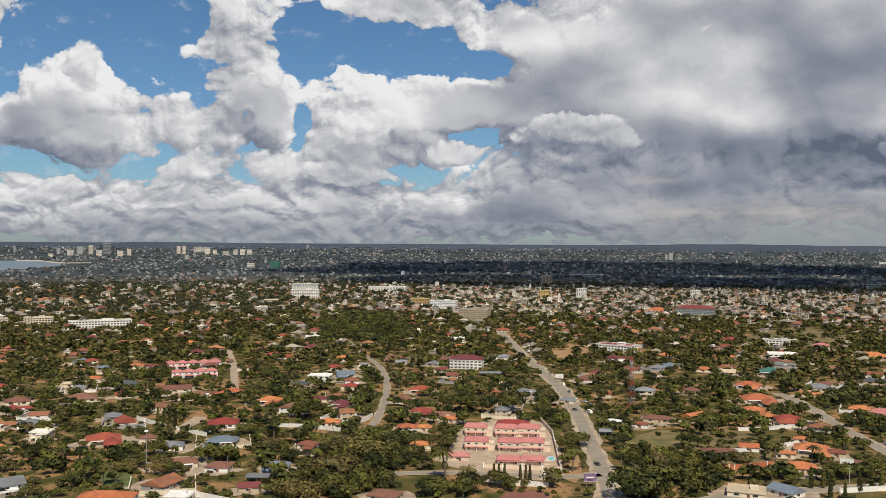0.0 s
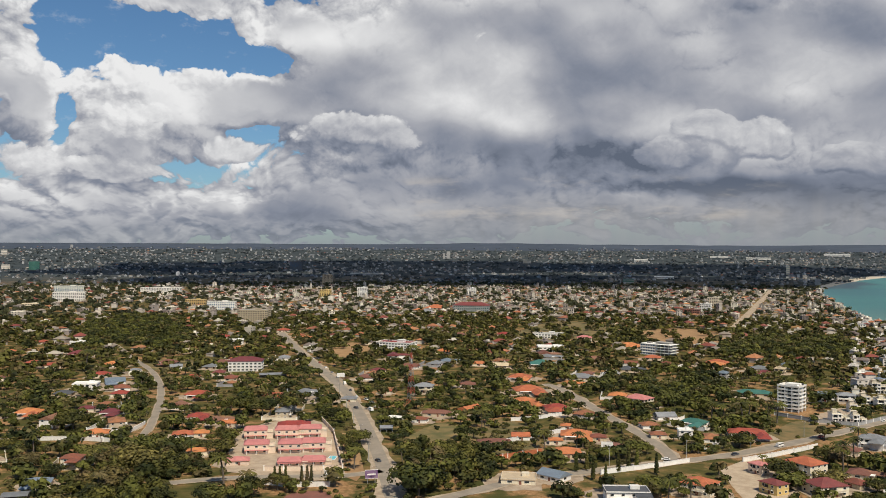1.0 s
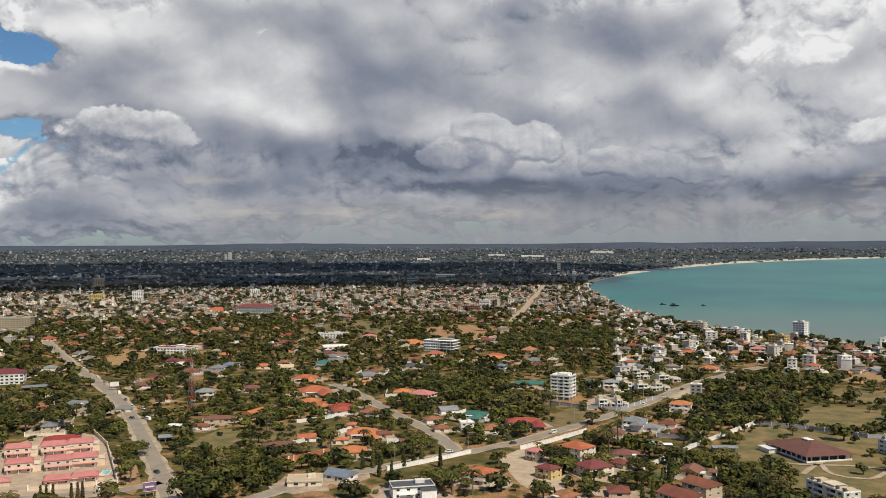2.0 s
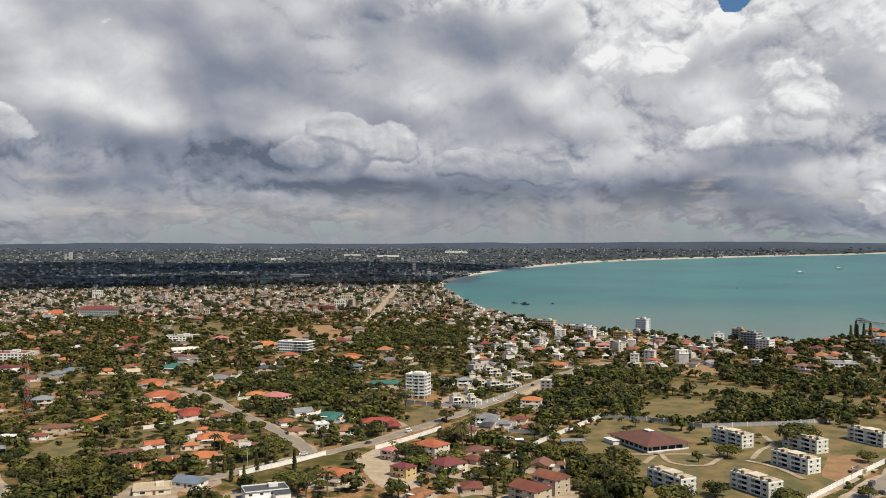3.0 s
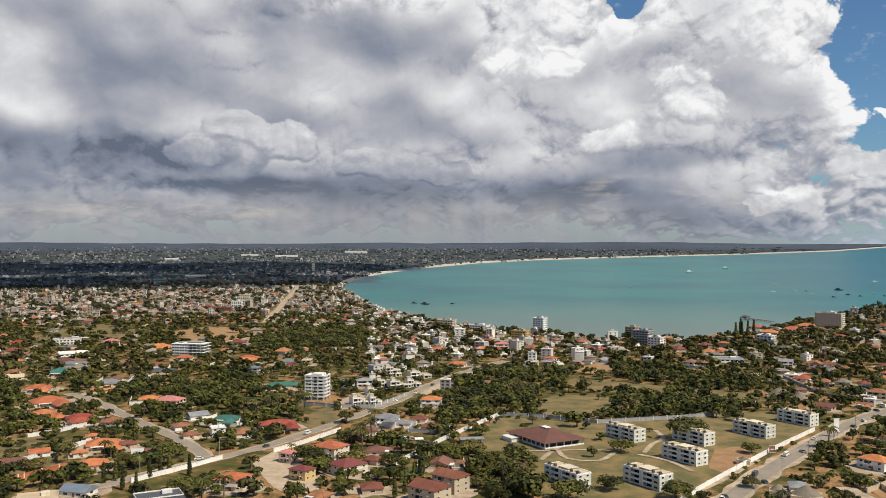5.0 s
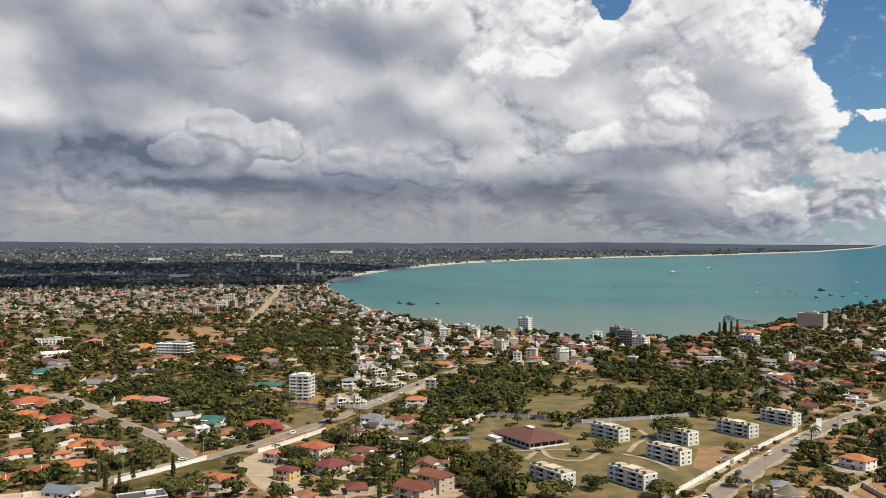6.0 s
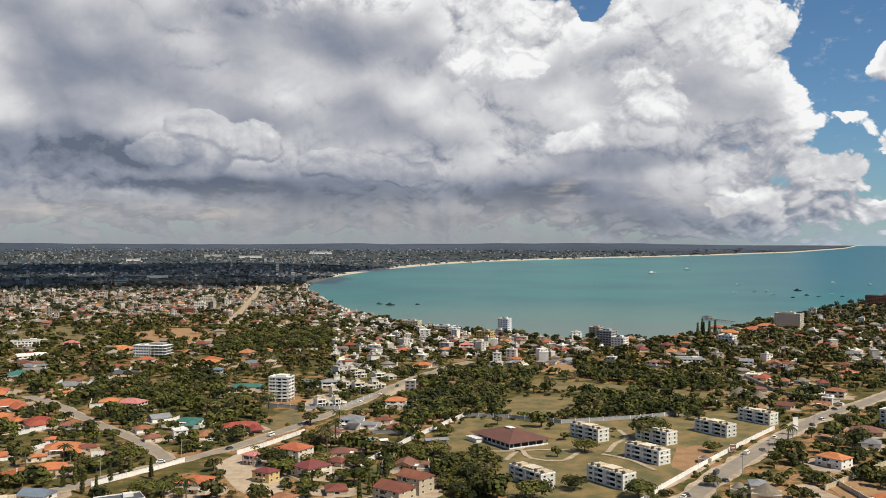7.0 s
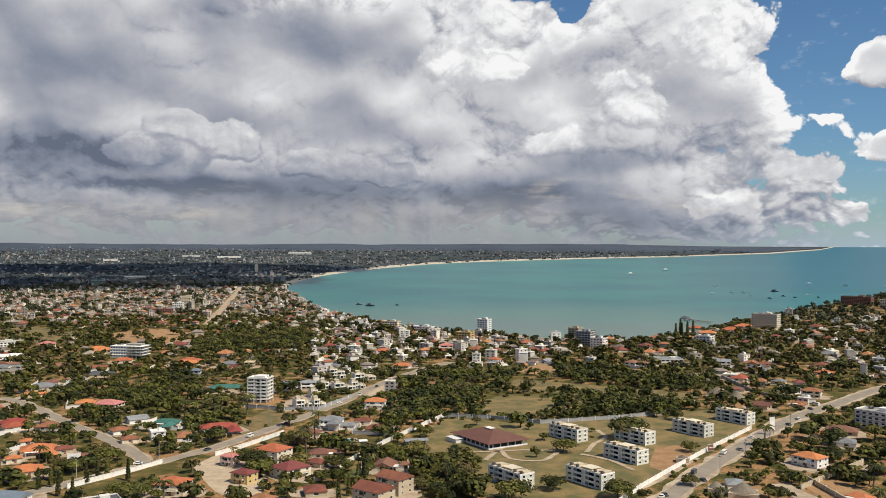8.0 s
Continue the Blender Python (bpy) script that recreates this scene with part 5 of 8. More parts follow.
# ---- roads and ground ----
road('road_main', [(87.5, 321.9), (93.4, 361.4), (106.4, 444.1), (124.8, 594.9), (130.3, 696.7), (132.1, 850.2), (136.4, 984.5), (140.0, 1070.0)], 7.0, ASPHALT, 2.6, 'sun-bleached asphalt road with pale dirt verges', 3)
road('road_side', [(-8.0, 512.0), (-2.6, 550.3), (3.2, 655.5), (-1.8, 759.7), (-18.2, 855.5), (-41.4, 989.2), (-63.6, 1068.5)], 4.2, ASPHALT, 0.6, 'narrow worn asphalt lane between gardens', 2)
road('road_cross', [(5.9, 411.2), (28.7, 413.1), (56.1, 407.9), (80.9, 402.2), (99.3, 405.1)], 5.5, ASPHALT, 1.0, 'grey asphalt lane behind a pale wall', 2)
road('road_long', [(-48.4, 274.5), (141.9, 367.4), (184.4, 376.5), (230.8, 381.1), (280.7, 388.4), (345.2, 408.9), (418.2, 437.4), (502.0, 476.0), (583.0, 504.5), (625.5, 512.1)], 6.5, ASPHALT, 1.6, 'asphalt street running past walled gardens', 6)
road('road_branch', [(237.6, 380.8), (248.0, 406.2), (256.8, 449.8), (265.1, 507.9), (278.2, 582.7), (279.3, 624.1)], 6.0, ASPHALT, 1.5, 'side street leading off between trees', 2)
road('road_coast', [(293.4, 159.6), (336.9, 166.9), (415.4, 177.9), (513.4, 186.8), (570.9, 188.4), (624.3, 184.4), (696.5, 181.1), (763.7, 172.4), (844.2, 147.9)], 8.2, ASPHALT, 2.6, 'pale worn asphalt road along a compound wall', 5)
road('road_beach', [(660.6, 938.8), (805.8, 1108.4), (967.5, 1302.0), (1202.8, 1582.1), (1397.8, 1820.2)], 9.0, PALE_SOIL, 1.0, 'pale dirt street leading to the beach')
road('road_track', [(-150.0, 892.4), (-125.3, 770.7), (-105.5, 650.8)], 4.0, PALE_SOIL, 1.0, 'pale dirt track between gardens')
road('road_drive', [(-108.8, 550.7), (-112.0, 519.5), (-114.8, 502.3)], 5.0, PALE_SOIL, 1.0, 'pale dirt drive')
road('road_yard', [(399.8, 142.2), (381.8, 120.2), (357.5, 92.6)], 7.0, PALE_SOIL, 1.0, 'pale dirt lane between yard walls')
road('road_lane', [(-273.5, 612.2), (-245.8, 572.7), (-223.9, 535.8)], 5.0, PALE_SOIL, 1.0, 'pale lane')
strip('path_compound', [(355.2, 290.4), (367.9, 275.3), (382.0, 264.5), (390.8, 251.4)], 2.6, 0.24, PALE_SOIL, 'pale trodden footpath across dry grass', 'path', 0.3)
strip('path_compound', [(371.6, 270.9), (361.7, 258.6), (368.2, 244.7), (389.4, 248.8)], 2.6, 0.24, PALE_SOIL, 'pale trodden footpath across dry grass', 'path', 0.3)
strip('path_compound', [(398.1, 237.5), (418.7, 244.9), (435.3, 247.7), (450.4, 262.0)], 2.6, 0.24, PALE_SOIL, 'pale trodden footpath across dry grass', 'path', 0.3)
strip('path_compound', [(393.0, 237.7), (391.5, 220.5), (380.9, 202.0)], 2.6, 0.24, PALE_SOIL, 'pale trodden footpath across dry grass', 'path', 0.3)
strip('path_compound', [(384.4, 276.8), (369.8, 273.1), (350.9, 265.9)], 2.6, 0.24, PALE_SOIL, 'pale trodden footpath across dry grass', 'path', 0.3)
strip('path_compound', [(348.5, 184.2), (376.2, 184.6), (423.5, 189.6)], 2.6, 0.24, PALE_SOIL, 'pale trodden footpath across dry grass', 'path', 0.3)
patch('ground_compound', [(353.3, 313.3), (418.8, 346.9), (442.7, 299.0), (488.9, 269.1), (549.8, 240.7), (527.4, 199.8), (437.5, 192.9), (349.9, 182.1), (305.5, 191.3), (309.9, 253.3)], GRASS_DRY, 'dry yellow grass of a walled compound', 'grass', 0.03)
patch('ground_bare', [(430.8, 216.0), (444.0, 209.3), (428.4, 194.5), (394.7, 188.0), (391.8, 198.8)], SOIL, 'patch of bare orange soil', 'soil', 0.035)
patch('ground_meadow', [(537.3, 385.4), (576.3, 408.2), (589.5, 373.7), (596.0, 329.2), (605.6, 274.8), (577.4, 268.1), (568.5, 313.8), (540.7, 361.1)], GRASS_DRY, 'strip of dry meadow between hedges', 'grass', 0.04)
patch('ground_scrub', [(454.1, 355.7), (503.0, 372.3), (526.4, 351.5), (520.3, 329.4), (493.4, 308.0), (460.7, 311.3), (448.6, 331.9)], GRASS_DRY, 'scrubby dry meadow', 'grass', 0.045)
patch('ground_scrub', [(613.7, 432.1), (666.7, 445.9), (672.7, 426.8), (641.1, 398.6), (614.6, 400.3)], SOIL, 'bare yellowish scrub ground', 'grass', 0.05)
patch('ground_lawn', [(244.9, 281.4), (269.3, 286.5), (272.3, 277.4), (248.0, 252.9), (231.9, 263.5)], GRASS_DRY, 'sunlit dry lawn', 'grass', 0.055)
patch('ground_lawn', [(285.9, 299.4), (305.5, 305.0), (297.5, 291.6), (277.3, 282.3)], GRASS_GREEN, 'green lawn', 'grass', 0.06)
patch('ground_building_yard', [(163.6, 887.5), (187.3, 936.1), (214.2, 930.5), (187.2, 821.5), (162.3, 789.4), (152.3, 801.5)], SOIL, 'bare reddish building plot', 'soil', 0.065)
patch('ground_lawn', [(303.3, 408.2), (333.1, 430.8), (367.1, 450.9), (369.3, 429.0), (355.7, 416.0), (319.7, 403.6)], GRASS_DRY, 'dry lawn behind a wall', 'grass', 0.07)
patch('ground_paved', [(377.6, 457.9), (426.3, 479.7), (408.1, 448.2), (382.1, 435.6), (369.5, 442.7)], PAVING, 'pale paved forecourt', 'paving', 0.075)
patch('ground_paved', [(453.0, 451.1), (522.1, 489.1), (565.4, 498.3), (547.3, 479.4), (484.7, 454.1), (445.4, 438.2)], PAVING, 'pale sandy building plot', 'paving', 0.08)
patch('ground_paved', [(250.7, 362.3), (274.6, 375.4), (271.4, 357.2), (247.1, 306.1), (233.7, 305.2), (232.3, 319.6)], PAVING, 'pale paved yard', 'paving', 0.085)
patch('ground_open', [(546.5, 966.9), (624.6, 1000.1), (637.5, 929.9), (593.9, 844.5), (533.4, 821.1), (509.4, 876.1)], SOIL, 'brown open ground with dry grass', 'grass', 0.09)
patch('ground_open', [(392.1, 979.9), (519.1, 1135.7), (552.5, 1071.0), (540.7, 970.9), (468.2, 924.5), (396.0, 906.1)], GRASS_DRY, 'dry open ground', 'grass', 0.095)
patch('ground_garden', [(164.5, 474.7), (196.7, 506.2), (204.5, 474.0), (189.1, 431.1), (168.1, 433.3)], GRASS_DRY, 'dry brown garden', 'grass', 0.1)
patch('ground_garden', [(127.5, 448.7), (154.9, 489.7), (178.0, 478.3), (192.1, 451.9), (167.8, 422.5), (136.5, 428.1)], GRASS_DRY, 'dry brown garden', 'grass', 0.105)
patch('ground_garden', [(129.0, 473.4), (157.8, 504.3), (167.2, 482.2), (146.7, 450.3), (127.4, 446.6)], GRASS_DRY, 'dry brown garden', 'grass', 0.11)
patch('ground_estate', [(29.6, 426.7), (48.4, 520.2), (91.9, 531.1), (81.7, 406.5), (48.5, 408.2)], PAVING, 'pale paved ground of the pink estate', 'paving', 0.115)
patch('ground_court', [(45.8, 363.1), (53.6, 379.4), (68.0, 378.6), (66.6, 356.7), (54.6, 344.8)], BRICK_RED, 'red clay court', 'paving', 0.12)
patch('ground_lawn', [(-126.9, 414.3), (-122.3, 424.5), (-110.5, 411.3), (-108.1, 395.7), (-119.4, 397.2)], GRASS_GREEN, 'green lawn by a white villa', 'grass', 0.125)
patch('ground_garden', [(98.3, 494.4), (102.0, 479.0), (90.3, 403.7), (81.6, 399.0)], SOIL, 'bare dirt beside the road', 'soil', 0.13)
patch('ground_yard', [(-33.1, 367.0), (-27.4, 384.0), (-17.7, 376.7), (-18.8, 350.2)], SOIL, 'bare dirt yard', 'soil', 0.135)
patch('ground_yard', [(403.8, 131.5), (424.4, 126.1), (411.4, 107.9), (375.6, 84.7), (368.5, 103.1)], SOIL, 'red soil building yard', 'soil', 0.14)
patch('ground_yard', [(365.3, 151.4), (399.2, 157.0), (387.1, 143.1), (360.5, 126.5), (342.7, 132.6)], SOIL, 'trodden yellow yard', 'soil', 0.145)
patch('ground_verge', [(559.9, 613.8), (601.1, 612.7), (607.6, 562.2), (581.4, 544.6), (541.8, 566.0)], GRASS_DRY, 'strip of dry grass', 'grass', 0.15)
patch('ground_garden', [(-17.3, 814.3), (12.2, 856.6), (40.7, 816.0), (29.3, 770.9), (1.9, 777.3)], GRASS_DRY, 'dry garden lawn', 'grass', 0.155)
patch('ground_garden', [(272.5, 421.8), (309.6, 449.1), (311.1, 428.0), (285.8, 400.4), (270.7, 402.3)], GRASS_DRY, 'dry garden lawn', 'grass', 0.16)
boundary_wall([(323.8, 179.8), (353.5, 184.1), (387.9, 187.6), (446.0, 192.5), (510.6, 196.1)], 'long white boundary wall beside the coast road')
boundary_wall([(295.0, 309.5), (319.6, 318.9), (346.7, 329.2), (381.4, 340.4), (423.3, 352.9)], 'white boundary wall of the grassy compound')
boundary_wall([(423.3, 352.9), (437.5, 327.8), (444.8, 296.5), (488.9, 269.1), (523.5, 254.1)], 'grey stone boundary wall of the grassy compound', GREY_WALL)
boundary_wall([(271.1, 373.2), (290.8, 377.2), (311.3, 383.4), (327.9, 388.7)], 'white garden wall along the street')
boundary_wall([(193.8, 371.3), (229.3, 376.1), (245.5, 379.6)], 'white garden wall along the street')
boundary_wall([(364.6, 470.8), (374.6, 443.3), (389.5, 427.9), (437.6, 446.6)], 'grey site wall round a paved forecourt', GREY_WALL)
boundary_wall([(47.4, 421.6), (65.1, 416.4), (82.4, 413.2), (93.6, 494.6), (93.6, 531.1)], 'pale pink wall round the pink estate', PINK_WALL)
boundary_wall([(44.9, 397.7), (55.1, 390.2), (71.7, 386.2)], 'white garden wall')
boundary_wall([(-144.5, 543.6), (-121.5, 518.1), (-94.7, 495.2)], 'pale garden wall')
boundary_wall([(-61.2, 520.3), (-42.1, 516.2), (-23.1, 505.4)], 'white garden wall')
boundary_wall([(-76.6, 378.4), (-58.0, 365.4), (-45.2, 352.4)], 'white garden wall')
boundary_wall([(144.7, 406.4), (164.7, 413.4), (184.9, 418.1)], 'rust red garden wall beside the street', TERRACOTTA)
boundary_wall([(200.7, 498.4), (215.5, 499.4), (236.8, 505.6)], 'white garden wall')
boundary_wall([(167.1, 441.7), (196.0, 452.5), (218.9, 462.4)], 'white garden wall')
boundary_wall([(398.0, 130.9), (437.3, 127.1), (466.2, 123.9)], 'tan yard wall', BEIGE)
boundary_wall([(415.5, 134.3), (396.2, 116.2), (366.7, 89.0)], 'tan yard wall', BEIGE)
boundary_wall([(695.0, 291.2), (639.8, 244.5), (617.7, 213.7)], 'low grey wall', GREY_WALL)

# ---- landmarks ----
barracks(421.0, 262.6, -105.0)
barracks(324.3, 231.6, -105.0)
barracks(347.1, 205.2, -105.0)
barracks(397.1, 214.7, -105.0)
barracks(438.4, 231.8, -105.0)
barracks(477.8, 216.5, -105.0)
barracks(526.3, 211.9, -105.0)
meeting_hall(386.4, 290.0, -108.0)
terrace_tower(385.5, 480.9, -60.7)
office_frame(459.0, 762.1, -59.1)
block(70.9, 761.0, -13.3, 27.0, 16, 3, WHITE, PANE, 'white three-storey building with a dark maroon roof', pitched=MAROON)
block(-147.9, 1733.0, -1.1, 53.0, 18, 6, WHITE, PANE, 'white six-storey block with rows of balconies', storey=3.3)
block(-166.2, 1947.7, -1.1, 54.8, 16, 7, PALE_GREEN, BLUE_PANE, 'tall white block with blue glass', near=0)
block(125.8, 1233.9, -20.8, 39.3, 22, 6, BEIGE, PANE, 'tan six-storey office block', storey=3.2)
block(98.3, 1463.4, -13.8, 42.9, 20, 5, WHITE, BLUE_PANE, 'white and blue office building')
block(63.4, 1566.8, -12.3, 32.5, 16, 4, YELLOW, PANE, 'yellow four-storey building in town')
block(9.9, 1995.6, -8.3, 82.7, 18, 4, WHITE, PANE, 'long white block of flats')
block(-345.9, 1133.0, 21.0, 72.2, 14, 3, WHITE, PANE, 'long grey and white block with many bays', bands=WHITE, storey=3.6, spacing=3.6)
block(-441.1, 1190.5, 23.3, 34.1, 16, 3, CREAM, PANE, 'cream three-storey building in town')
block(-486.4, 1166.9, 25.6, 30.8, 16, 3, CREAM, PANE, 'cream three-storey building in town')
block(415.3, 2282.9, -20.3, 25.5, 14, 9, BEIGE, PANE, 'beige nine-storey tower in town', storey=3.4, near=0)
block(320.7, 1784.7, -20.2, 21.0, 16, 5, YELLOW, PANE, 'yellowish five-storey block in town', near=0)
block(381.2, 1718.4, -22.5, 18.2, 14, 8, WHITE, PANE, 'white eight-storey tower with a blue stripe', near=0)
block(456.1, 3091.0, -18.4, 41.9, 20, 10, DARK_ROOF, BLUE_PANE, 'dark glass office tower', storey=3.6, near=0)
block(-375.3, 3173.1, 1.7, 31.2, 20, 9, GREEN_ROOF, GREEN_PANE, 'green glass tower above the trees', storey=3.6, near=0)
block(227.9, 870.6, -39.7, 36.2, 18, 3, WHITE, PANE, 'white hotel with red roof panels', roof=RED_ROOF)
block(465.4, 1320.4, -25.4, 54.6, 24, 4, GREY_WALL, GREEN_PANE, 'green glazed building with a dull red roof', pitched=MAROON)
block(614.6, 1746.0, -25.4, 18.1, 14, 6, WHITE, PANE, 'white seven-storey tower in town', near=0)
block(912.8, 1341.3, -44.2, 17.8, 14, 6, CREAM, PANE, 'cream six-storey tower in town', near=0)
block(825.0, 1232.7, -43.8, 16.3, 14, 5, WHITE, PANE, 'white five-storey block in town', near=0)
block(771.3, 1193.9, -42.9, 29.5, 14, 3, BRICK_RED, PANE, 'dull red three-storey building', near=0)
block(419.9, 932.9, -30.2, 34.3, 14, 2, WHITE, PANE, 'long low white school building')
block(851.2, 647.3, -77.7, 13.0, 12, 7, WHITE, BLUE_PANE, 'slim white seven-storey block near the shore', near=0.5)
block(773.5, 614.3, -76.5, 16.9, 12, 4, YELLOW, PANE, 'bright yellow four-storey building', near=0.5)
block(824.9, 493.3, -84.1, 16.4, 14, 6, GREY_WALL, PANE, 'white and grey six-storey building near the shore', bands=WHITE, near=0.5)
block(876.7, 538.1, -83.5, 12.5, 12, 5, BEIGE, PANE, 'orange tan building near the shore', near=0.5)
block(815.0, 472.3, -84.9, 13.8, 12, 4, WHITE, PANE, 'white four-storey building near the shore', near=0.5)
block(1158.8, 426.7, -89.8, 32.4, 14, 7, CREAM, PANE, 'cream seven-storey slab hotel at the water', near=0.6, bands=WHITE)
block(1719.7, 469.2, -94.7, 52.2, 16, 6, BRICK_RED, PANE, 'red brown six-storey hotel at the water', near=0)
block(1652.2, 399.9, -96.4, 24.9, 14, 6, CREAM, PANE, 'cream six-storey block at the water', near=0)
block(562.7, 141.4, -100.9, 21.9, 13, 4, WHITE, PANE, 'white four-storey flats with red brown bays', bands=BRICK_RED, near=0.7)
block(717.3, 147.1, -93.4, 19.6, 16, 7, BRICK_RED, PANE, 'brown seven-storey tower in town', near=0.5, storey=3.4)
block(909.0, 398.9, -91.3, 15.7, 12, 4, WHITE, PANE, 'white four-storey building among trees', near=0.5)
block(841.4, 787.9, -71.9, 21.1, 12, 3, CREAM, PANE, 'pale building above the shore', near=0.3)
block(814.5, 709.2, -74.0, 22.4, 12, 3, WHITE, PANE, 'white building above the shore', near=0.3)
terraced_villa(391.1, 444.2, -23.4, 12.3, 9.8, 2)
terraced_villa(422.5, 466.2, -24.2, 10.0, 8.0, 2)
terraced_villa(453.2, 488.4, -24.9, 13.8, 10.0, 2)
terraced_villa(457.3, 476.3, -25.8, 16.1, 10.0, 2)
terraced_villa(467.9, 472.7, -26.7, 10.5, 8.4, 2)
terraced_villa(501.0, 498.8, -27.1, 17.2, 10.0, 2)
terraced_villa(492.7, 521.1, -25.4, 13.1, 10.0, 3)
terraced_villa(397.9, 437.1, -24.3, 7.9, 6.3, 2)
pink_villa(51.4, 496.0, -7.9, 12.0, 10.0, 2)
pink_villa(67.7, 492.5, -9.8, 12.0, 10.0, 2)
pink_villa(80.2, 492.1, -11.3, 12.0, 10.0, 2)
pink_villa(48.3, 461.5, -8.0, 12.0, 10.0, 2)
pink_villa(64.9, 458.3, -10.1, 12.0, 10.0, 2)
pink_villa(76.3, 457.8, -11.5, 12.0, 10.0, 2)
pink_villa(60.3, 429.4, -10.0, 11.0, 7.5, 1)
pink_villa(71.7, 428.9, -11.5, 11.0, 7.5, 1)
house(37.1, 438.5, -6.8, 10.5, 7.0, 'pink', 1, 'pink')
house(75.0, 516.3, -12.3, 18.0, 9.0, 'red', 1, 'cream')
pool(82.1, 436.9, 69.4, 8.0, 3.6)
pool(337.4, 350.1, -33.9, 10.0, 6.0)
townhouse_row(-146.4, 715.1, 14.6, 4, 8.6)
townhouse_row(-158.2, 767.4, 14.6, 5, 9.0)
lattice_mast(158.3, 567.3, 34.0)
lattice_mast(708.7, 268.3, 26.0, 2.4, 'thin red and white lattice mast between trees', 0.09)
lattice_mast(809.7, 301.9, 26.0, 2.4, 'thin red and white lattice mast between trees', 0.09)
billboard(89.8, 385.9, -3.1)
billboard(134.4, 681.8, -11.2, 6.0, 3.0, 3.0, WHITE, 'white roadside billboard on steel posts')
billboard(217.1, 409.6, -27.9, 6.0, 2.4, 3.0, WHITE, 'white billboard beside the street')
billboard(502.4, 181.4, -30.1, 3.4, 7.0, 3.0, WHITE, 'tall white roadside billboard')
billboard(439.4, 189.8, -36.6, 3.0, 3.2, 1.0, BRICK_RED, 'dark gate board in the compound wall')
pier(1203.2, 558.1, 1171.6, 504.6)
boat(2272.7, 970.7, -66.9, 13.8, False)
boat(1989.3, 810.2, -81.8, 12.5, False)
boat(2004.2, 788.4, -92.5, 11.2, False)
boat(1897.2, 732.9, -72.9, 11.2, False)
boat(2090.7, 750.1, -94.3, 20.0, True)
boat(1911.5, 667.1, -76.8, 11.2, True)
boat(1918.2, 825.7, -51.7, 10.0, False)
boat(2528.6, 813.6, -48.2, 15.0, False)
boat(2482.2, 706.3, -89.1, 15.0, False)
boat(2513.7, 613.7, -56.3, 17.5, False)
boat(2677.9, 1432.1, -50.9, 27.5, False)
boat(1878.8, 1160.2, -82.3, 8.8, False)
boat(1113.6, 1094.3, -70.5, 17.5, True)
boat(2002.9, 646.4, -72.1, 11.2, False)
boat(2945.9, 1439.1, -59.0, 27.5, False)
boat(1880.4, 632.7, -61.4, 8.8, True)
boat(1922.2, 600.1, -67.7, 8.8, True)
boat(1815.4, 661.0, -90.0, 8.8, True)
boat(1120.9, 1128.3, -59.8, 12.5, True)
boat(1156.2, 1069.7, -72.2, 8.8, True)
thatched_hut(600.5, 254.9, -67.0, 17.0, 14.0, 7)
thatched_hut(600.3, 240.9, -68.1, 12.0, 11.0, 6)
thatched_hut(371.6, 146.0, -68.6, 14.0, 11.0, 5)
thatched_hut(370.3, 157.3, -67.0, 8.0, 8.0, 3.5)
thatched_hut(359.6, 128.9, -70.3, 9.0, 8.0, 3.5)
thatched_hut(411.4, 191.7, -65.0, 7.0, 6.0, 2.2)
shelter(356.4, 316.1, -36.4, 12.8, 7, GREY_ROOF)
shelter(-54.6, 403.1, -2.3, 10.4, 8, GREY_ROOF)
shelter(563.3, 260.1, -30.2, 10.6, 5, WHITE)
shelter(135.2, 519.5, -44.6, 8.5, 9, WHITE)
shelter(87.9, 718.4, -2.0, 22.1, 12, GREY_ROOF)
shelter(123.2, 492.8, -14.0, 7.4, 9, GREY_ROOF)
shelter(336.8, 335.9, -35.1, 4.6, 5, WHITE)
car(128.1, 553.5, 105, 'white', True)
car(121.0, 563.6, 105, 'dark', False)
car(101.8, 423.3, 100, 'dark', False)
car(134.1, 592.3, 108, 'white', False)
car(134.9, 579.3, 108, 'silver', False)
car(134.1, 562.9, 108, 'white', False)
car(134.4, 547.3, 108, 'dark', False)
car(123.0, 495.9, 103, 'white', False)
car(74.9, 404.8, -8, 'white', True)
car(144.3, 760.8, 110, 'dark', False)
car(139.6, 817.0, 112, 'white', False)
car(140.1, 867.9, 112, 'white', True)
car(350.1, 171.1, 50, 'dark', False)
car(383.5, 168.9, 50, 'dark', False)
car(596.3, 190.8, 60, 'dark', False)
car(613.6, 192.3, 60, 'white', True)
car(453.2, 180.0, 50, 'silver', False)
car(236.6, 386.3, 150, 'white', False)
car(266.9, 400.4, 20, 'white', False)
car(274.2, 405.5, 20, 'red', False)
car(280.0, 408.4, 20, 'white', False)
car(535.3, 183.6, 50, 'dark', False)
car(556.3, 185.2, 50, 'white', False)
light_mast(-107.0, 418.0, 19.0)
for path, side, every in (([(93.4, 361.4), (106.4, 444.1), (124.8, 594.9), (130.3, 696.7)], 6.2, 9), ([(184.4, 376.5), (230.8, 381.1), (280.7, 388.4), (345.2, 408.9), (418.2, 437.4), (502.0, 476.0)], 5.0, 9),
                          ([(336.9, 166.9), (415.4, 177.9), (513.4, 186.8), (570.9, 188.4)], -8.0, 8)):
    line = curve(path, 5.0)
    for k in range(4, len(line) - 2, every):
        way = (line[k + 1] - line[k]).normalized()
        utility_pole(line[k].x - way.y * side, line[k].y + way.x * side, math.degrees(math.atan2(way.y, way.x)) + 90)
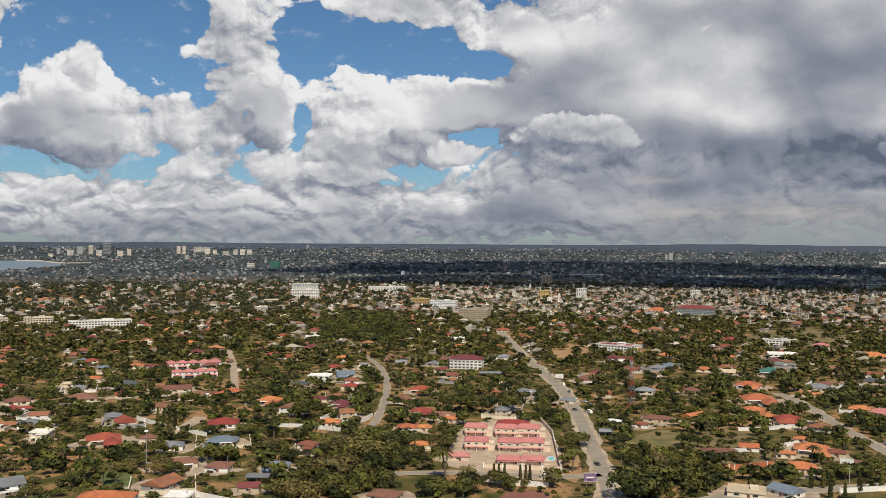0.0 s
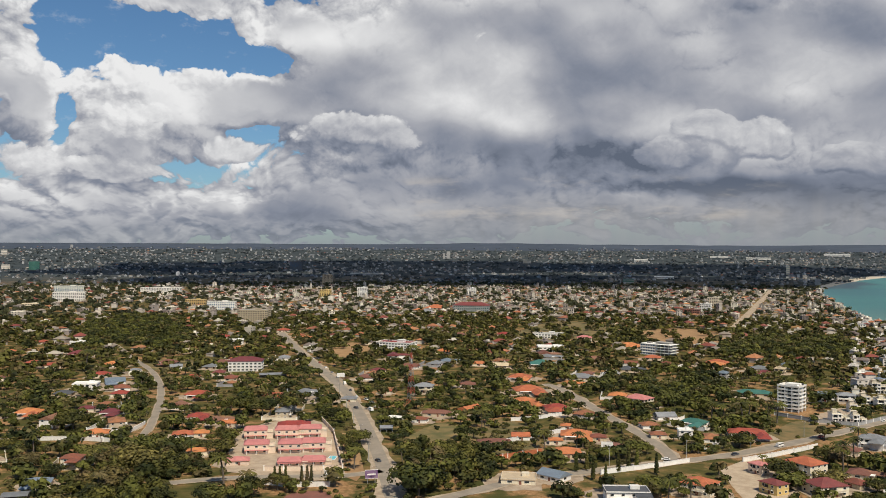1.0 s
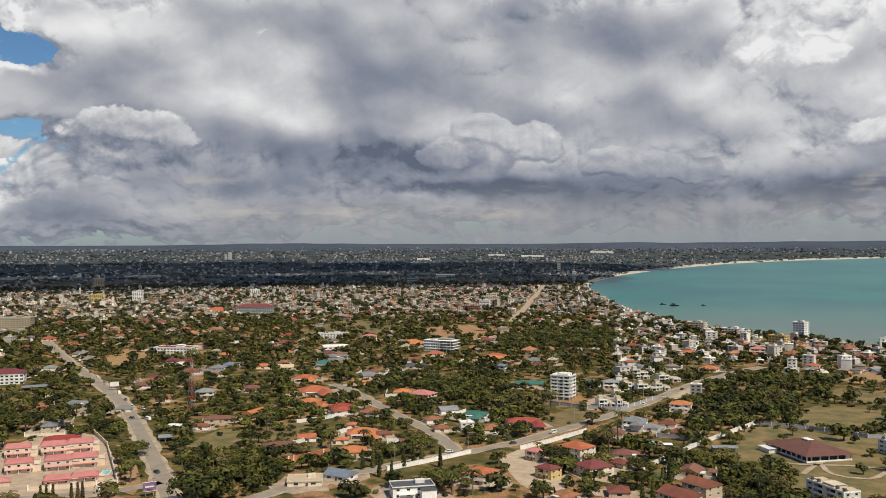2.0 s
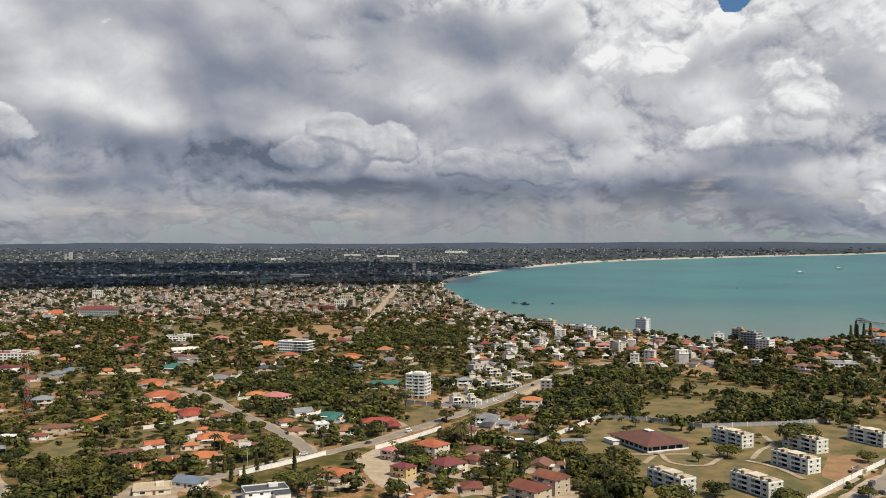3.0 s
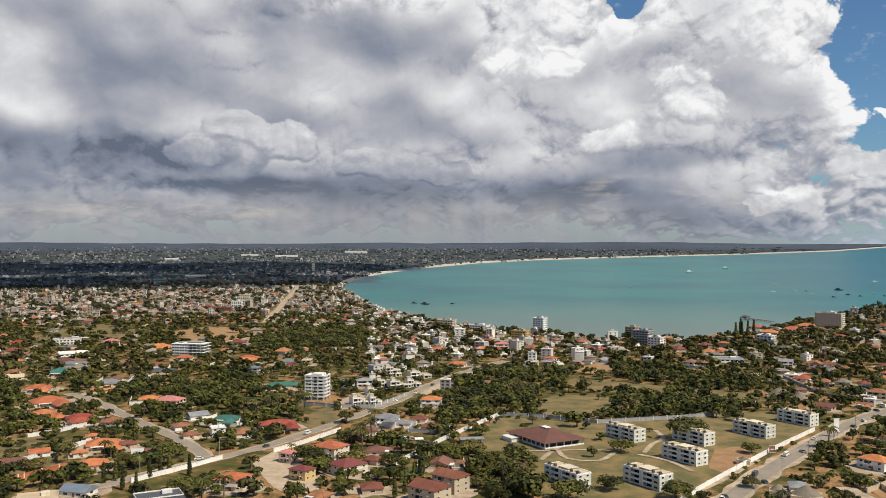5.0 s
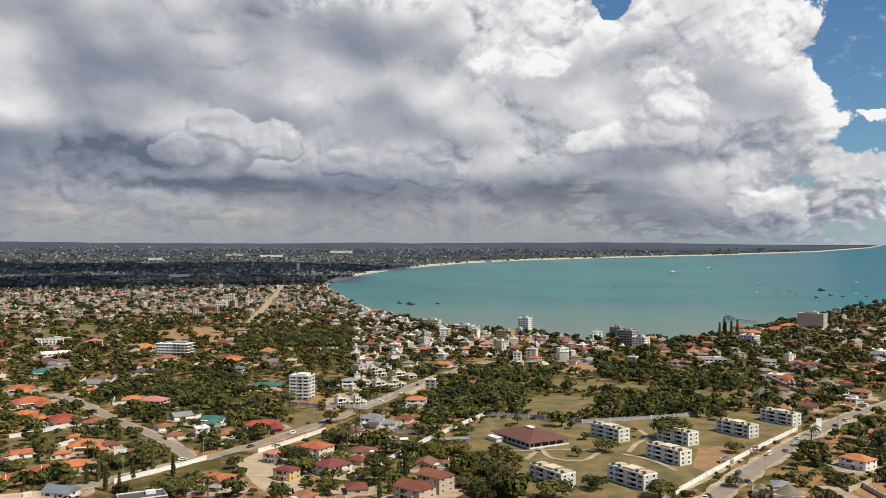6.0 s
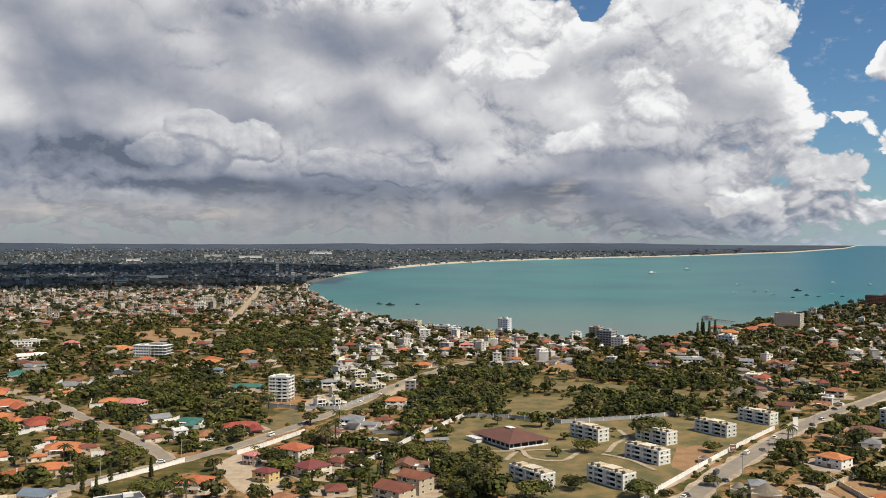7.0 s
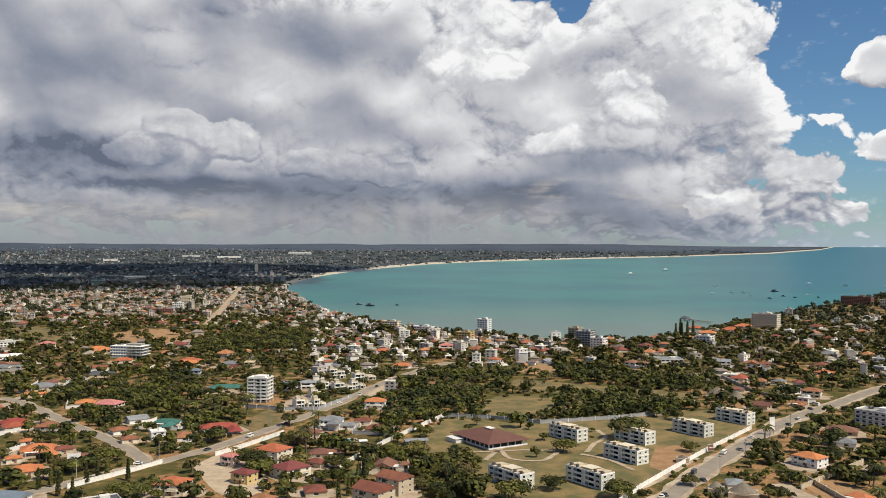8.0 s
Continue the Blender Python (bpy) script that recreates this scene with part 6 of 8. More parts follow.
for path, side, every, seed in (([(124.8, 594.9), (130.3, 696.7), (132.1, 850.2)], -4.6, 6, 4), ([(230.8, 381.1), (280.7, 388.4), (345.2, 408.9), (418.2, 437.4), (502.0, 476.0)], -1.6, 7, 6), ([(336.9, 166.9), (415.4, 177.9), (513.4, 186.8)], 2.4, 9, 8)):
    line, pick = curve(path, 5.0), random.Random(seed)
    for k in range(2, len(line) - 2, every):
        way = (line[k + 1] - line[k]).normalized()
        car(line[k].x - way.y * side, line[k].y + way.x * side, math.degrees(math.atan2(way.y, way.x)), pick.choice(("white", "white", "silver", "dark", "red")), pick.random() < 0.2)
far_tower(-1160, 3884, 17, 42, 49, DARK_ROOF)
far_tower(-1241, 3932, 18, 25, 35, TOWN_LIGHT)
far_tower(-1269, 3881, 18, 30, 32, GREY_WALL)
far_tower(-1281, 3797, 19, 34, 22, TOWN_LIGHT)
far_tower(-1346, 3849, 19, 20, 25, GREY_WALL)
far_tower(-1168, 3803, 17, 29, 24, TOWN_LIGHT)
far_tower(-1090, 3832, 16, 34, 19, CREAM)
far_tower(-1057, 3844, 15, 22, 27, PINK_WALL)
far_tower(-893, 4016, 13, 23, 33, PINK_WALL)
far_tower(-871, 4024, 12, 20, 35, PINK_WALL)
far_tower(-820, 4158, 11, 72, 26, TOWN_LIGHT)
far_tower(-768, 4016, 11, 30, 22, CREAM)
far_tower(-738, 4024, 10, 25, 20, CREAM)
far_tower(-686, 4000, 10, 35, 15, TOWN_LIGHT)
far_tower(-647, 4010, 9, 25, 22, TOWN_LIGHT)
far_tower(-618, 4018, 9, 30, 25, CREAM)
far_tower(-588, 4026, 8, 30, 22, TOWN_LIGHT)
far_tower(-783, 3668, 12, 23, 18, GREY_WALL)
far_tower(-1552, 3921, 22, 10, 26, GREY_WALL)
far_tower(-1313, 3666, 20, 24, 14, TOWN_LIGHT)
far_tower(-376, 4518, 5, 14, 17, GREY_WALL)
far_tower(1193, 3690, -18, 21, 31, GREY_WALL)
far_tower(1174, 3691, -18, 12, 24, GREY_WALL)
far_tower(1931, 3927, -26, 13, 24, BLUE_ROOF)
far_tower(-466, 3220, 8, 36, 14, TOWN_LIGHT)
far_tower(1810, 3688, -26, 20, 30, BLUE_ROOF)
far_tower(1923, 2421, -38, 15, 26, CREAM)
far_tower(1657, 1969, -40, 19, 16, GREY_WALL)
far_tower(1765, 2149, -39, 17, 14, TOWN_LIGHT)
far_tower(1209, 2166, -29, 39, 12, GREEN_ROOF)
far_tower(2793, 3200, -41, 104, 10, WHITE)
far_tower(2311, 3355, -35, 75, 7, WHITE)
far_tower(2392, 3197, -37, 97, 7, WHITE)
far_tower(1891, 3285, -30, 55, 9, WHITE)
far_tower(1402, 3323, -23, 44, 9, TOWN_LIGHT)
far_tower(630, 2779, -13, 104, 7, TOWN_LIGHT)
far_tower(1444, 2374, -31, 58, 7, WHITE)

# ---- houses ----
house(-108.7, 363.7, -3.4, 21.5, 12.4, 'orange', 2, 'white', 'hip', 0.35)
house(-156.4, 385.8, 34.1, 13.7, 10.7, 'grey', 2, 'white', 'gable', 0)
house(-134.1, 346.3, 31.2, 8.0, 6.2, 'orange', 1, 'cream', 'hip', 0)
house(-82.5, 373.7, -7.6, 9.8, 7.6, 'white', 1, 'white', 'flat', 0)
house(-56.1, 386.5, 3.3, 8.9, 6.9, 'maroon', 1, 'beige', 'gable', 0)
house(-96.2, 429.7, 15.6, 19.0, 9.2, 'brown', 1, 'cream', 'hip', -0.35)
house(-106.7, 466.7, 6.9, 11.4, 8.9, 'grey', 1, 'white', 'hip', 0)
house(-123.0, 485.0, 4.2, 8.5, 6.6, 'brown', 1, 'cream', 'hip', 0)
house(-146.1, 484.7, 16.8, 16.6, 13.0, 'red', 1, 'cream', 'hip', 0.4)
house(-90.8, 523.4, 4.8, 16.6, 12.9, 'red', 1, 'white', 'hip', 0)
house(-139.9, 576.8, 13.6, 13.5, 10.5, 'brown', 1, 'cream', 'hip', 0)
house(-73.5, 598.3, -8.0, 14.4, 11.2, 'orange', 1, 'cream', 'hip', 0.4)
house(-57.2, 560.1, 65.8, 10.9, 8.5, 'brown', 2, 'white', 'gable', 0)
house(-79.1, 690.7, -3.5, 10.3, 8.0, 'brown', 1, 'cream', 'hip', 0)
house(-185.6, 667.2, 5.5, 18.1, 14.1, 'dark', 1, 'white', 'hip', 0.4)
house(-174.4, 623.8, 15.6, 12.5, 9.7, 'red', 1, 'cream', 'hip', 0)
house(-204.7, 767.8, 14.9, 11.7, 9.1, 'orange', 1, 'cream', 'hip', 0)
house(-198.2, 937.3, 11.9, 16.3, 12.7, 'orange', 1, 'cream', 'hip', 0)
house(-217.5, 874.3, 14.0, 13.3, 10.4, 'orange', 1, 'cream', 'hip', 0)
house(-174.6, 862.0, 11.5, 13.0, 10.1, 'maroon', 1, 'cream', 'hip', 0)
house(-217.3, 696.1, 12.3, 10.8, 8.4, 'orange', 1, 'cream', 'hip', 0)
house(-226.1, 671.4, 8.6, 11.2, 8.8, 'cream', 1, 'cream', 'flat', 0)
house(-270.4, 653.6, 27.5, 17.6, 13.8, 'red', 1, 'cream', 'hip', 0)
house(-294.6, 696.9, 27.9, 17.2, 13.4, 'maroon', 1, 'cream', 'hip', 0)
house(-212.7, 496.6, -16.8, 7.0, 5.5, 'orange', 2, 'white', 'hip', 0)
house(-196.4, 467.3, 42.8, 10.3, 8.1, 'orange', 1, 'white', 'hip', 0)
house(-66.8, 898.6, -0.7, 20.4, 15.9, 'maroon', 1, 'cream', 'hip', 0)
house(-100.1, 842.7, -1.2, 12.5, 9.8, 'red', 1, 'cream', 'hip', 0)
house(-84.6, 823.0, -2.1, 11.7, 9.1, 'red', 1, 'cream', 'hip', 0)
house(-47.6, 692.2, -8.1, 16.5, 12.9, 'white', 2, 'white', 'flat', 0)
house(-34.1, 813.7, -2.6, 15.7, 12.2, 'orange', 1, 'white', 'hip', 0)
house(-40.7, 755.0, -4.9, 12.9, 10.0, 'red', 1, 'cream', 'hip', 0)
house(-25.8, 585.2, -17.5, 12.0, 9.3, 'maroon', 1, 'white', 'hip', 0.5)
house(-30.7, 523.2, -1.6, 12.5, 9.7, 'orange', 1, 'white', 'hip', 0)
house(-40.9, 601.9, -6.1, 8.9, 6.9, 'maroon', 1, 'cream', 'hip', 0)
house(-22.9, 654.9, -13.0, 11.9, 9.3, 'red', 1, 'cream', 'hip', 0)
house(24.0, 556.1, -7.5, 12.0, 9.4, 'red', 1, 'cream', 'hip', 0.4)
house(14.0, 507.4, -6.6, 10.9, 8.5, 'orange', 1, 'white', 'hip', 0)
house(23.2, 507.3, -7.6, 8.6, 6.7, 'orange', 1, 'cream', 'hip', 0)
house(19.3, 463.3, 7.6, 9.5, 7.4, 'orange', 1, 'cream', 'hip', 0)
house(40.6, 530.6, -12.4, 8.4, 6.6, 'orange', 1, 'cream', 'gable', 0)
house(27.5, 638.1, -17.5, 15.9, 12.4, 'red', 1, 'cream', 'hip', 0.4)
house(26.6, 721.1, -10.1, 10.6, 8.3, 'red', 1, 'cream', 'hip', 0)
house(80.8, 611.8, -13.5, 25.9, 11.9, 'red', 1, 'cream', 'hip', 0)
house(1.2, 371.3, -25.2, 12.2, 9.5, 'brown', 1, 'beige', 'hip', 0)
house(79.3, 960.7, -9.7, 14.2, 11.1, 'white', 2, 'white', 'flat', 0)
house(69.2, 1024.1, -11.9, 15.1, 11.8, 'red', 1, 'cream', 'hip', 0)
house(-16.4, 769.7, -6.8, 9.6, 7.5, 'grey', 1, 'cream', 'hip', 0)
house(-248.7, 1084.1, 12.9, 16.4, 12.8, 'orange', 1, 'cream', 'hip', 0)
house(-195.3, 1612.0, 6.9, 27.6, 21.5, 'cream', 2, 'cream', 'flat', 0)
house(77.5, 904.3, -12.9, 12.4, 9.6, 'orange', 1, 'cream', 'hip', 0)
house(28.9, 902.9, -1.8, 13.3, 10.4, 'cream', 1, 'cream', 'flat', 0)
house(15.9, 785.0, -1.2, 9.8, 7.6, 'grey', 1, 'white', 'gable', 0)
house(-114.5, 754.1, 0.6, 9.5, 7.4, 'brown', 1, 'cream', 'hip', 0)
house(-146.0, 646.5, 8.7, 22.6, 10.4, 'brown', 1, 'cream', 'gable', 0)
house(-197.9, 610.2, 18.0, 18.2, 14.2, 'brown', 1, 'cream', 'hip', 0)
house(-235.3, 600.0, 21.4, 14.6, 11.4, 'brown', 1, 'cream', 'hip', 0)
house(-130.2, 934.0, -0.1, 10.7, 8.3, 'orange', 1, 'cream', 'hip', 0)
house(-111.2, 1014.1, -1.7, 12.7, 9.9, 'red', 1, 'cream', 'hip', 0)
house(-77.6, 1004.5, 4.4, 14.9, 11.6, 'white', 1, 'white', 'flat', 0)
house(155.7, 984.9, -17.0, 13.6, 10.6, 'orange', 1, 'cream', 'hip', 0)
house(144.0, 1078.6, -15.6, 14.8, 11.6, 'red', 1, 'cream', 'hip', 0)
house(119.0, 978.4, -14.9, 12.3, 9.6, 'brown', 1, 'cream', 'hip', 0)
house(387.1, 1339.7, -24.1, 23.7, 18.5, 'orange', 1, 'cream', 'hip', 0)
house(430.4, 1395.6, -25.1, 33.1, 25.8, 'orange', 1, 'cream', 'hip', 0)
house(163.3, 527.1, -22.2, 16.9, 7.8, 'brown', 1, 'beige', 'hip', 0)
house(168.0, 440.9, -12.9, 17.1, 7.5, 'brown', 1, 'cream', 'hip', 0)
house(187.1, 451.1, -17.5, 9.4, 7.3, 'orange', 1, 'white', 'gable', 0)
house(269.4, 650.8, -32.5, 16.8, 13.1, 'orange', 1, 'white', 'hip', 0.4)
house(251.7, 592.9, -11.0, 20.5, 16.0, 'orange', 1, 'cream', 'hip', 0.45)
house(316.9, 719.3, -33.8, 20.5, 16.0, 'green', 1, 'cream', 'hip', 0.4)
house(266.2, 735.6, -27.9, 11.5, 9.0, 'orange', 1, 'cream', 'hip', 0)
house(264.0, 829.3, -25.7, 13.8, 10.8, 'orange', 1, 'cream', 'hip', 0)
house(153.1, 371.0, -24.4, 15.0, 11.7, 'cream', 1, 'cream', 'flat', 0)
house(169.8, 370.2, -59.6, 12.0, 9.4, 'blue', 1, 'white', 'gable', 0)
house(241.1, 523.2, -9.7, 14.4, 11.2, 'red', 1, 'cream', 'hip', 0)
house(217.9, 446.4, -26.0, 16.3, 12.7, 'orange', 1, 'beige', 'hip', 0.35)
house(223.1, 468.8, -25.4, 7.1, 5.5, 'orange', 1, 'cream', 'hip', 0)
house(380.2, 966.8, -29.5, 15.3, 11.9, 'red', 1, 'cream', 'hip', 0)
house(442.4, 887.9, -26.5, 15.8, 12.3, 'pink', 2, 'cream', 'hip', 0)
house(279.4, 717.5, -21.3, 12.2, 9.5, 'cream', 1, 'cream', 'gable', 0)
house(153.1, 615.8, -22.0, 8.6, 6.7, 'red', 1, 'cream', 'hip', 0)
house(172.3, 718.2, -33.5, 10.9, 8.5, 'maroon', 1, 'cream', 'hip', 0)
house(122.3, 591.4, -19.7, 9.6, 7.5, 'grey', 1, 'cream', 'hip', 0)
house(328.1, 978.3, -26.5, 14.0, 11.0, 'brown', 1, 'cream', 'hip', 0)
house(388.0, 1310.0, -16.5, 26.3, 20.5, 'grey', 1, 'cream', 'hip', 0)
house(218.5, 628.3, -19.2, 11.3, 8.8, 'brown', 1, 'cream', 'hip', 0)
house(458.2, 818.0, -24.3, 24.5, 19.1, 'orange', 1, 'cream', 'hip', 0)
house(376.1, 732.5, -27.2, 18.7, 14.6, 'brown', 1, 'cream', 'hip', 0)
house(468.8, 682.8, -44.5, 18.8, 14.7, 'orange', 1, 'cream', 'hip', 0.4)
house(315.6, 638.1, -26.3, 17.8, 13.9, 'grey', 1, 'cream', 'hip', 0)
house(292.8, 479.4, -11.4, 11.5, 8.9, 'grey', 1, 'white', 'gable', 0)
house(302.6, 528.0, -59.8, 15.9, 12.4, 'pink', 2, 'cream', 'hip', 0)
house(480.8, 640.1, -36.9, 15.4, 12.0, 'grey', 1, 'cream', 'hip', 0)
house(521.0, 651.7, -38.6, 16.1, 12.5, 'blue', 1, 'cream', 'hip', 0)
house(398.3, 536.1, -36.6, 22.7, 10.5, 'green', 1, 'beige', 'hip', 0)
house(274.5, 428.9, -22.6, 7.5, 5.9, 'white', 2, 'white', 'flat', 0)
house(310.2, 423.9, -26.2, 20.3, 10.5, 'red', 1, 'white', 'hip', 0.35)
house(220.2, 332.4, -55.5, 13.1, 11.3, 'orange', 2, 'cream', 'hip', 0)
house(281.9, 341.9, -77.5, 14.1, 12.1, 'orange', 3, 'cream', 'hip', 0)
house(270.2, 315.6, -2.6, 13.7, 12.6, 'maroon', 2, 'cream', 'hip', 0)
house(250.2, 323.0, -77.8, 9.3, 7.5, 'maroon', 2, 'yellow', 'hip', 0)
house(265.1, 352.8, -76.9, 7.5, 5.9, 'pink', 2, 'pink', 'hip', 0)
house(184.1, 330.5, -19.1, 17.6, 10.1, 'dark', 2, 'white', 'flat', 0.3)
house(194.2, 409.4, -20.4, 14.4, 11.2, 'orange', 1, 'beige', 'hip', 0)
house(200.9, 436.1, -19.7, 7.0, 5.5, 'orange', 1, 'cream', 'hip', 0)
house(230.0, 549.5, -2.7, 16.9, 13.2, 'orange', 1, 'cream', 'hip', 0.45)
house(236.3, 512.4, -9.8, 12.2, 9.5, 'red', 1, 'cream', 'hip', 0)
house(419.9, 407.2, -55.9, 12.6, 9.8, 'orange', 2, 'white', 'hip', 0)
house(358.3, 383.0, -55.1, 13.1, 10.2, 'grey', 2, 'white', 'hip', 0.35)
house(430.0, 505.0, -32.4, 12.8, 10.0, 'blue', 2, 'white', 'hip', 0)
house(443.4, 498.8, -33.6, 11.4, 8.9, 'grey', 2, 'white', 'hip', 0)
house(504.8, 431.5, -39.5, 15.1, 11.7, 'brown', 1, 'white', 'hip', 0)
house(262.3, 255.2, -85.8, 13.5, 11.0, 'rust', 3, 'beige', 'gable', 0)
house(281.5, 261.5, -87.3, 12.5, 10.0, 'rust', 3, 'beige', 'gable', 0)
house(445.4, 142.6, -102.2, 13.3, 9.9, 'orange', 2, 'white', 'hip', 0)
house(394.3, 86.2, -109.7, 13.7, 7.9, 'orange', 2, 'cream', 'hip', 0)
house(532.5, 152.9, -74.0, 15.7, 12.3, 'brown', 1, 'beige', 'hip', 0)
house(581.4, 217.2, -89.5, 11.3, 8.8, 'brown', 1, 'beige', 'gable', 0)
house(656.6, 224.1, -101.2, 14.2, 11.0, 'grey', 1, 'white', 'gable', 0)
house(762.6, 317.4, -67.4, 11.2, 8.8, 'grey', 2, 'white', 'gable', 0)
house(636.5, 607.0, -46.4, 15.0, 11.7, 'orange', 1, 'cream', 'hip', 0)
house(698.9, 579.5, -50.3, 13.4, 10.4, 'pink', 2, 'cream', 'hip', 0)
house(746.5, 362.1, -54.1, 23.5, 18.3, 'grey', 2, 'white', 'flat', 0)
house(1058.2, 249.3, -76.7, 21.0, 16.3, 'orange', 2, 'white', 'hip', 0)
house(371.0, 818.2, -19.4, 25.5, 19.9, 'white', 2, 'white', 'flat', 0)
house(433.3, 731.1, -38.7, 14.5, 11.3, 'orange', 1, 'cream', 'hip', 0)
house(458.0, 669.8, -40.4, 18.4, 14.4, 'orange', 1, 'cream', 'hip', 0)
house(901.2, 271.4, -81.2, 16.0, 12.5, 'grey', 1, 'cream', 'hip', 0)
house(1055.5, 430.3, -75.8, 23.3, 18.2, 'orange', 2, 'cream', 'hip', 0)
house(1001.4, 436.4, -74.5, 18.6, 14.5, 'orange', 2, 'cream', 'hip', 0)
house(1081.1, 487.0, -73.7, 17.5, 13.6, 'orange', 2, 'cream', 'hip', 0)
house(1113.3, 438.5, -76.5, 20.4, 15.9, 'orange', 2, 'cream', 'hip', 0)
house(395.5, 106.0, -107.0, 9.3, 7.2, 'orange', 1, 'cream', 'hip', 0.35)
house(369.8, 123.9, -101.5, 8.8, 6.9, 'rust', 1, 'beige', 'hip', 0)
house(460.0, 112.1, -104.3, 11.8, 9.2, 'rust', 1, 'beige', 'hip', 0.3)
house(496.0, 102.3, -103.4, 11.5, 9.0, 'orange', 1, 'cream', 'hip', 0)
house(516.0, 157.4, -101.0, 10.4, 8.1, 'orange', 1, 'cream', 'hip', 0)
house(290.8, 320.7, -80.2, 9.8, 7.7, 'rust', 1, 'beige', 'hip', 0)
house(334.2, 373.2, -53.8, 10.2, 8.0, 'brown', 1, 'cream', 'hip', 0)
house(360.7, 373.1, -54.0, 10.0, 7.8, 'grey', 1, 'white', 'hip', 0)
house(376.8, 375.6, -55.1, 9.1, 7.1, 'rust', 1, 'cream', 'hip', 0)
house(234.7, 291.3, -73.9, 9.3, 7.3, 'rust', 1, 'beige', 'hip', 0.3)
house(260.6, 433.6, -21.0, 8.6, 6.7, 'rust', 1, 'cream', 'hip', 0)
house(223.9, 413.7, -20.4, 9.6, 7.5, 'brown', 1, 'cream', 'hip', 0)
house(225.8, 437.2, -19.3, 8.9, 7.0, 'rust', 1, 'beige', 'hip', 0)


# ---- the rest of the houses: seeded, off the roads, fields and woods ----
OPEN_ZONES, WOODS = [], []
OPEN_ZONES.append([(353.3, 313.3), (418.8, 346.9), (442.7, 299.0), (488.9, 269.1), (549.8, 240.7), (527.4, 199.8), (437.5, 192.9), (349.9, 182.1), (305.5, 191.3), (309.9, 253.3)])
OPEN_ZONES.append([(537.3, 385.4), (576.3, 408.2), (589.5, 373.7), (596.0, 329.2), (605.6, 274.8), (577.4, 268.1), (568.5, 313.8), (540.7, 361.1)])
OPEN_ZONES.append([(454.1, 355.7), (503.0, 372.3), (526.4, 351.5), (520.3, 329.4), (493.4, 308.0), (460.7, 311.3), (448.6, 331.9)])
OPEN_ZONES.append([(613.7, 432.1), (666.7, 445.9), (672.7, 426.8), (641.1, 398.6), (614.6, 400.3)])
OPEN_ZONES.append([(244.9, 281.4), (269.3, 286.5), (272.3, 277.4), (248.0, 252.9), (231.9, 263.5)])
OPEN_ZONES.append([(285.9, 299.4), (305.5, 305.0), (297.5, 291.6), (277.3, 282.3)])
OPEN_ZONES.append([(163.6, 887.5), (187.3, 936.1), (214.2, 930.5), (187.2, 821.5), (162.3, 789.4), (152.3, 801.5)])
OPEN_ZONES.append([(303.3, 408.2), (333.1, 430.8), (367.1, 450.9), (369.3, 429.0), (355.7, 416.0), (319.7, 403.6)])
OPEN_ZONES.append([(377.6, 457.9), (426.3, 479.7), (408.1, 448.2), (382.1, 435.6), (369.5, 442.7)])
OPEN_ZONES.append([(453.0, 451.1), (522.1, 489.1), (565.4, 498.3), (547.3, 479.4), (484.7, 454.1), (445.4, 438.2)])
OPEN_ZONES.append([(250.7, 362.3), (274.6, 375.4), (271.4, 357.2), (247.1, 306.1), (233.7, 305.2), (232.3, 319.6)])
OPEN_ZONES.append([(546.5, 966.9), (624.6, 1000.1), (637.5, 929.9), (593.9, 844.5), (533.4, 821.1), (509.4, 876.1)])
OPEN_ZONES.append([(392.1, 979.9), (519.1, 1135.7), (552.5, 1071.0), (540.7, 970.9), (468.2, 924.5), (396.0, 906.1)])
OPEN_ZONES.append([(129.0, 473.4), (157.8, 504.3), (167.2, 482.2), (146.7, 450.3), (127.4, 446.6)])
OPEN_ZONES.append([(29.6, 426.7), (48.4, 520.2), (91.9, 531.1), (81.7, 406.5), (48.5, 408.2)])
OPEN_ZONES.append([(45.8, 363.1), (53.6, 379.4), (68.0, 378.6), (66.6, 356.7), (54.6, 344.8)])
OPEN_ZONES.append([(-126.9, 414.3), (-122.3, 424.5), (-110.5, 411.3), (-108.1, 395.7), (-119.4, 397.2)])
OPEN_ZONES.append([(403.8, 131.5), (424.4, 126.1), (411.4, 107.9), (375.6, 84.7), (368.5, 103.1)])
WOODS.append([(657.3, 417.0), (665.2, 367.9), (650.9, 291.1), (614.6, 275.4), (605.7, 334.6), (601.8, 386.7)])
WOODS.append([(536.4, 335.2), (551.5, 304.2), (557.4, 264.7), (515.8, 244.5), (492.2, 270.9), (468.2, 296.0), (459.7, 306.6)])
WOODS.append([(448.0, 414.7), (514.1, 420.8), (509.6, 386.9), (457.8, 360.8), (428.0, 359.0), (377.6, 349.6), (394.6, 374.4)])
WOODS.append([(108.7, 411.3), (125.3, 444.6), (147.1, 442.6), (153.8, 411.5), (130.4, 337.3), (92.4, 353.0)])
WOODS.append([(-69.5, 898.5), (-83.4, 1220.0), (-29.3, 1371.1), (32.9, 1274.1), (38.2, 1010.7), (2.1, 911.6), (-45.1, 1006.5)])
WOODS.append([(-31.8, 453.5), (-16.7, 496.2), (12.7, 481.5), (28.6, 453.9), (21.3, 417.7), (5.5, 386.4), (-17.3, 365.7), (-44.2, 364.6)])
WOODS.append([(259.7, 506.3), (337.5, 593.6), (414.5, 607.0), (390.6, 550.7), (313.5, 507.3), (262.2, 472.7)])
WOODS.append([(306.4, 273.5), (334.3, 291.0), (355.5, 279.9), (335.2, 257.1), (299.2, 235.3), (274.6, 236.1)])
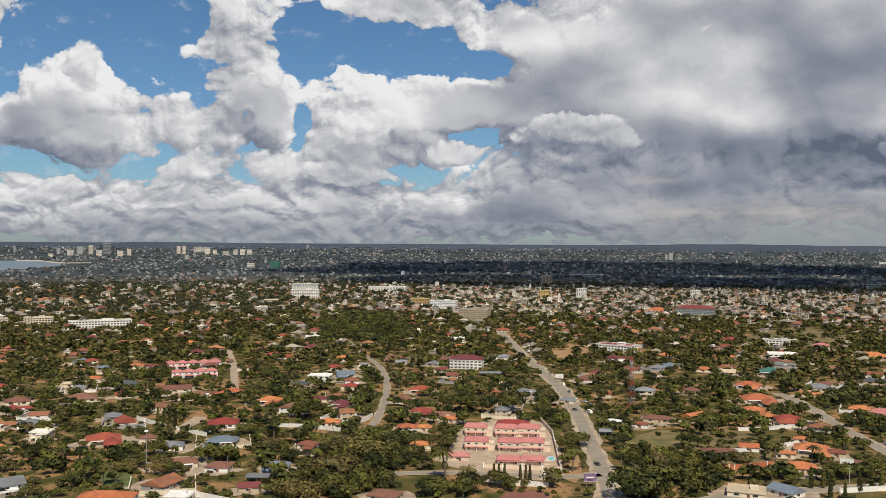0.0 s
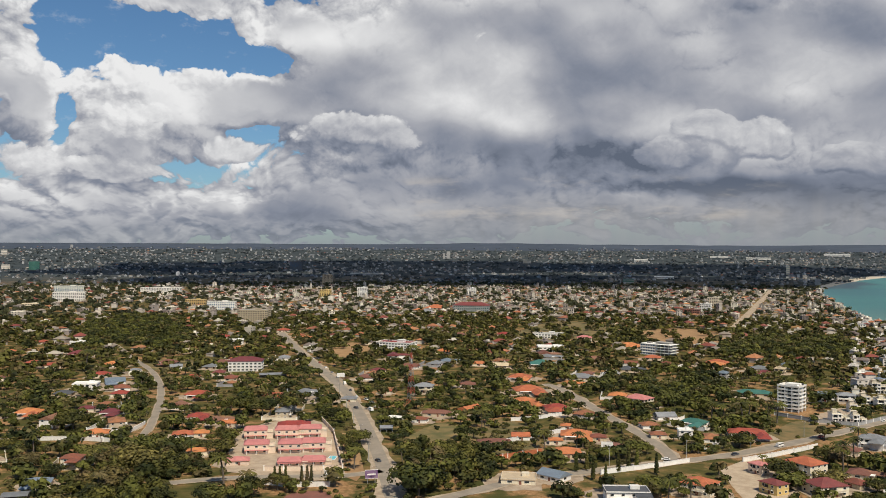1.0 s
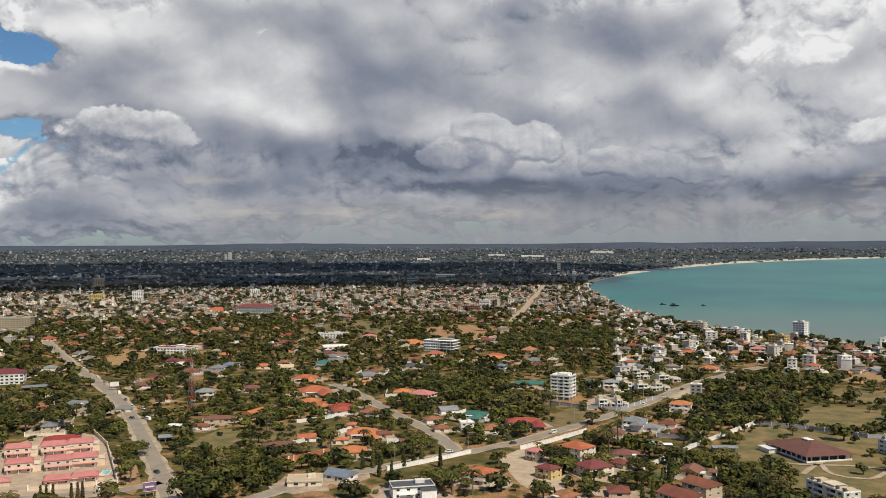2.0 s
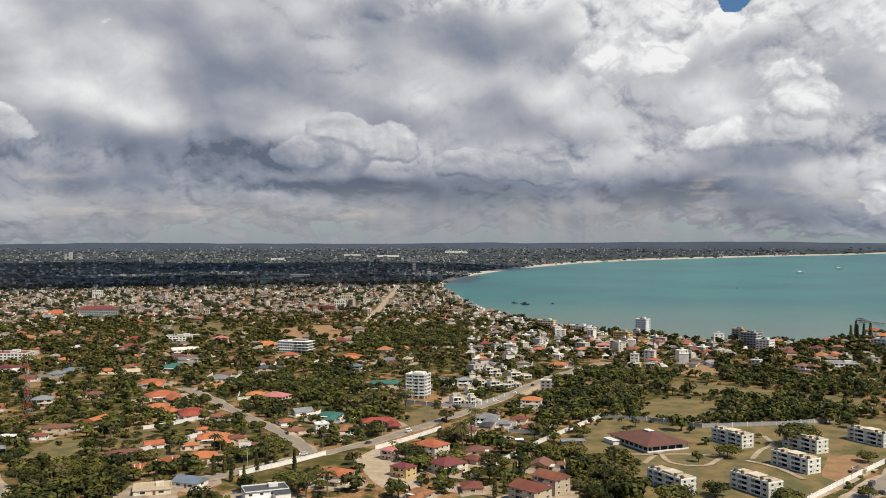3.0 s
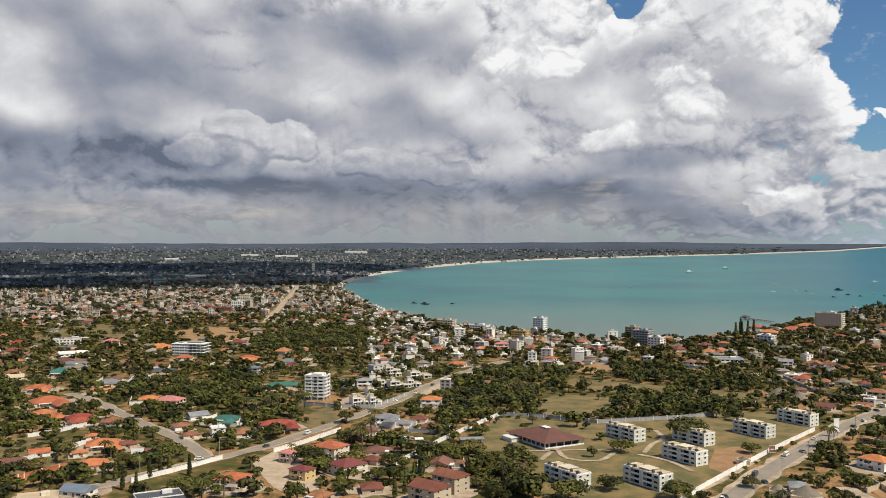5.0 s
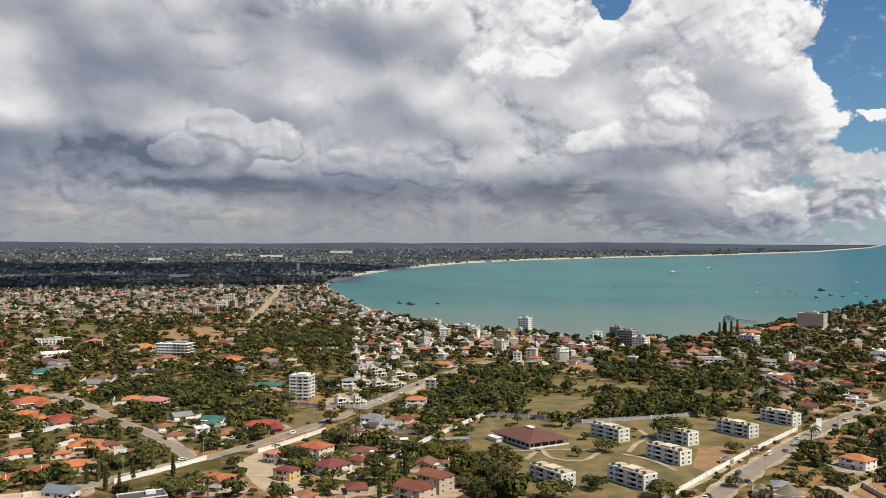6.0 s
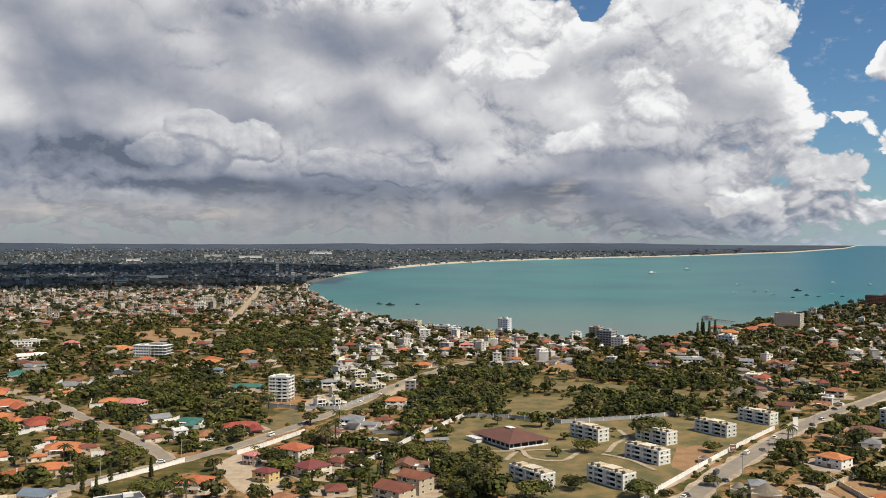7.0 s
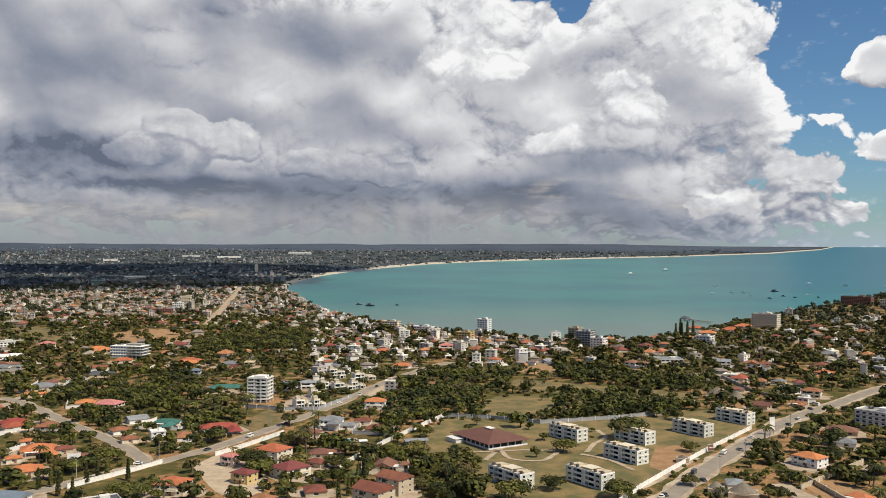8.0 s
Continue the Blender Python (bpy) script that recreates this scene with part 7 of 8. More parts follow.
WOODS.append([(548.0, 798.9), (657.1, 876.7), (730.3, 829.1), (663.6, 725.3), (561.5, 702.9), (502.2, 722.4)])
WOODS.append([(522.4, 545.8), (475.0, 408.5), (494.4, 404.6), (549.1, 422.3), (598.5, 460.4), (593.8, 492.2), (536.5, 472.9)])


def meadows(x, y):
    """The fields and woods behind the compound, where no house stands."""
    return 50 < heading(x, y) < 67 and 380 < math.hypot(x, y) < 735


def kept_open(x, y):
    return any(inside(x, y, z) for z in OPEN_ZONES)


rng = random.Random(11)
PICKS = ["orange"] * 2 + ["red"] * 2 + ["rust"] * 7 + ["brown"] * 6 + ["maroon"] * 2 + ["grey"] * 4 + ["cream", "white", "dark", "green", "blue"]
WALL_PICKS = ["cream"] * 4 + ["white"] * 4 + ["beige"] * 3 + ["grey"]


def fill_houses(limit):
    made, tries = 0, 0
    while made < limit and tries < 6000:
        tries += 1
        a, r = rng.uniform(-24, 78), math.sqrt(rng.uniform(375 ** 2, 860 ** 2))
        x, y = r * math.sin(radians(a)), r * math.cos(radians(a))
        length = rng.uniform(8, 14.5)
        if sea_depth(x, y) > -30 or kept_open(x, y) or meadows(x, y) or any(inside(x, y, z) for z in WOODS) or not free(x, y, length * 0.62):
            continue
        roof = rng.choice(PICKS)
        kind = "flat" if roof in ("white", "cream") else rng.choice(("hip", "hip", "hip", "gable"))
        house(x, y, -a + rng.choice((0, 90)) + rng.gauss(-12, 14), length, length * rng.uniform(0.65, 0.9), roof,
              2 if rng.random() < 0.22 else 1, rng.choice(WALL_PICKS), kind, rng.choice((0, 0, 0.45, -0.4)))
        if rng.random() < 0.42:
            m = pose(x, y, 0, 0, 0, -a + rng.gauss(-12, 10))
            u, w = length * 0.95, length * 0.85
            corners = [m @ Vector(p) for p in ((-u, w, 0), (-u, -w, 0), (u, -w, 0), (u, w, 0))]
            if all(free(p.x, p.y, 0.5) for p in corners):
                boundary_wall([(round(p.x, 1), round(p.y, 1)) for p in corners], *rng.choice((("white garden wall round a house plot", WHITE), ("cream garden wall round a house plot", CREAM), ("grey block wall round a house plot", GREY_WALL))), 1.9, 60.0)
        made += 1


fill_houses(105)


tagged(new("yard_ground", YARDS.mesh("yard_ground", PALE_SOIL)), "pale swept dirt yards round the houses", "yard", kind="structure")


def small_buildings(name, count, a0, a1, r0, r1, label, dense=lambda a, r: 1.0, size=(7, 15), tall=0.1, mix=(0.4, 0.3, 0.3), seed=3, gap=0.55, high=(2, 5), walls=None):
    """Many plain houses too far off to count: walls, and a hipped or flat roof, as one mesh."""
    g = random.Random(seed)
    s = Shape()
    made = tries = 0
    while made < count and tries < count * 14:
        tries += 1
        a, r = g.uniform(a0, a1), math.sqrt(g.uniform(r0 ** 2, r1 ** 2))
        if g.random() > dense(a, r):
            continue
        x, y = r * math.sin(radians(a)), r * math.cos(radians(a))
        if sea_depth(x, y) > -18 or kept_open(x, y) or meadows(x, y) or any(inside(x, y, z) for z in WOODS):
            continue
        length = g.uniform(*size)
        if r < 2300 and not free(x, y, length * gap):
            continue
        width, deg, z = length * g.uniform(0.55, 0.9), -a + g.gauss(-15, 20) + g.choice((0, 90)), ground_z(x, y)
        pick = g.random()
        if pick < mix[0]:
            storeys = g.randint(*high) if g.random() < tall else g.choice((1, 1, 2))
            h = storeys * 2.8 * STOREY_SQUASH
            s.box(x, y, z - 0.5, length, width, h + 0.5, deg, 0)
            s.box(x, y, z + h, length + 0.4, width + 0.4, 0.5, deg, 0 if g.random() < 0.6 else 1)
            s.box(x, y, z + h + 0.5, length * 0.3, width * 0.35, 1.8, deg, 0)
            if r < 2400:
                c, q = math.cos(radians(deg)), math.sin(radians(deg))
                for k in range(storeys):
                    for side in (-1, 1):
                        n = max(2, int(length / 4))
                        for i in range(n):
                            u = (i + 0.5) / n * length - length / 2
                            w = side * (width / 2 + 0.05)
                            e = (c * 0.85, q * 0.85)
                            px, py, pz = x + c * u - q * w, y + q * u + c * w, z + (k * 2.8 + 0.7) * STOREY_SQUASH
                            s.add([(px - e[0], py - e[1], pz), (px + e[0], py + e[1], pz), (px + e[0], py + e[1], pz + 1.0), (px - e[0], py - e[1], pz + 1.0)], [(0, 1, 2, 3)], 3)
        else:
            h = 2.2 if g.random() < 0.8 else 4.3
            s.box(x, y, z - 0.5, length, width, h + 0.5, deg, 0)
            s.hip(x, y, z + h, length + 1.2, width + 1.2, width * 0.28, deg, slot=1 if pick < mix[0] + mix[1] else 2)
        if r < 2300:
            take(x, y, length * 0.5)
        made += 1
    tagged(new(name, s.mesh(name, walls or TOWN_LIGHT, TOWN_ROOF, TOWN_RED, PANE)), label, "houses", kind="stuff")


def leafy(a, r):
    """How thickly houses stand by heading: the packed quarter inland, gardens elsewhere."""
    if 2 < a < 47 and r > 1280:
        return 1.0
    if a > 44 and r > 560:
        return 0.30
    return 0.33


small_buildings("houses_in_gardens", 520, -26, 80, 860, 1300, "scattered bungalows with red and brown roofs among garden trees", leafy, (7, 14), 0.05, (0.22, 0.34, 0.44), 5)
small_buildings("houses_by_the_shore", 330, 42, 80, 620, 1500, "white and tan houses crowded above the shore", lambda a, r: (1.0 if r > 740 else 0.35) * (1.0 if a < 57 else 0.22), (6, 12), 0.30, (0.72, 0.16, 0.12), 6, 0.42, (2, 4), TOWN_WHITE)
small_buildings("packed_town_houses", 2900, 0, 46, 1280, 2250, "packed low town houses in white tan and rust", leafy, (4.5, 11), 0.07, (0.46, 0.34, 0.20), 7, 0.40, (3, 5))
small_buildings("houses_under_trees", 520, -27, 2, 1300, 2300, "pale houses and flats scattered under dense trees", lambda a, r: 1.0, (7, 17), 0.15, (0.60, 0.20, 0.20), 8, 0.5, (2, 4))
small_buildings("far_town_houses", 5200, -27, 62, 2250, 4600, "far town as specks greyed for haze between the trees", lambda a, r: 0.35 + 0.65 * max(0, noise.noise((a * 0.14, r * 0.0028, 2)) * 2.2), (5, 10), 0.04, (0.60, 0.36, 0.04), 9, 0.5, (2, 5), TOWN_FAR)


# ---- trees ----
def cube_ball(n=2):
    pts, faces = [], []
    for axis in range(3):
        for s in (-1, 1):
            k = len(pts)
            for i in range(n + 1):
                for j in range(n + 1):
                    p = [0.0, 0.0, 0.0]
                    p[axis], p[(axis + 1) % 3], p[(axis + 2) % 3] = s, (2 * i / n - 1) * s, 2 * j / n - 1
                    pts.append(Vector(p).normalized()[:])
            faces += [(k + i * (n + 1) + j, k + (i + 1) * (n + 1) + j, k + (i + 1) * (n + 1) + j + 1, k + i * (n + 1) + j + 1) for i in range(n) for j in range(n)]
    return np.array(pts), np.array(faces)


BALL = cube_ball(1)


def crown(seed, radius, height, base, lobes, clumps, leaf, jitter=0.45, column=False):
    """Points and faces of a leaf crown: leaf clumps set over a heap of uneven lobes, with a darker heart."""
    g = np.random.default_rng(seed)
    verts, faces, count = [], [], 0
    balls = []
    for i in range(lobes):
        if column:
            c = np.array([0, 0, base + height * (i + 0.5) / lobes])
            q = radius * (1.15 - 0.85 * i / lobes)
            balls.append((c, np.array([q, q, height / lobes * 0.8])))
            continue
        a, d = g.uniform(0, 2 * np.pi), radius * 0.58 * np.sqrt(g.uniform(0.05, 1))
        c = np.array([d * np.cos(a), d * np.sin(a), base + height * g.uniform(0.30, 0.68) * (1.15 - 0.45 * d / radius)])
        q = radius * g.uniform(0.34, 0.58)
        balls.append((c, np.array([q, q, min(q * 0.85, height * 0.42)])))
    for c, q in balls if column else balls[:3]:
        bv = BALL[0] * q * 0.78 * (1 + 0.22 * g.standard_normal((len(BALL[0]), 1)).clip(-1, 1)) + c
        verts.append(bv)
        faces.append(BALL[1] + count)
        count += len(bv)
    n = clumps // lobes
    for c, q in balls:
        d = g.standard_normal((n, 3))
        d[:, 2] = np.abs(d[:, 2]) * 1.1 - 0.35
        d /= np.linalg.norm(d, axis=1, keepdims=True)
        p = c + d * q * g.uniform(0.80, 1.12, (n, 1))
        normal = d + jitter * g.standard_normal((n, 3)) * 0.6
        normal /= np.linalg.norm(normal, axis=1, keepdims=True)
        u = np.cross(normal, g.standard_normal((n, 3)))
        u /= np.linalg.norm(u, axis=1, keepdims=True)
        w = np.cross(normal, u)
        s = leaf * g.uniform(0.55, 1.35, (n, 1))
        k = g.uniform(0.55, 1.0, (n, 1))
        quad = np.stack([p - u * s * k, p - w * s * 0.8, p + u * s, p + w * s * k], 1).reshape(-1, 3)
        verts.append(quad)
        faces.append(np.arange(4 * n).reshape(-1, 4) + count)
        count += 4 * n
    return np.concatenate(verts), np.concatenate(faces)


def trunk(seed, height, r, limbs):
    g = random.Random(seed)
    s = Shape().rod((0, 0, -0.3), (0.1, 0.05, height * 0.55), r, r * 0.7, 7).rod((0.1, 0.05, height * 0.55), (0.0, 0.2, height), r * 0.7, r * 0.35, 6)
    for i in range(limbs):
        a = 2 * math.pi * (i + g.random() * 0.6) / limbs
        z = height * g.uniform(0.45, 0.75)
        s.rod((0.05, 0.03, z), (math.cos(a) * height * 0.45, math.sin(a) * height * 0.45, z + height * 0.4), r * 0.4, r * 0.15, 5)
    return s


def tree_kind(name, seed, radius, height, base, lobes, clumps, leaf, material, label, limbs=5, column=False, r=0.3):
    """One tree with trunk and crown, to be copied."""
    ob = thing(name, 0, -60, 0, label, "tree", "trees", 0.0)
    part("trunk", trunk(seed, base + height * 0.5, r, limbs), BARK, ob)
    part("crown", quads("crown", *crown(seed, radius, height, base, lobes, clumps, leaf, column=column), [material]), material, ob)
    return ob


def palm_kind(seed):
    ob = thing("palm_tree", 0, -60, 0, "tall coconut palm with drooping fronds", "tree", "trees", 0.0)
    g = random.Random(seed)
    s, p = Shape(), Vector((0, 0, -0.3))
    for i in range(5):
        q = p + Vector((0.18 * i * 0.4, 0.1 * i * 0.3, 1.75))
        s.rod(p, q, 0.24 - 0.02 * i, 0.22 - 0.02 * i, 6)
        p = q
    part("trunk", s, BARK, ob)
    f = Shape()
    for i in range(20):
        a, lift = 2 * math.pi * i / 20 + g.uniform(-0.15, 0.15), g.uniform(-0.15, 0.85)
        prev, width = p.copy(), 0.34
        for k in range(4):
            d = Vector((math.cos(a), math.sin(a), lift - 0.52 * k)).normalized()
            q = prev + d * 0.78
            side = Vector((-math.sin(a), math.cos(a), 0)) * width
            droop = Vector((0, 0, -0.28))
            w2 = side * (0.85 if k < 3 else 0.1)
            f.add([prev, q, q + w2 + droop, prev + side + droop], [(0, 1, 2, 3)]).add([prev, prev - side + droop, q - w2 + droop, q], [(0, 1, 2, 3)])
            prev, width = q, width * 0.85
    part("fronds", f, LEAF, ob)
    return ob


KINDS = [tree_kind("broadleaf_tree", 1, 5.0, 6.5, 1.6, 9, 1000, 0.46, LEAF, "broad dark green garden tree with a dense crown"),
         tree_kind("broadleaf_tree", 2, 6.2, 7.0, 1.8, 13, 1250, 0.48, LEAF, "wide spreading dark green shade tree"),
         tree_kind("broadleaf_tree", 3, 4.0, 6.0, 1.4, 8, 900, 0.42, LEAF, "rounded green mango tree in a garden"),
         tree_kind("broadleaf_tree", 4, 5.4, 8.5, 2.0, 12, 1200, 0.47, LEAF, "tall dark green tree with an uneven crown"),
         tree_kind("broadleaf_tree", 5, 3.2, 4.6, 1.0, 7, 640, 0.38, LEAF, "small bushy green garden tree"),
         tree_kind("broadleaf_tree", 6, 6.8, 6.4, 1.6, 14, 1500, 0.46, LEAF_DRY, "large olive brown dry tree"),
         palm_kind(7),
         tree_kind("cypress_tree", 8, 1.0, 8.5, 0.6, 7, 420, 0.40, LEAF, "slim dark green columnar tree", 0, True, 0.15)]
BIG_DRY, PALM, CYPRESS = KINDS[5], KINDS[6], KINDS[7]
USED = set()


def plant(kind, x, y, scale=1.0, turn=None):
    m = pose(x, y, ground_z(x, y), 0, 0, rng.uniform(0, 360) if turn is None else turn) @ Matrix.Diagonal((scale, scale, scale * (1.0 if kind is CYPRESS else CROWN_SQUASH), 1))
    if kind.name not in USED:
        USED.add(kind.name)
        kind.matrix_basis = m
        take(x, y, 2.0 * scale)
        return kind
    take(x, y, 2.0 * scale)
    return copy_thing(kind, m)


plant(BIG_DRY, -33.1, 367.0, 1.45)
plant(BIG_DRY, -7.0, 438.8, 1.32)
plant(BIG_DRY, -149.8, 316.5, 0.88)
plant(BIG_DRY, -21.7, 412.0, 1.03)
plant(KINDS[1], 37.1, 380.1, 1.19)
plant(KINDS[1], 30.4, 460.5, 1.12)
plant(KINDS[1], 101.5, 464.7, 1.03)
plant(KINDS[1], 20.4, 376.7, 1.02)
plant(KINDS[1], 104.5, 361.9, 1.83)
plant(KINDS[1], -44.4, 545.6, 1.48)
plant(KINDS[3], 91.6, 451.7, 1.01)
plant(KINDS[3], 61.7, 555.8, 1.70)
plant(KINDS[3], 77.0, 555.5, 2.05)
plant(KINDS[3], 49.0, 565.6, 1.73)
plant(KINDS[3], 101.1, 536.1, 1.00)
plant(KINDS[3], -56.5, 452.5, 1.25)
plant(KINDS[1], 391.1, 246.6, 0.95)
plant(KINDS[1], 303.0, 216.0, 1.20)
plant(KINDS[1], 293.5, 311.1, 0.69)
plant(KINDS[1], 323.3, 314.7, 0.88)
plant(KINDS[1], 372.7, 169.8, 0.66)
plant(KINDS[1], 434.3, 198.0, 0.72)
plant(KINDS[1], 442.6, 237.7, 1.63)
plant(KINDS[1], 335.8, 185.3, 1.03)
plant(KINDS[1], 328.2, 211.8, 0.84)
plant(KINDS[1], 306.7, 257.1, 0.86)
plant(KINDS[1], 317.2, 252.8, 0.83)
plant(KINDS[1], 319.9, 275.0, 0.82)
plant(KINDS[2], 416.8, 322.2, 0.87)
plant(KINDS[2], 400.7, 315.6, 0.93)
plant(KINDS[2], 271.4, 296.0, 1.33)
plant(KINDS[2], 344.1, 402.7, 1.75)
plant(KINDS[2], 521.7, 132.9, 2.22)
plant(KINDS[2], 473.8, 103.2, 2.40)
plant(KINDS[2], 500.8, 148.5, 2.15)
plant(CYPRESS, 184.9, 378.8, 1.02)
plant(CYPRESS, 190.5, 379.1, 1.03)
plant(CYPRESS, 186.0, 363.8, 0.99)
plant(CYPRESS, 203.3, 372.8, 1.03)
plant(CYPRESS, 210.8, 376.7, 1.05)
plant(CYPRESS, 216.6, 378.8, 1.06)
plant(CYPRESS, 218.0, 363.8, 1.03)
plant(CYPRESS, 187.0, 353.9, 0.97)
plant(CYPRESS, 256.3, 269.5, 1.00)
plant(CYPRESS, 264.4, 271.7, 1.02)
plant(CYPRESS, 276.5, 278.7, 1.06)
plant(CYPRESS, 284.3, 282.3, 1.08)
plant(CYPRESS, 939.6, 446.6, 1.96)
plant(CYPRESS, 948.9, 444.1, 1.98)
plant(CYPRESS, 964.2, 444.3, 2.00)
plant(CYPRESS, 979.8, 444.5, 2.03)
plant(CYPRESS, 983.5, 461.9, 2.05)
plant(CYPRESS, 49.1, 395.5, 0.86)
plant(CYPRESS, 51.3, 395.4, 0.86)
plant(CYPRESS, 53.8, 395.3, 0.86)
plant(CYPRESS, 60.4, 393.0, 0.86)
plant(CYPRESS, 62.8, 392.8, 0.86)
plant(CYPRESS, 64.6, 392.7, 0.86)
plant(CYPRESS, -123.9, 521.3, 1.16)
plant(CYPRESS, -119.9, 518.4, 1.15)
plant(CYPRESS, -115.7, 513.8, 1.14)
plant(CYPRESS, -127.8, 524.2, 1.16)
plant(PALM, 345.7, 452.4, 1.48)
plant(PALM, 349.5, 448.8, 1.37)
plant(PALM, 305.6, 345.1, 1.29)
plant(PALM, 327.5, 362.7, 1.17)
plant(PALM, 205.4, 316.5, 1.13)
plant(PALM, 198.3, 321.6, 1.14)
plant(PALM, 473.0, 174.5, 1.21)
plant(PALM, 329.6, 454.3, 1.35)
plant(PALM, 338.0, 459.7, 1.26)
plant(PALM, 316.5, 466.0, 1.24)
plant(PALM, 319.6, 458.3, 1.23)
plant(PALM, 344.2, 378.7, 1.23)
plant(PALM, 27.9, 401.3, 1.37)
plant(PALM, 216.1, 776.4, 1.61)
plant(PALM, 16.2, 454.0, 1.09)
plant(PALM, -55.7, 812.7, 1.63)


def woody(x, y):
    if any(inside(x, y, z) for z in WOODS):
        return 2
    return 0 if kept_open(x, y) else 1


def scatter(count, a0, a1, r0, r1, keep, gap, seed, size=(0.75, 1.35), open_keep=0.03):
    """Seeded places (x, y, scale) for trees, off what is taken."""
    g = random.Random(seed)
    out, tries = [], 0
    while len(out) < count and tries < count * 12:
        tries += 1
        a, r = g.uniform(a0, a1), math.sqrt(g.uniform(r0 ** 2, r1 ** 2))
        x, y = r * math.sin(radians(a)), r * math.cos(radians(a))
        w = woody(x, y)
        if sea_depth(x, y) > -12 or g.random() > (keep(a, r) if w == 1 else (1.0 if w == 2 else open_keep if r < 780 else 0.22)):
            continue
        k = g.uniform(*size)
        if not free(x, y, gap * k * (0.6 if w == 2 else 1.0)):
            continue
        take(x, y, gap * k * (0.45 if w == 2 else 0.75))
        out.append((x, y, k))
    return out


def thicket(name, places, kinds, label, material, trunks=True, seed=1):
    """Trees too many to count, as one mesh."""
    g = np.random.default_rng(seed)
    verts, faces, slots, count = [], [], [], 0
    for x, y, k in places:
        v, f = kinds[g.integers(len(kinds))]
        a, wide = g.uniform(0, 2 * np.pi), k * g.uniform(0.85, 1.2)
        c, s = np.cos(a), np.sin(a)
        p = np.stack([(v[:, 0] * c - v[:, 1] * s) * wide + x, (v[:, 0] * s + v[:, 1] * c) * wide + y, v[:, 2] * k * CROWN_SQUASH + ground_z(x, y)], 1)
        verts.append(p)
        faces.append(f + count)
        count += len(p)
        if trunks:
            q, h = 0.22 * k, 3.2 * k
            z = ground_z(x, y)
            t = np.array([(x + i * q, y + j * q, z + e) for e in (-0.3, h) for i, j in ((-1, -1), (1, -1), (1, 1), (-1, 1))])
            verts.append(t)
            faces.append(np.array([(0, 1, 5, 4), (1, 2, 6, 5), (2, 3, 7, 6), (3, 0, 4, 7)]) + count)
            count += 8
            slots += [0] * len(f) + [1] * 4
        else:
            slots += [0] * len(f)
    tagged(new(name, quads(name, np.concatenate(verts), np.concatenate(faces), [material, BARK], slots)), label, "trees", kind="stuff")


# single trees nearest to the camera
wood_places = []
for zone in WOODS:
    g = random.Random(len(zone) + int(zone[0][0]))
    xs, ys = [p[0] for p in zone], [p[1] for p in zone]
    for _ in range(int((max(xs) - min(xs)) * (max(ys) - min(ys)) / 25)):
        x, y = g.uniform(min(xs), max(xs)), g.uniform(min(ys), max(ys))
        k = g.uniform(0.60, 1.15)
        if inside(x, y, zone) and free(x, y, 1.6 * k):
            take(x, y, 1.5 * k)
            wood_places.append((x, y, k))
near_kinds = [KINDS[0], KINDS[1], KINDS[2], KINDS[2], KINDS[3], KINDS[4], KINDS[4], KINDS[0]]
for x, y, k in scatter(190, -24, 78, 372, 520, lambda a, r: 0.9, 2.9, 21, (0.55, 1.18)):
    pick = rng.random()
    plant(PALM if pick < 0.10 else BIG_DRY if pick < 0.14 else rng.choice(near_kinds), x, y, k * (0.75 if 0.10 <= pick < 0.14 else 1.0))

mid_kinds = [crown(40 + i, r, h, b, n, c, l) for i, (r, h, b, n, c, l) in enumerate(
    ((4.6, 6.0, 1.2, 6, 96, 0.92), (5.8, 6.6, 1.4, 7, 112, 1.0), (3.4, 5.2, 1.0, 5, 70, 0.80), (5.0, 7.8, 1.4, 7, 105, 0.96), (2.6, 3.8, 0.5, 4, 52, 0.70)))]
town_kinds = [crown(50 + i, r, h, 0.8, n, c, l) for i, (r, h, n, c, l) in enumerate(((4.6, 6.0, 3, 27, 1.5), (5.8, 6.6, 4, 32, 1.65), (3.6, 5.4, 3, 24, 1.35), (5.0, 7.6, 4, 32, 1.6)))]
far_kinds = [crown(60 + i, r, h, 0.2, n, c, l) for i, (r, h, n, c, l) in enumerate(((6.0, 7.0, 3, 15, 2.2), (7.5, 8.0, 3, 18, 2.5), (4.8, 6.0, 2, 12, 2.0)))]
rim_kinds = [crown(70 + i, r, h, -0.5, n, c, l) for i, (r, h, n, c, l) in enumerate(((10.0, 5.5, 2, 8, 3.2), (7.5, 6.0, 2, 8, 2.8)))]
fine_kinds = [crown(90 + i, r, h, b, n, c, l) for i, (r, h, b, n, c, l) in enumerate(((4.6, 6.0, 1.0, 7, 182, 0.80), (5.6, 6.6, 1.2, 8, 216, 0.86), (3.6, 5.0, 0.8, 6, 138, 0.74)))]
thicket("near_woods", [p for p in wood_places if math.hypot(p[0], p[1]) < 470], fine_kinds, "dense green woodland between the gardens", LEAF, True, 8)
bush_kinds = [crown(95 + i, r, h, -0.2, n, c, l) for i, (r, h, n, c, l) in enumerate(((1.9, 2.4, 3, 30, 0.65), (2.6, 2.8, 3, 36, 0.75)))]
thicket("garden_trees", [p for p in wood_places if math.hypot(p[0], p[1]) >= 470] + scatter(1950, -25, 79, 372, 760, lambda a, r: 0.9, 2.2, 22, (0.55, 1.3)), mid_kinds, "dense garden trees and bushes between houses", LEAF, True, 2)
thicket("garden_bushes", scatter(1700, -25, 79, 372, 700, lambda a, r: 0.9, 1.2, 27, (0.6, 1.3)), bush_kinds, "low green bushes and hedges in the gardens", LEAF, False, 9)
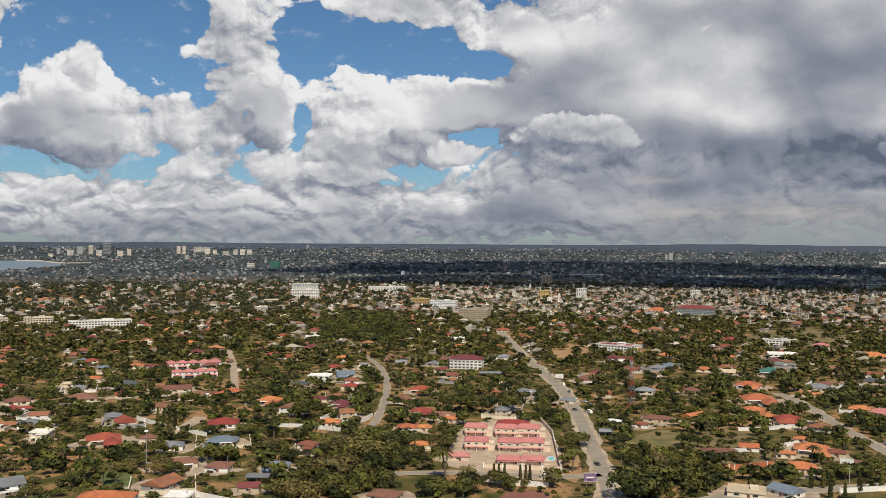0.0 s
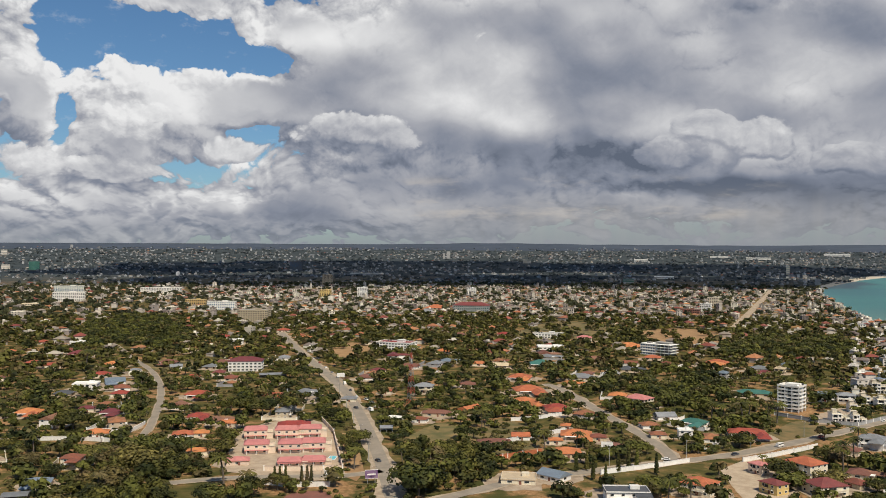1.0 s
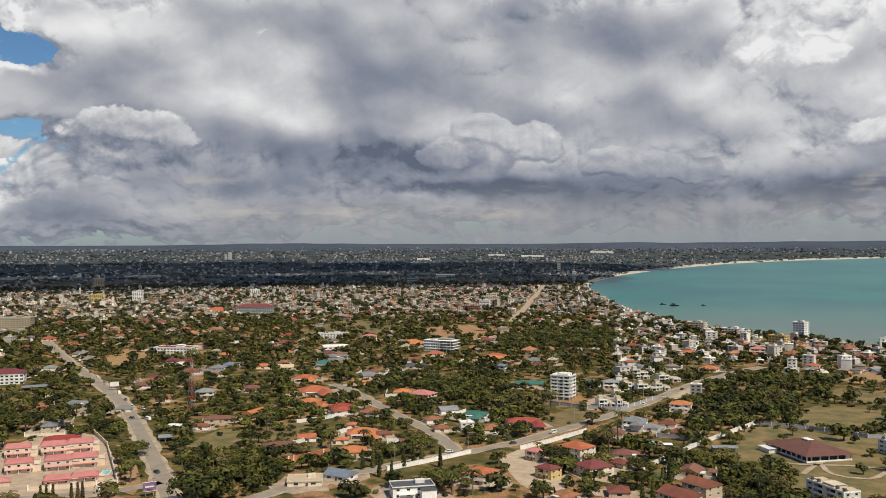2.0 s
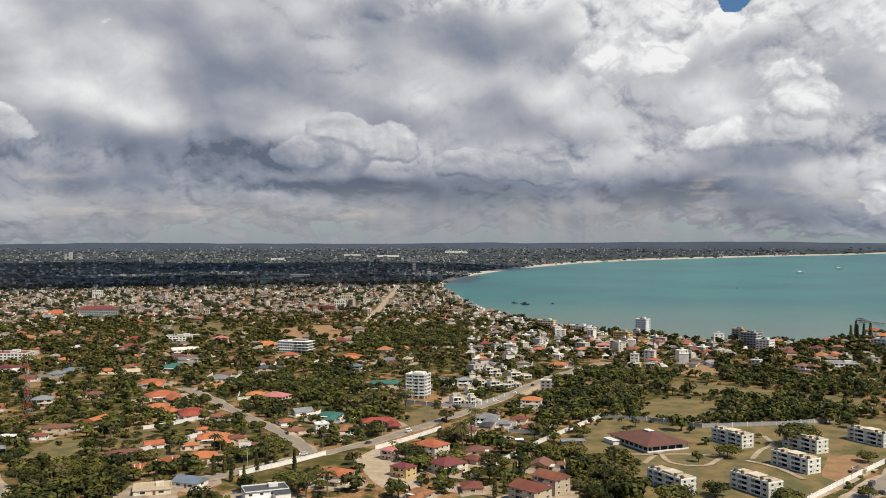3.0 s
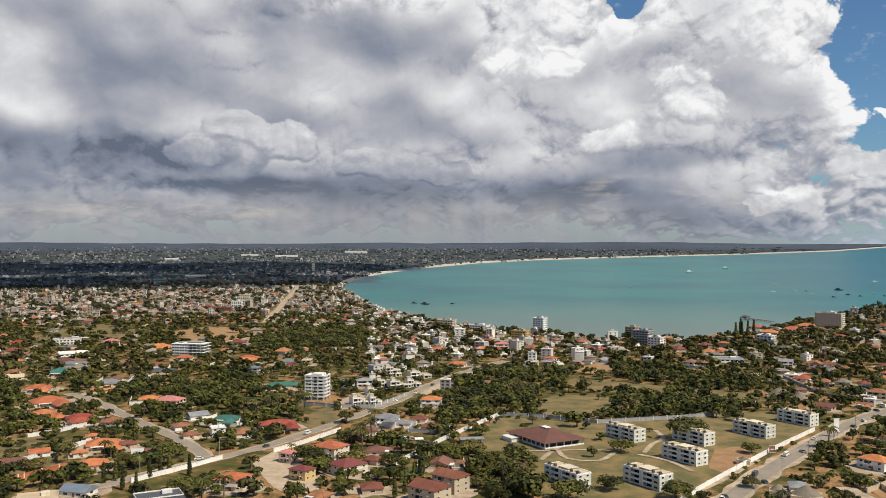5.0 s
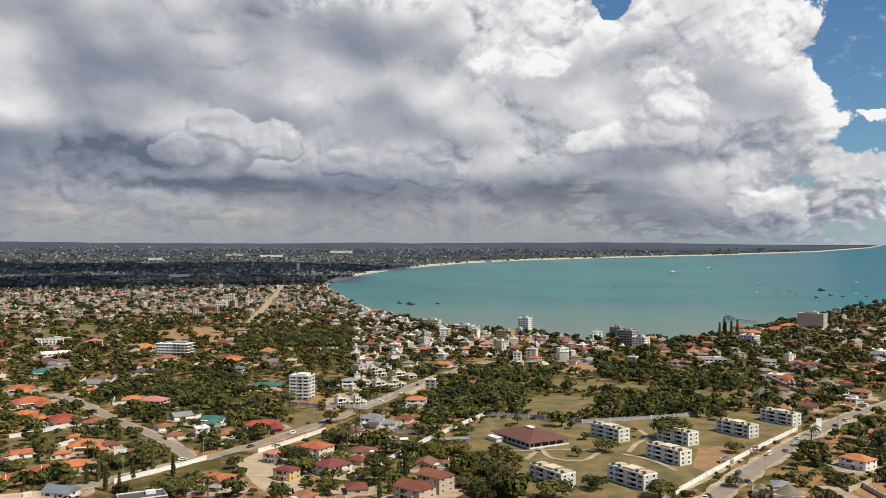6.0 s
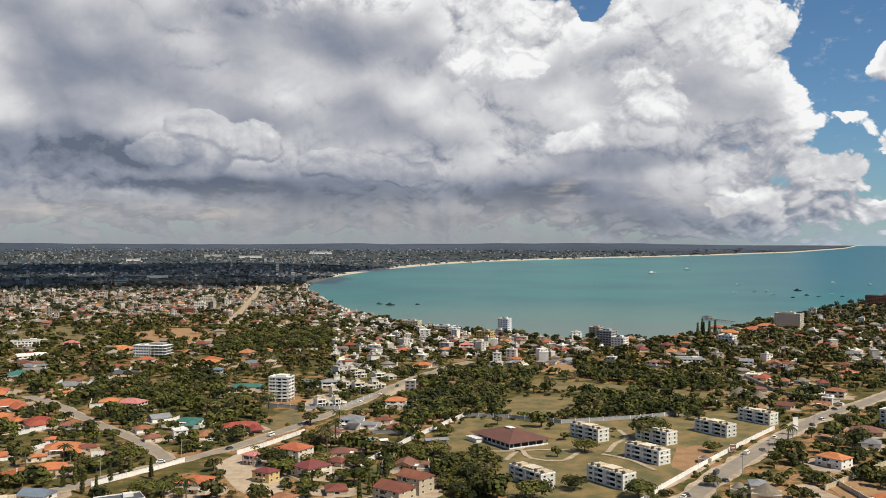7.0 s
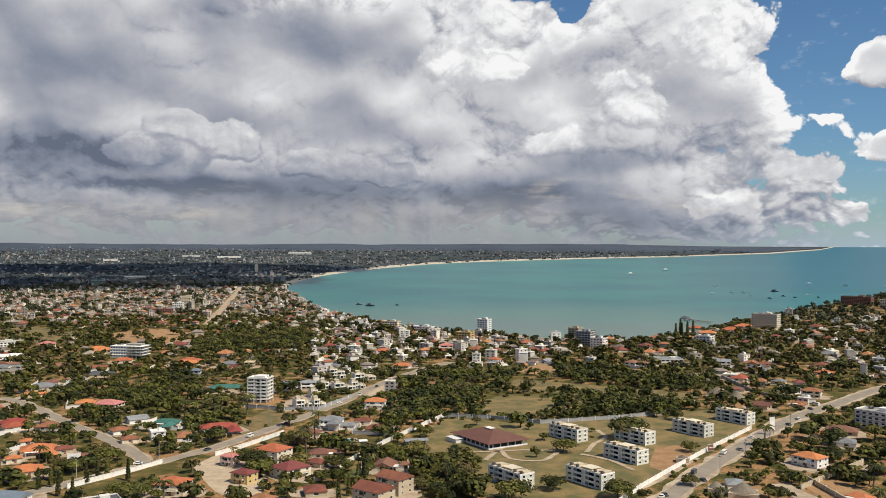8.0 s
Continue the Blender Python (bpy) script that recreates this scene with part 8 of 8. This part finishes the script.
thicket("town_trees", scatter(6000, -26, 80, 760, 1350, lambda a, r: 0.95, 2.1, 23, (0.65, 1.4)), town_kinds, "green trees standing between the houses", LEAF, False, 3)
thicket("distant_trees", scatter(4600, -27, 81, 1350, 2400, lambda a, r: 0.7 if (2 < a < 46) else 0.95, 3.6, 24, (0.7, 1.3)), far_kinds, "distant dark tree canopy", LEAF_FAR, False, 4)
thicket("far_woods", scatter(3900, -28, 69, 2300, 4600, lambda a, r: 0.9, 0.0, 25, (0.7, 1.5)), rim_kinds, "far tree cover of the plain, tinted blue grey for haze", LEAF_RIM, False, 5)


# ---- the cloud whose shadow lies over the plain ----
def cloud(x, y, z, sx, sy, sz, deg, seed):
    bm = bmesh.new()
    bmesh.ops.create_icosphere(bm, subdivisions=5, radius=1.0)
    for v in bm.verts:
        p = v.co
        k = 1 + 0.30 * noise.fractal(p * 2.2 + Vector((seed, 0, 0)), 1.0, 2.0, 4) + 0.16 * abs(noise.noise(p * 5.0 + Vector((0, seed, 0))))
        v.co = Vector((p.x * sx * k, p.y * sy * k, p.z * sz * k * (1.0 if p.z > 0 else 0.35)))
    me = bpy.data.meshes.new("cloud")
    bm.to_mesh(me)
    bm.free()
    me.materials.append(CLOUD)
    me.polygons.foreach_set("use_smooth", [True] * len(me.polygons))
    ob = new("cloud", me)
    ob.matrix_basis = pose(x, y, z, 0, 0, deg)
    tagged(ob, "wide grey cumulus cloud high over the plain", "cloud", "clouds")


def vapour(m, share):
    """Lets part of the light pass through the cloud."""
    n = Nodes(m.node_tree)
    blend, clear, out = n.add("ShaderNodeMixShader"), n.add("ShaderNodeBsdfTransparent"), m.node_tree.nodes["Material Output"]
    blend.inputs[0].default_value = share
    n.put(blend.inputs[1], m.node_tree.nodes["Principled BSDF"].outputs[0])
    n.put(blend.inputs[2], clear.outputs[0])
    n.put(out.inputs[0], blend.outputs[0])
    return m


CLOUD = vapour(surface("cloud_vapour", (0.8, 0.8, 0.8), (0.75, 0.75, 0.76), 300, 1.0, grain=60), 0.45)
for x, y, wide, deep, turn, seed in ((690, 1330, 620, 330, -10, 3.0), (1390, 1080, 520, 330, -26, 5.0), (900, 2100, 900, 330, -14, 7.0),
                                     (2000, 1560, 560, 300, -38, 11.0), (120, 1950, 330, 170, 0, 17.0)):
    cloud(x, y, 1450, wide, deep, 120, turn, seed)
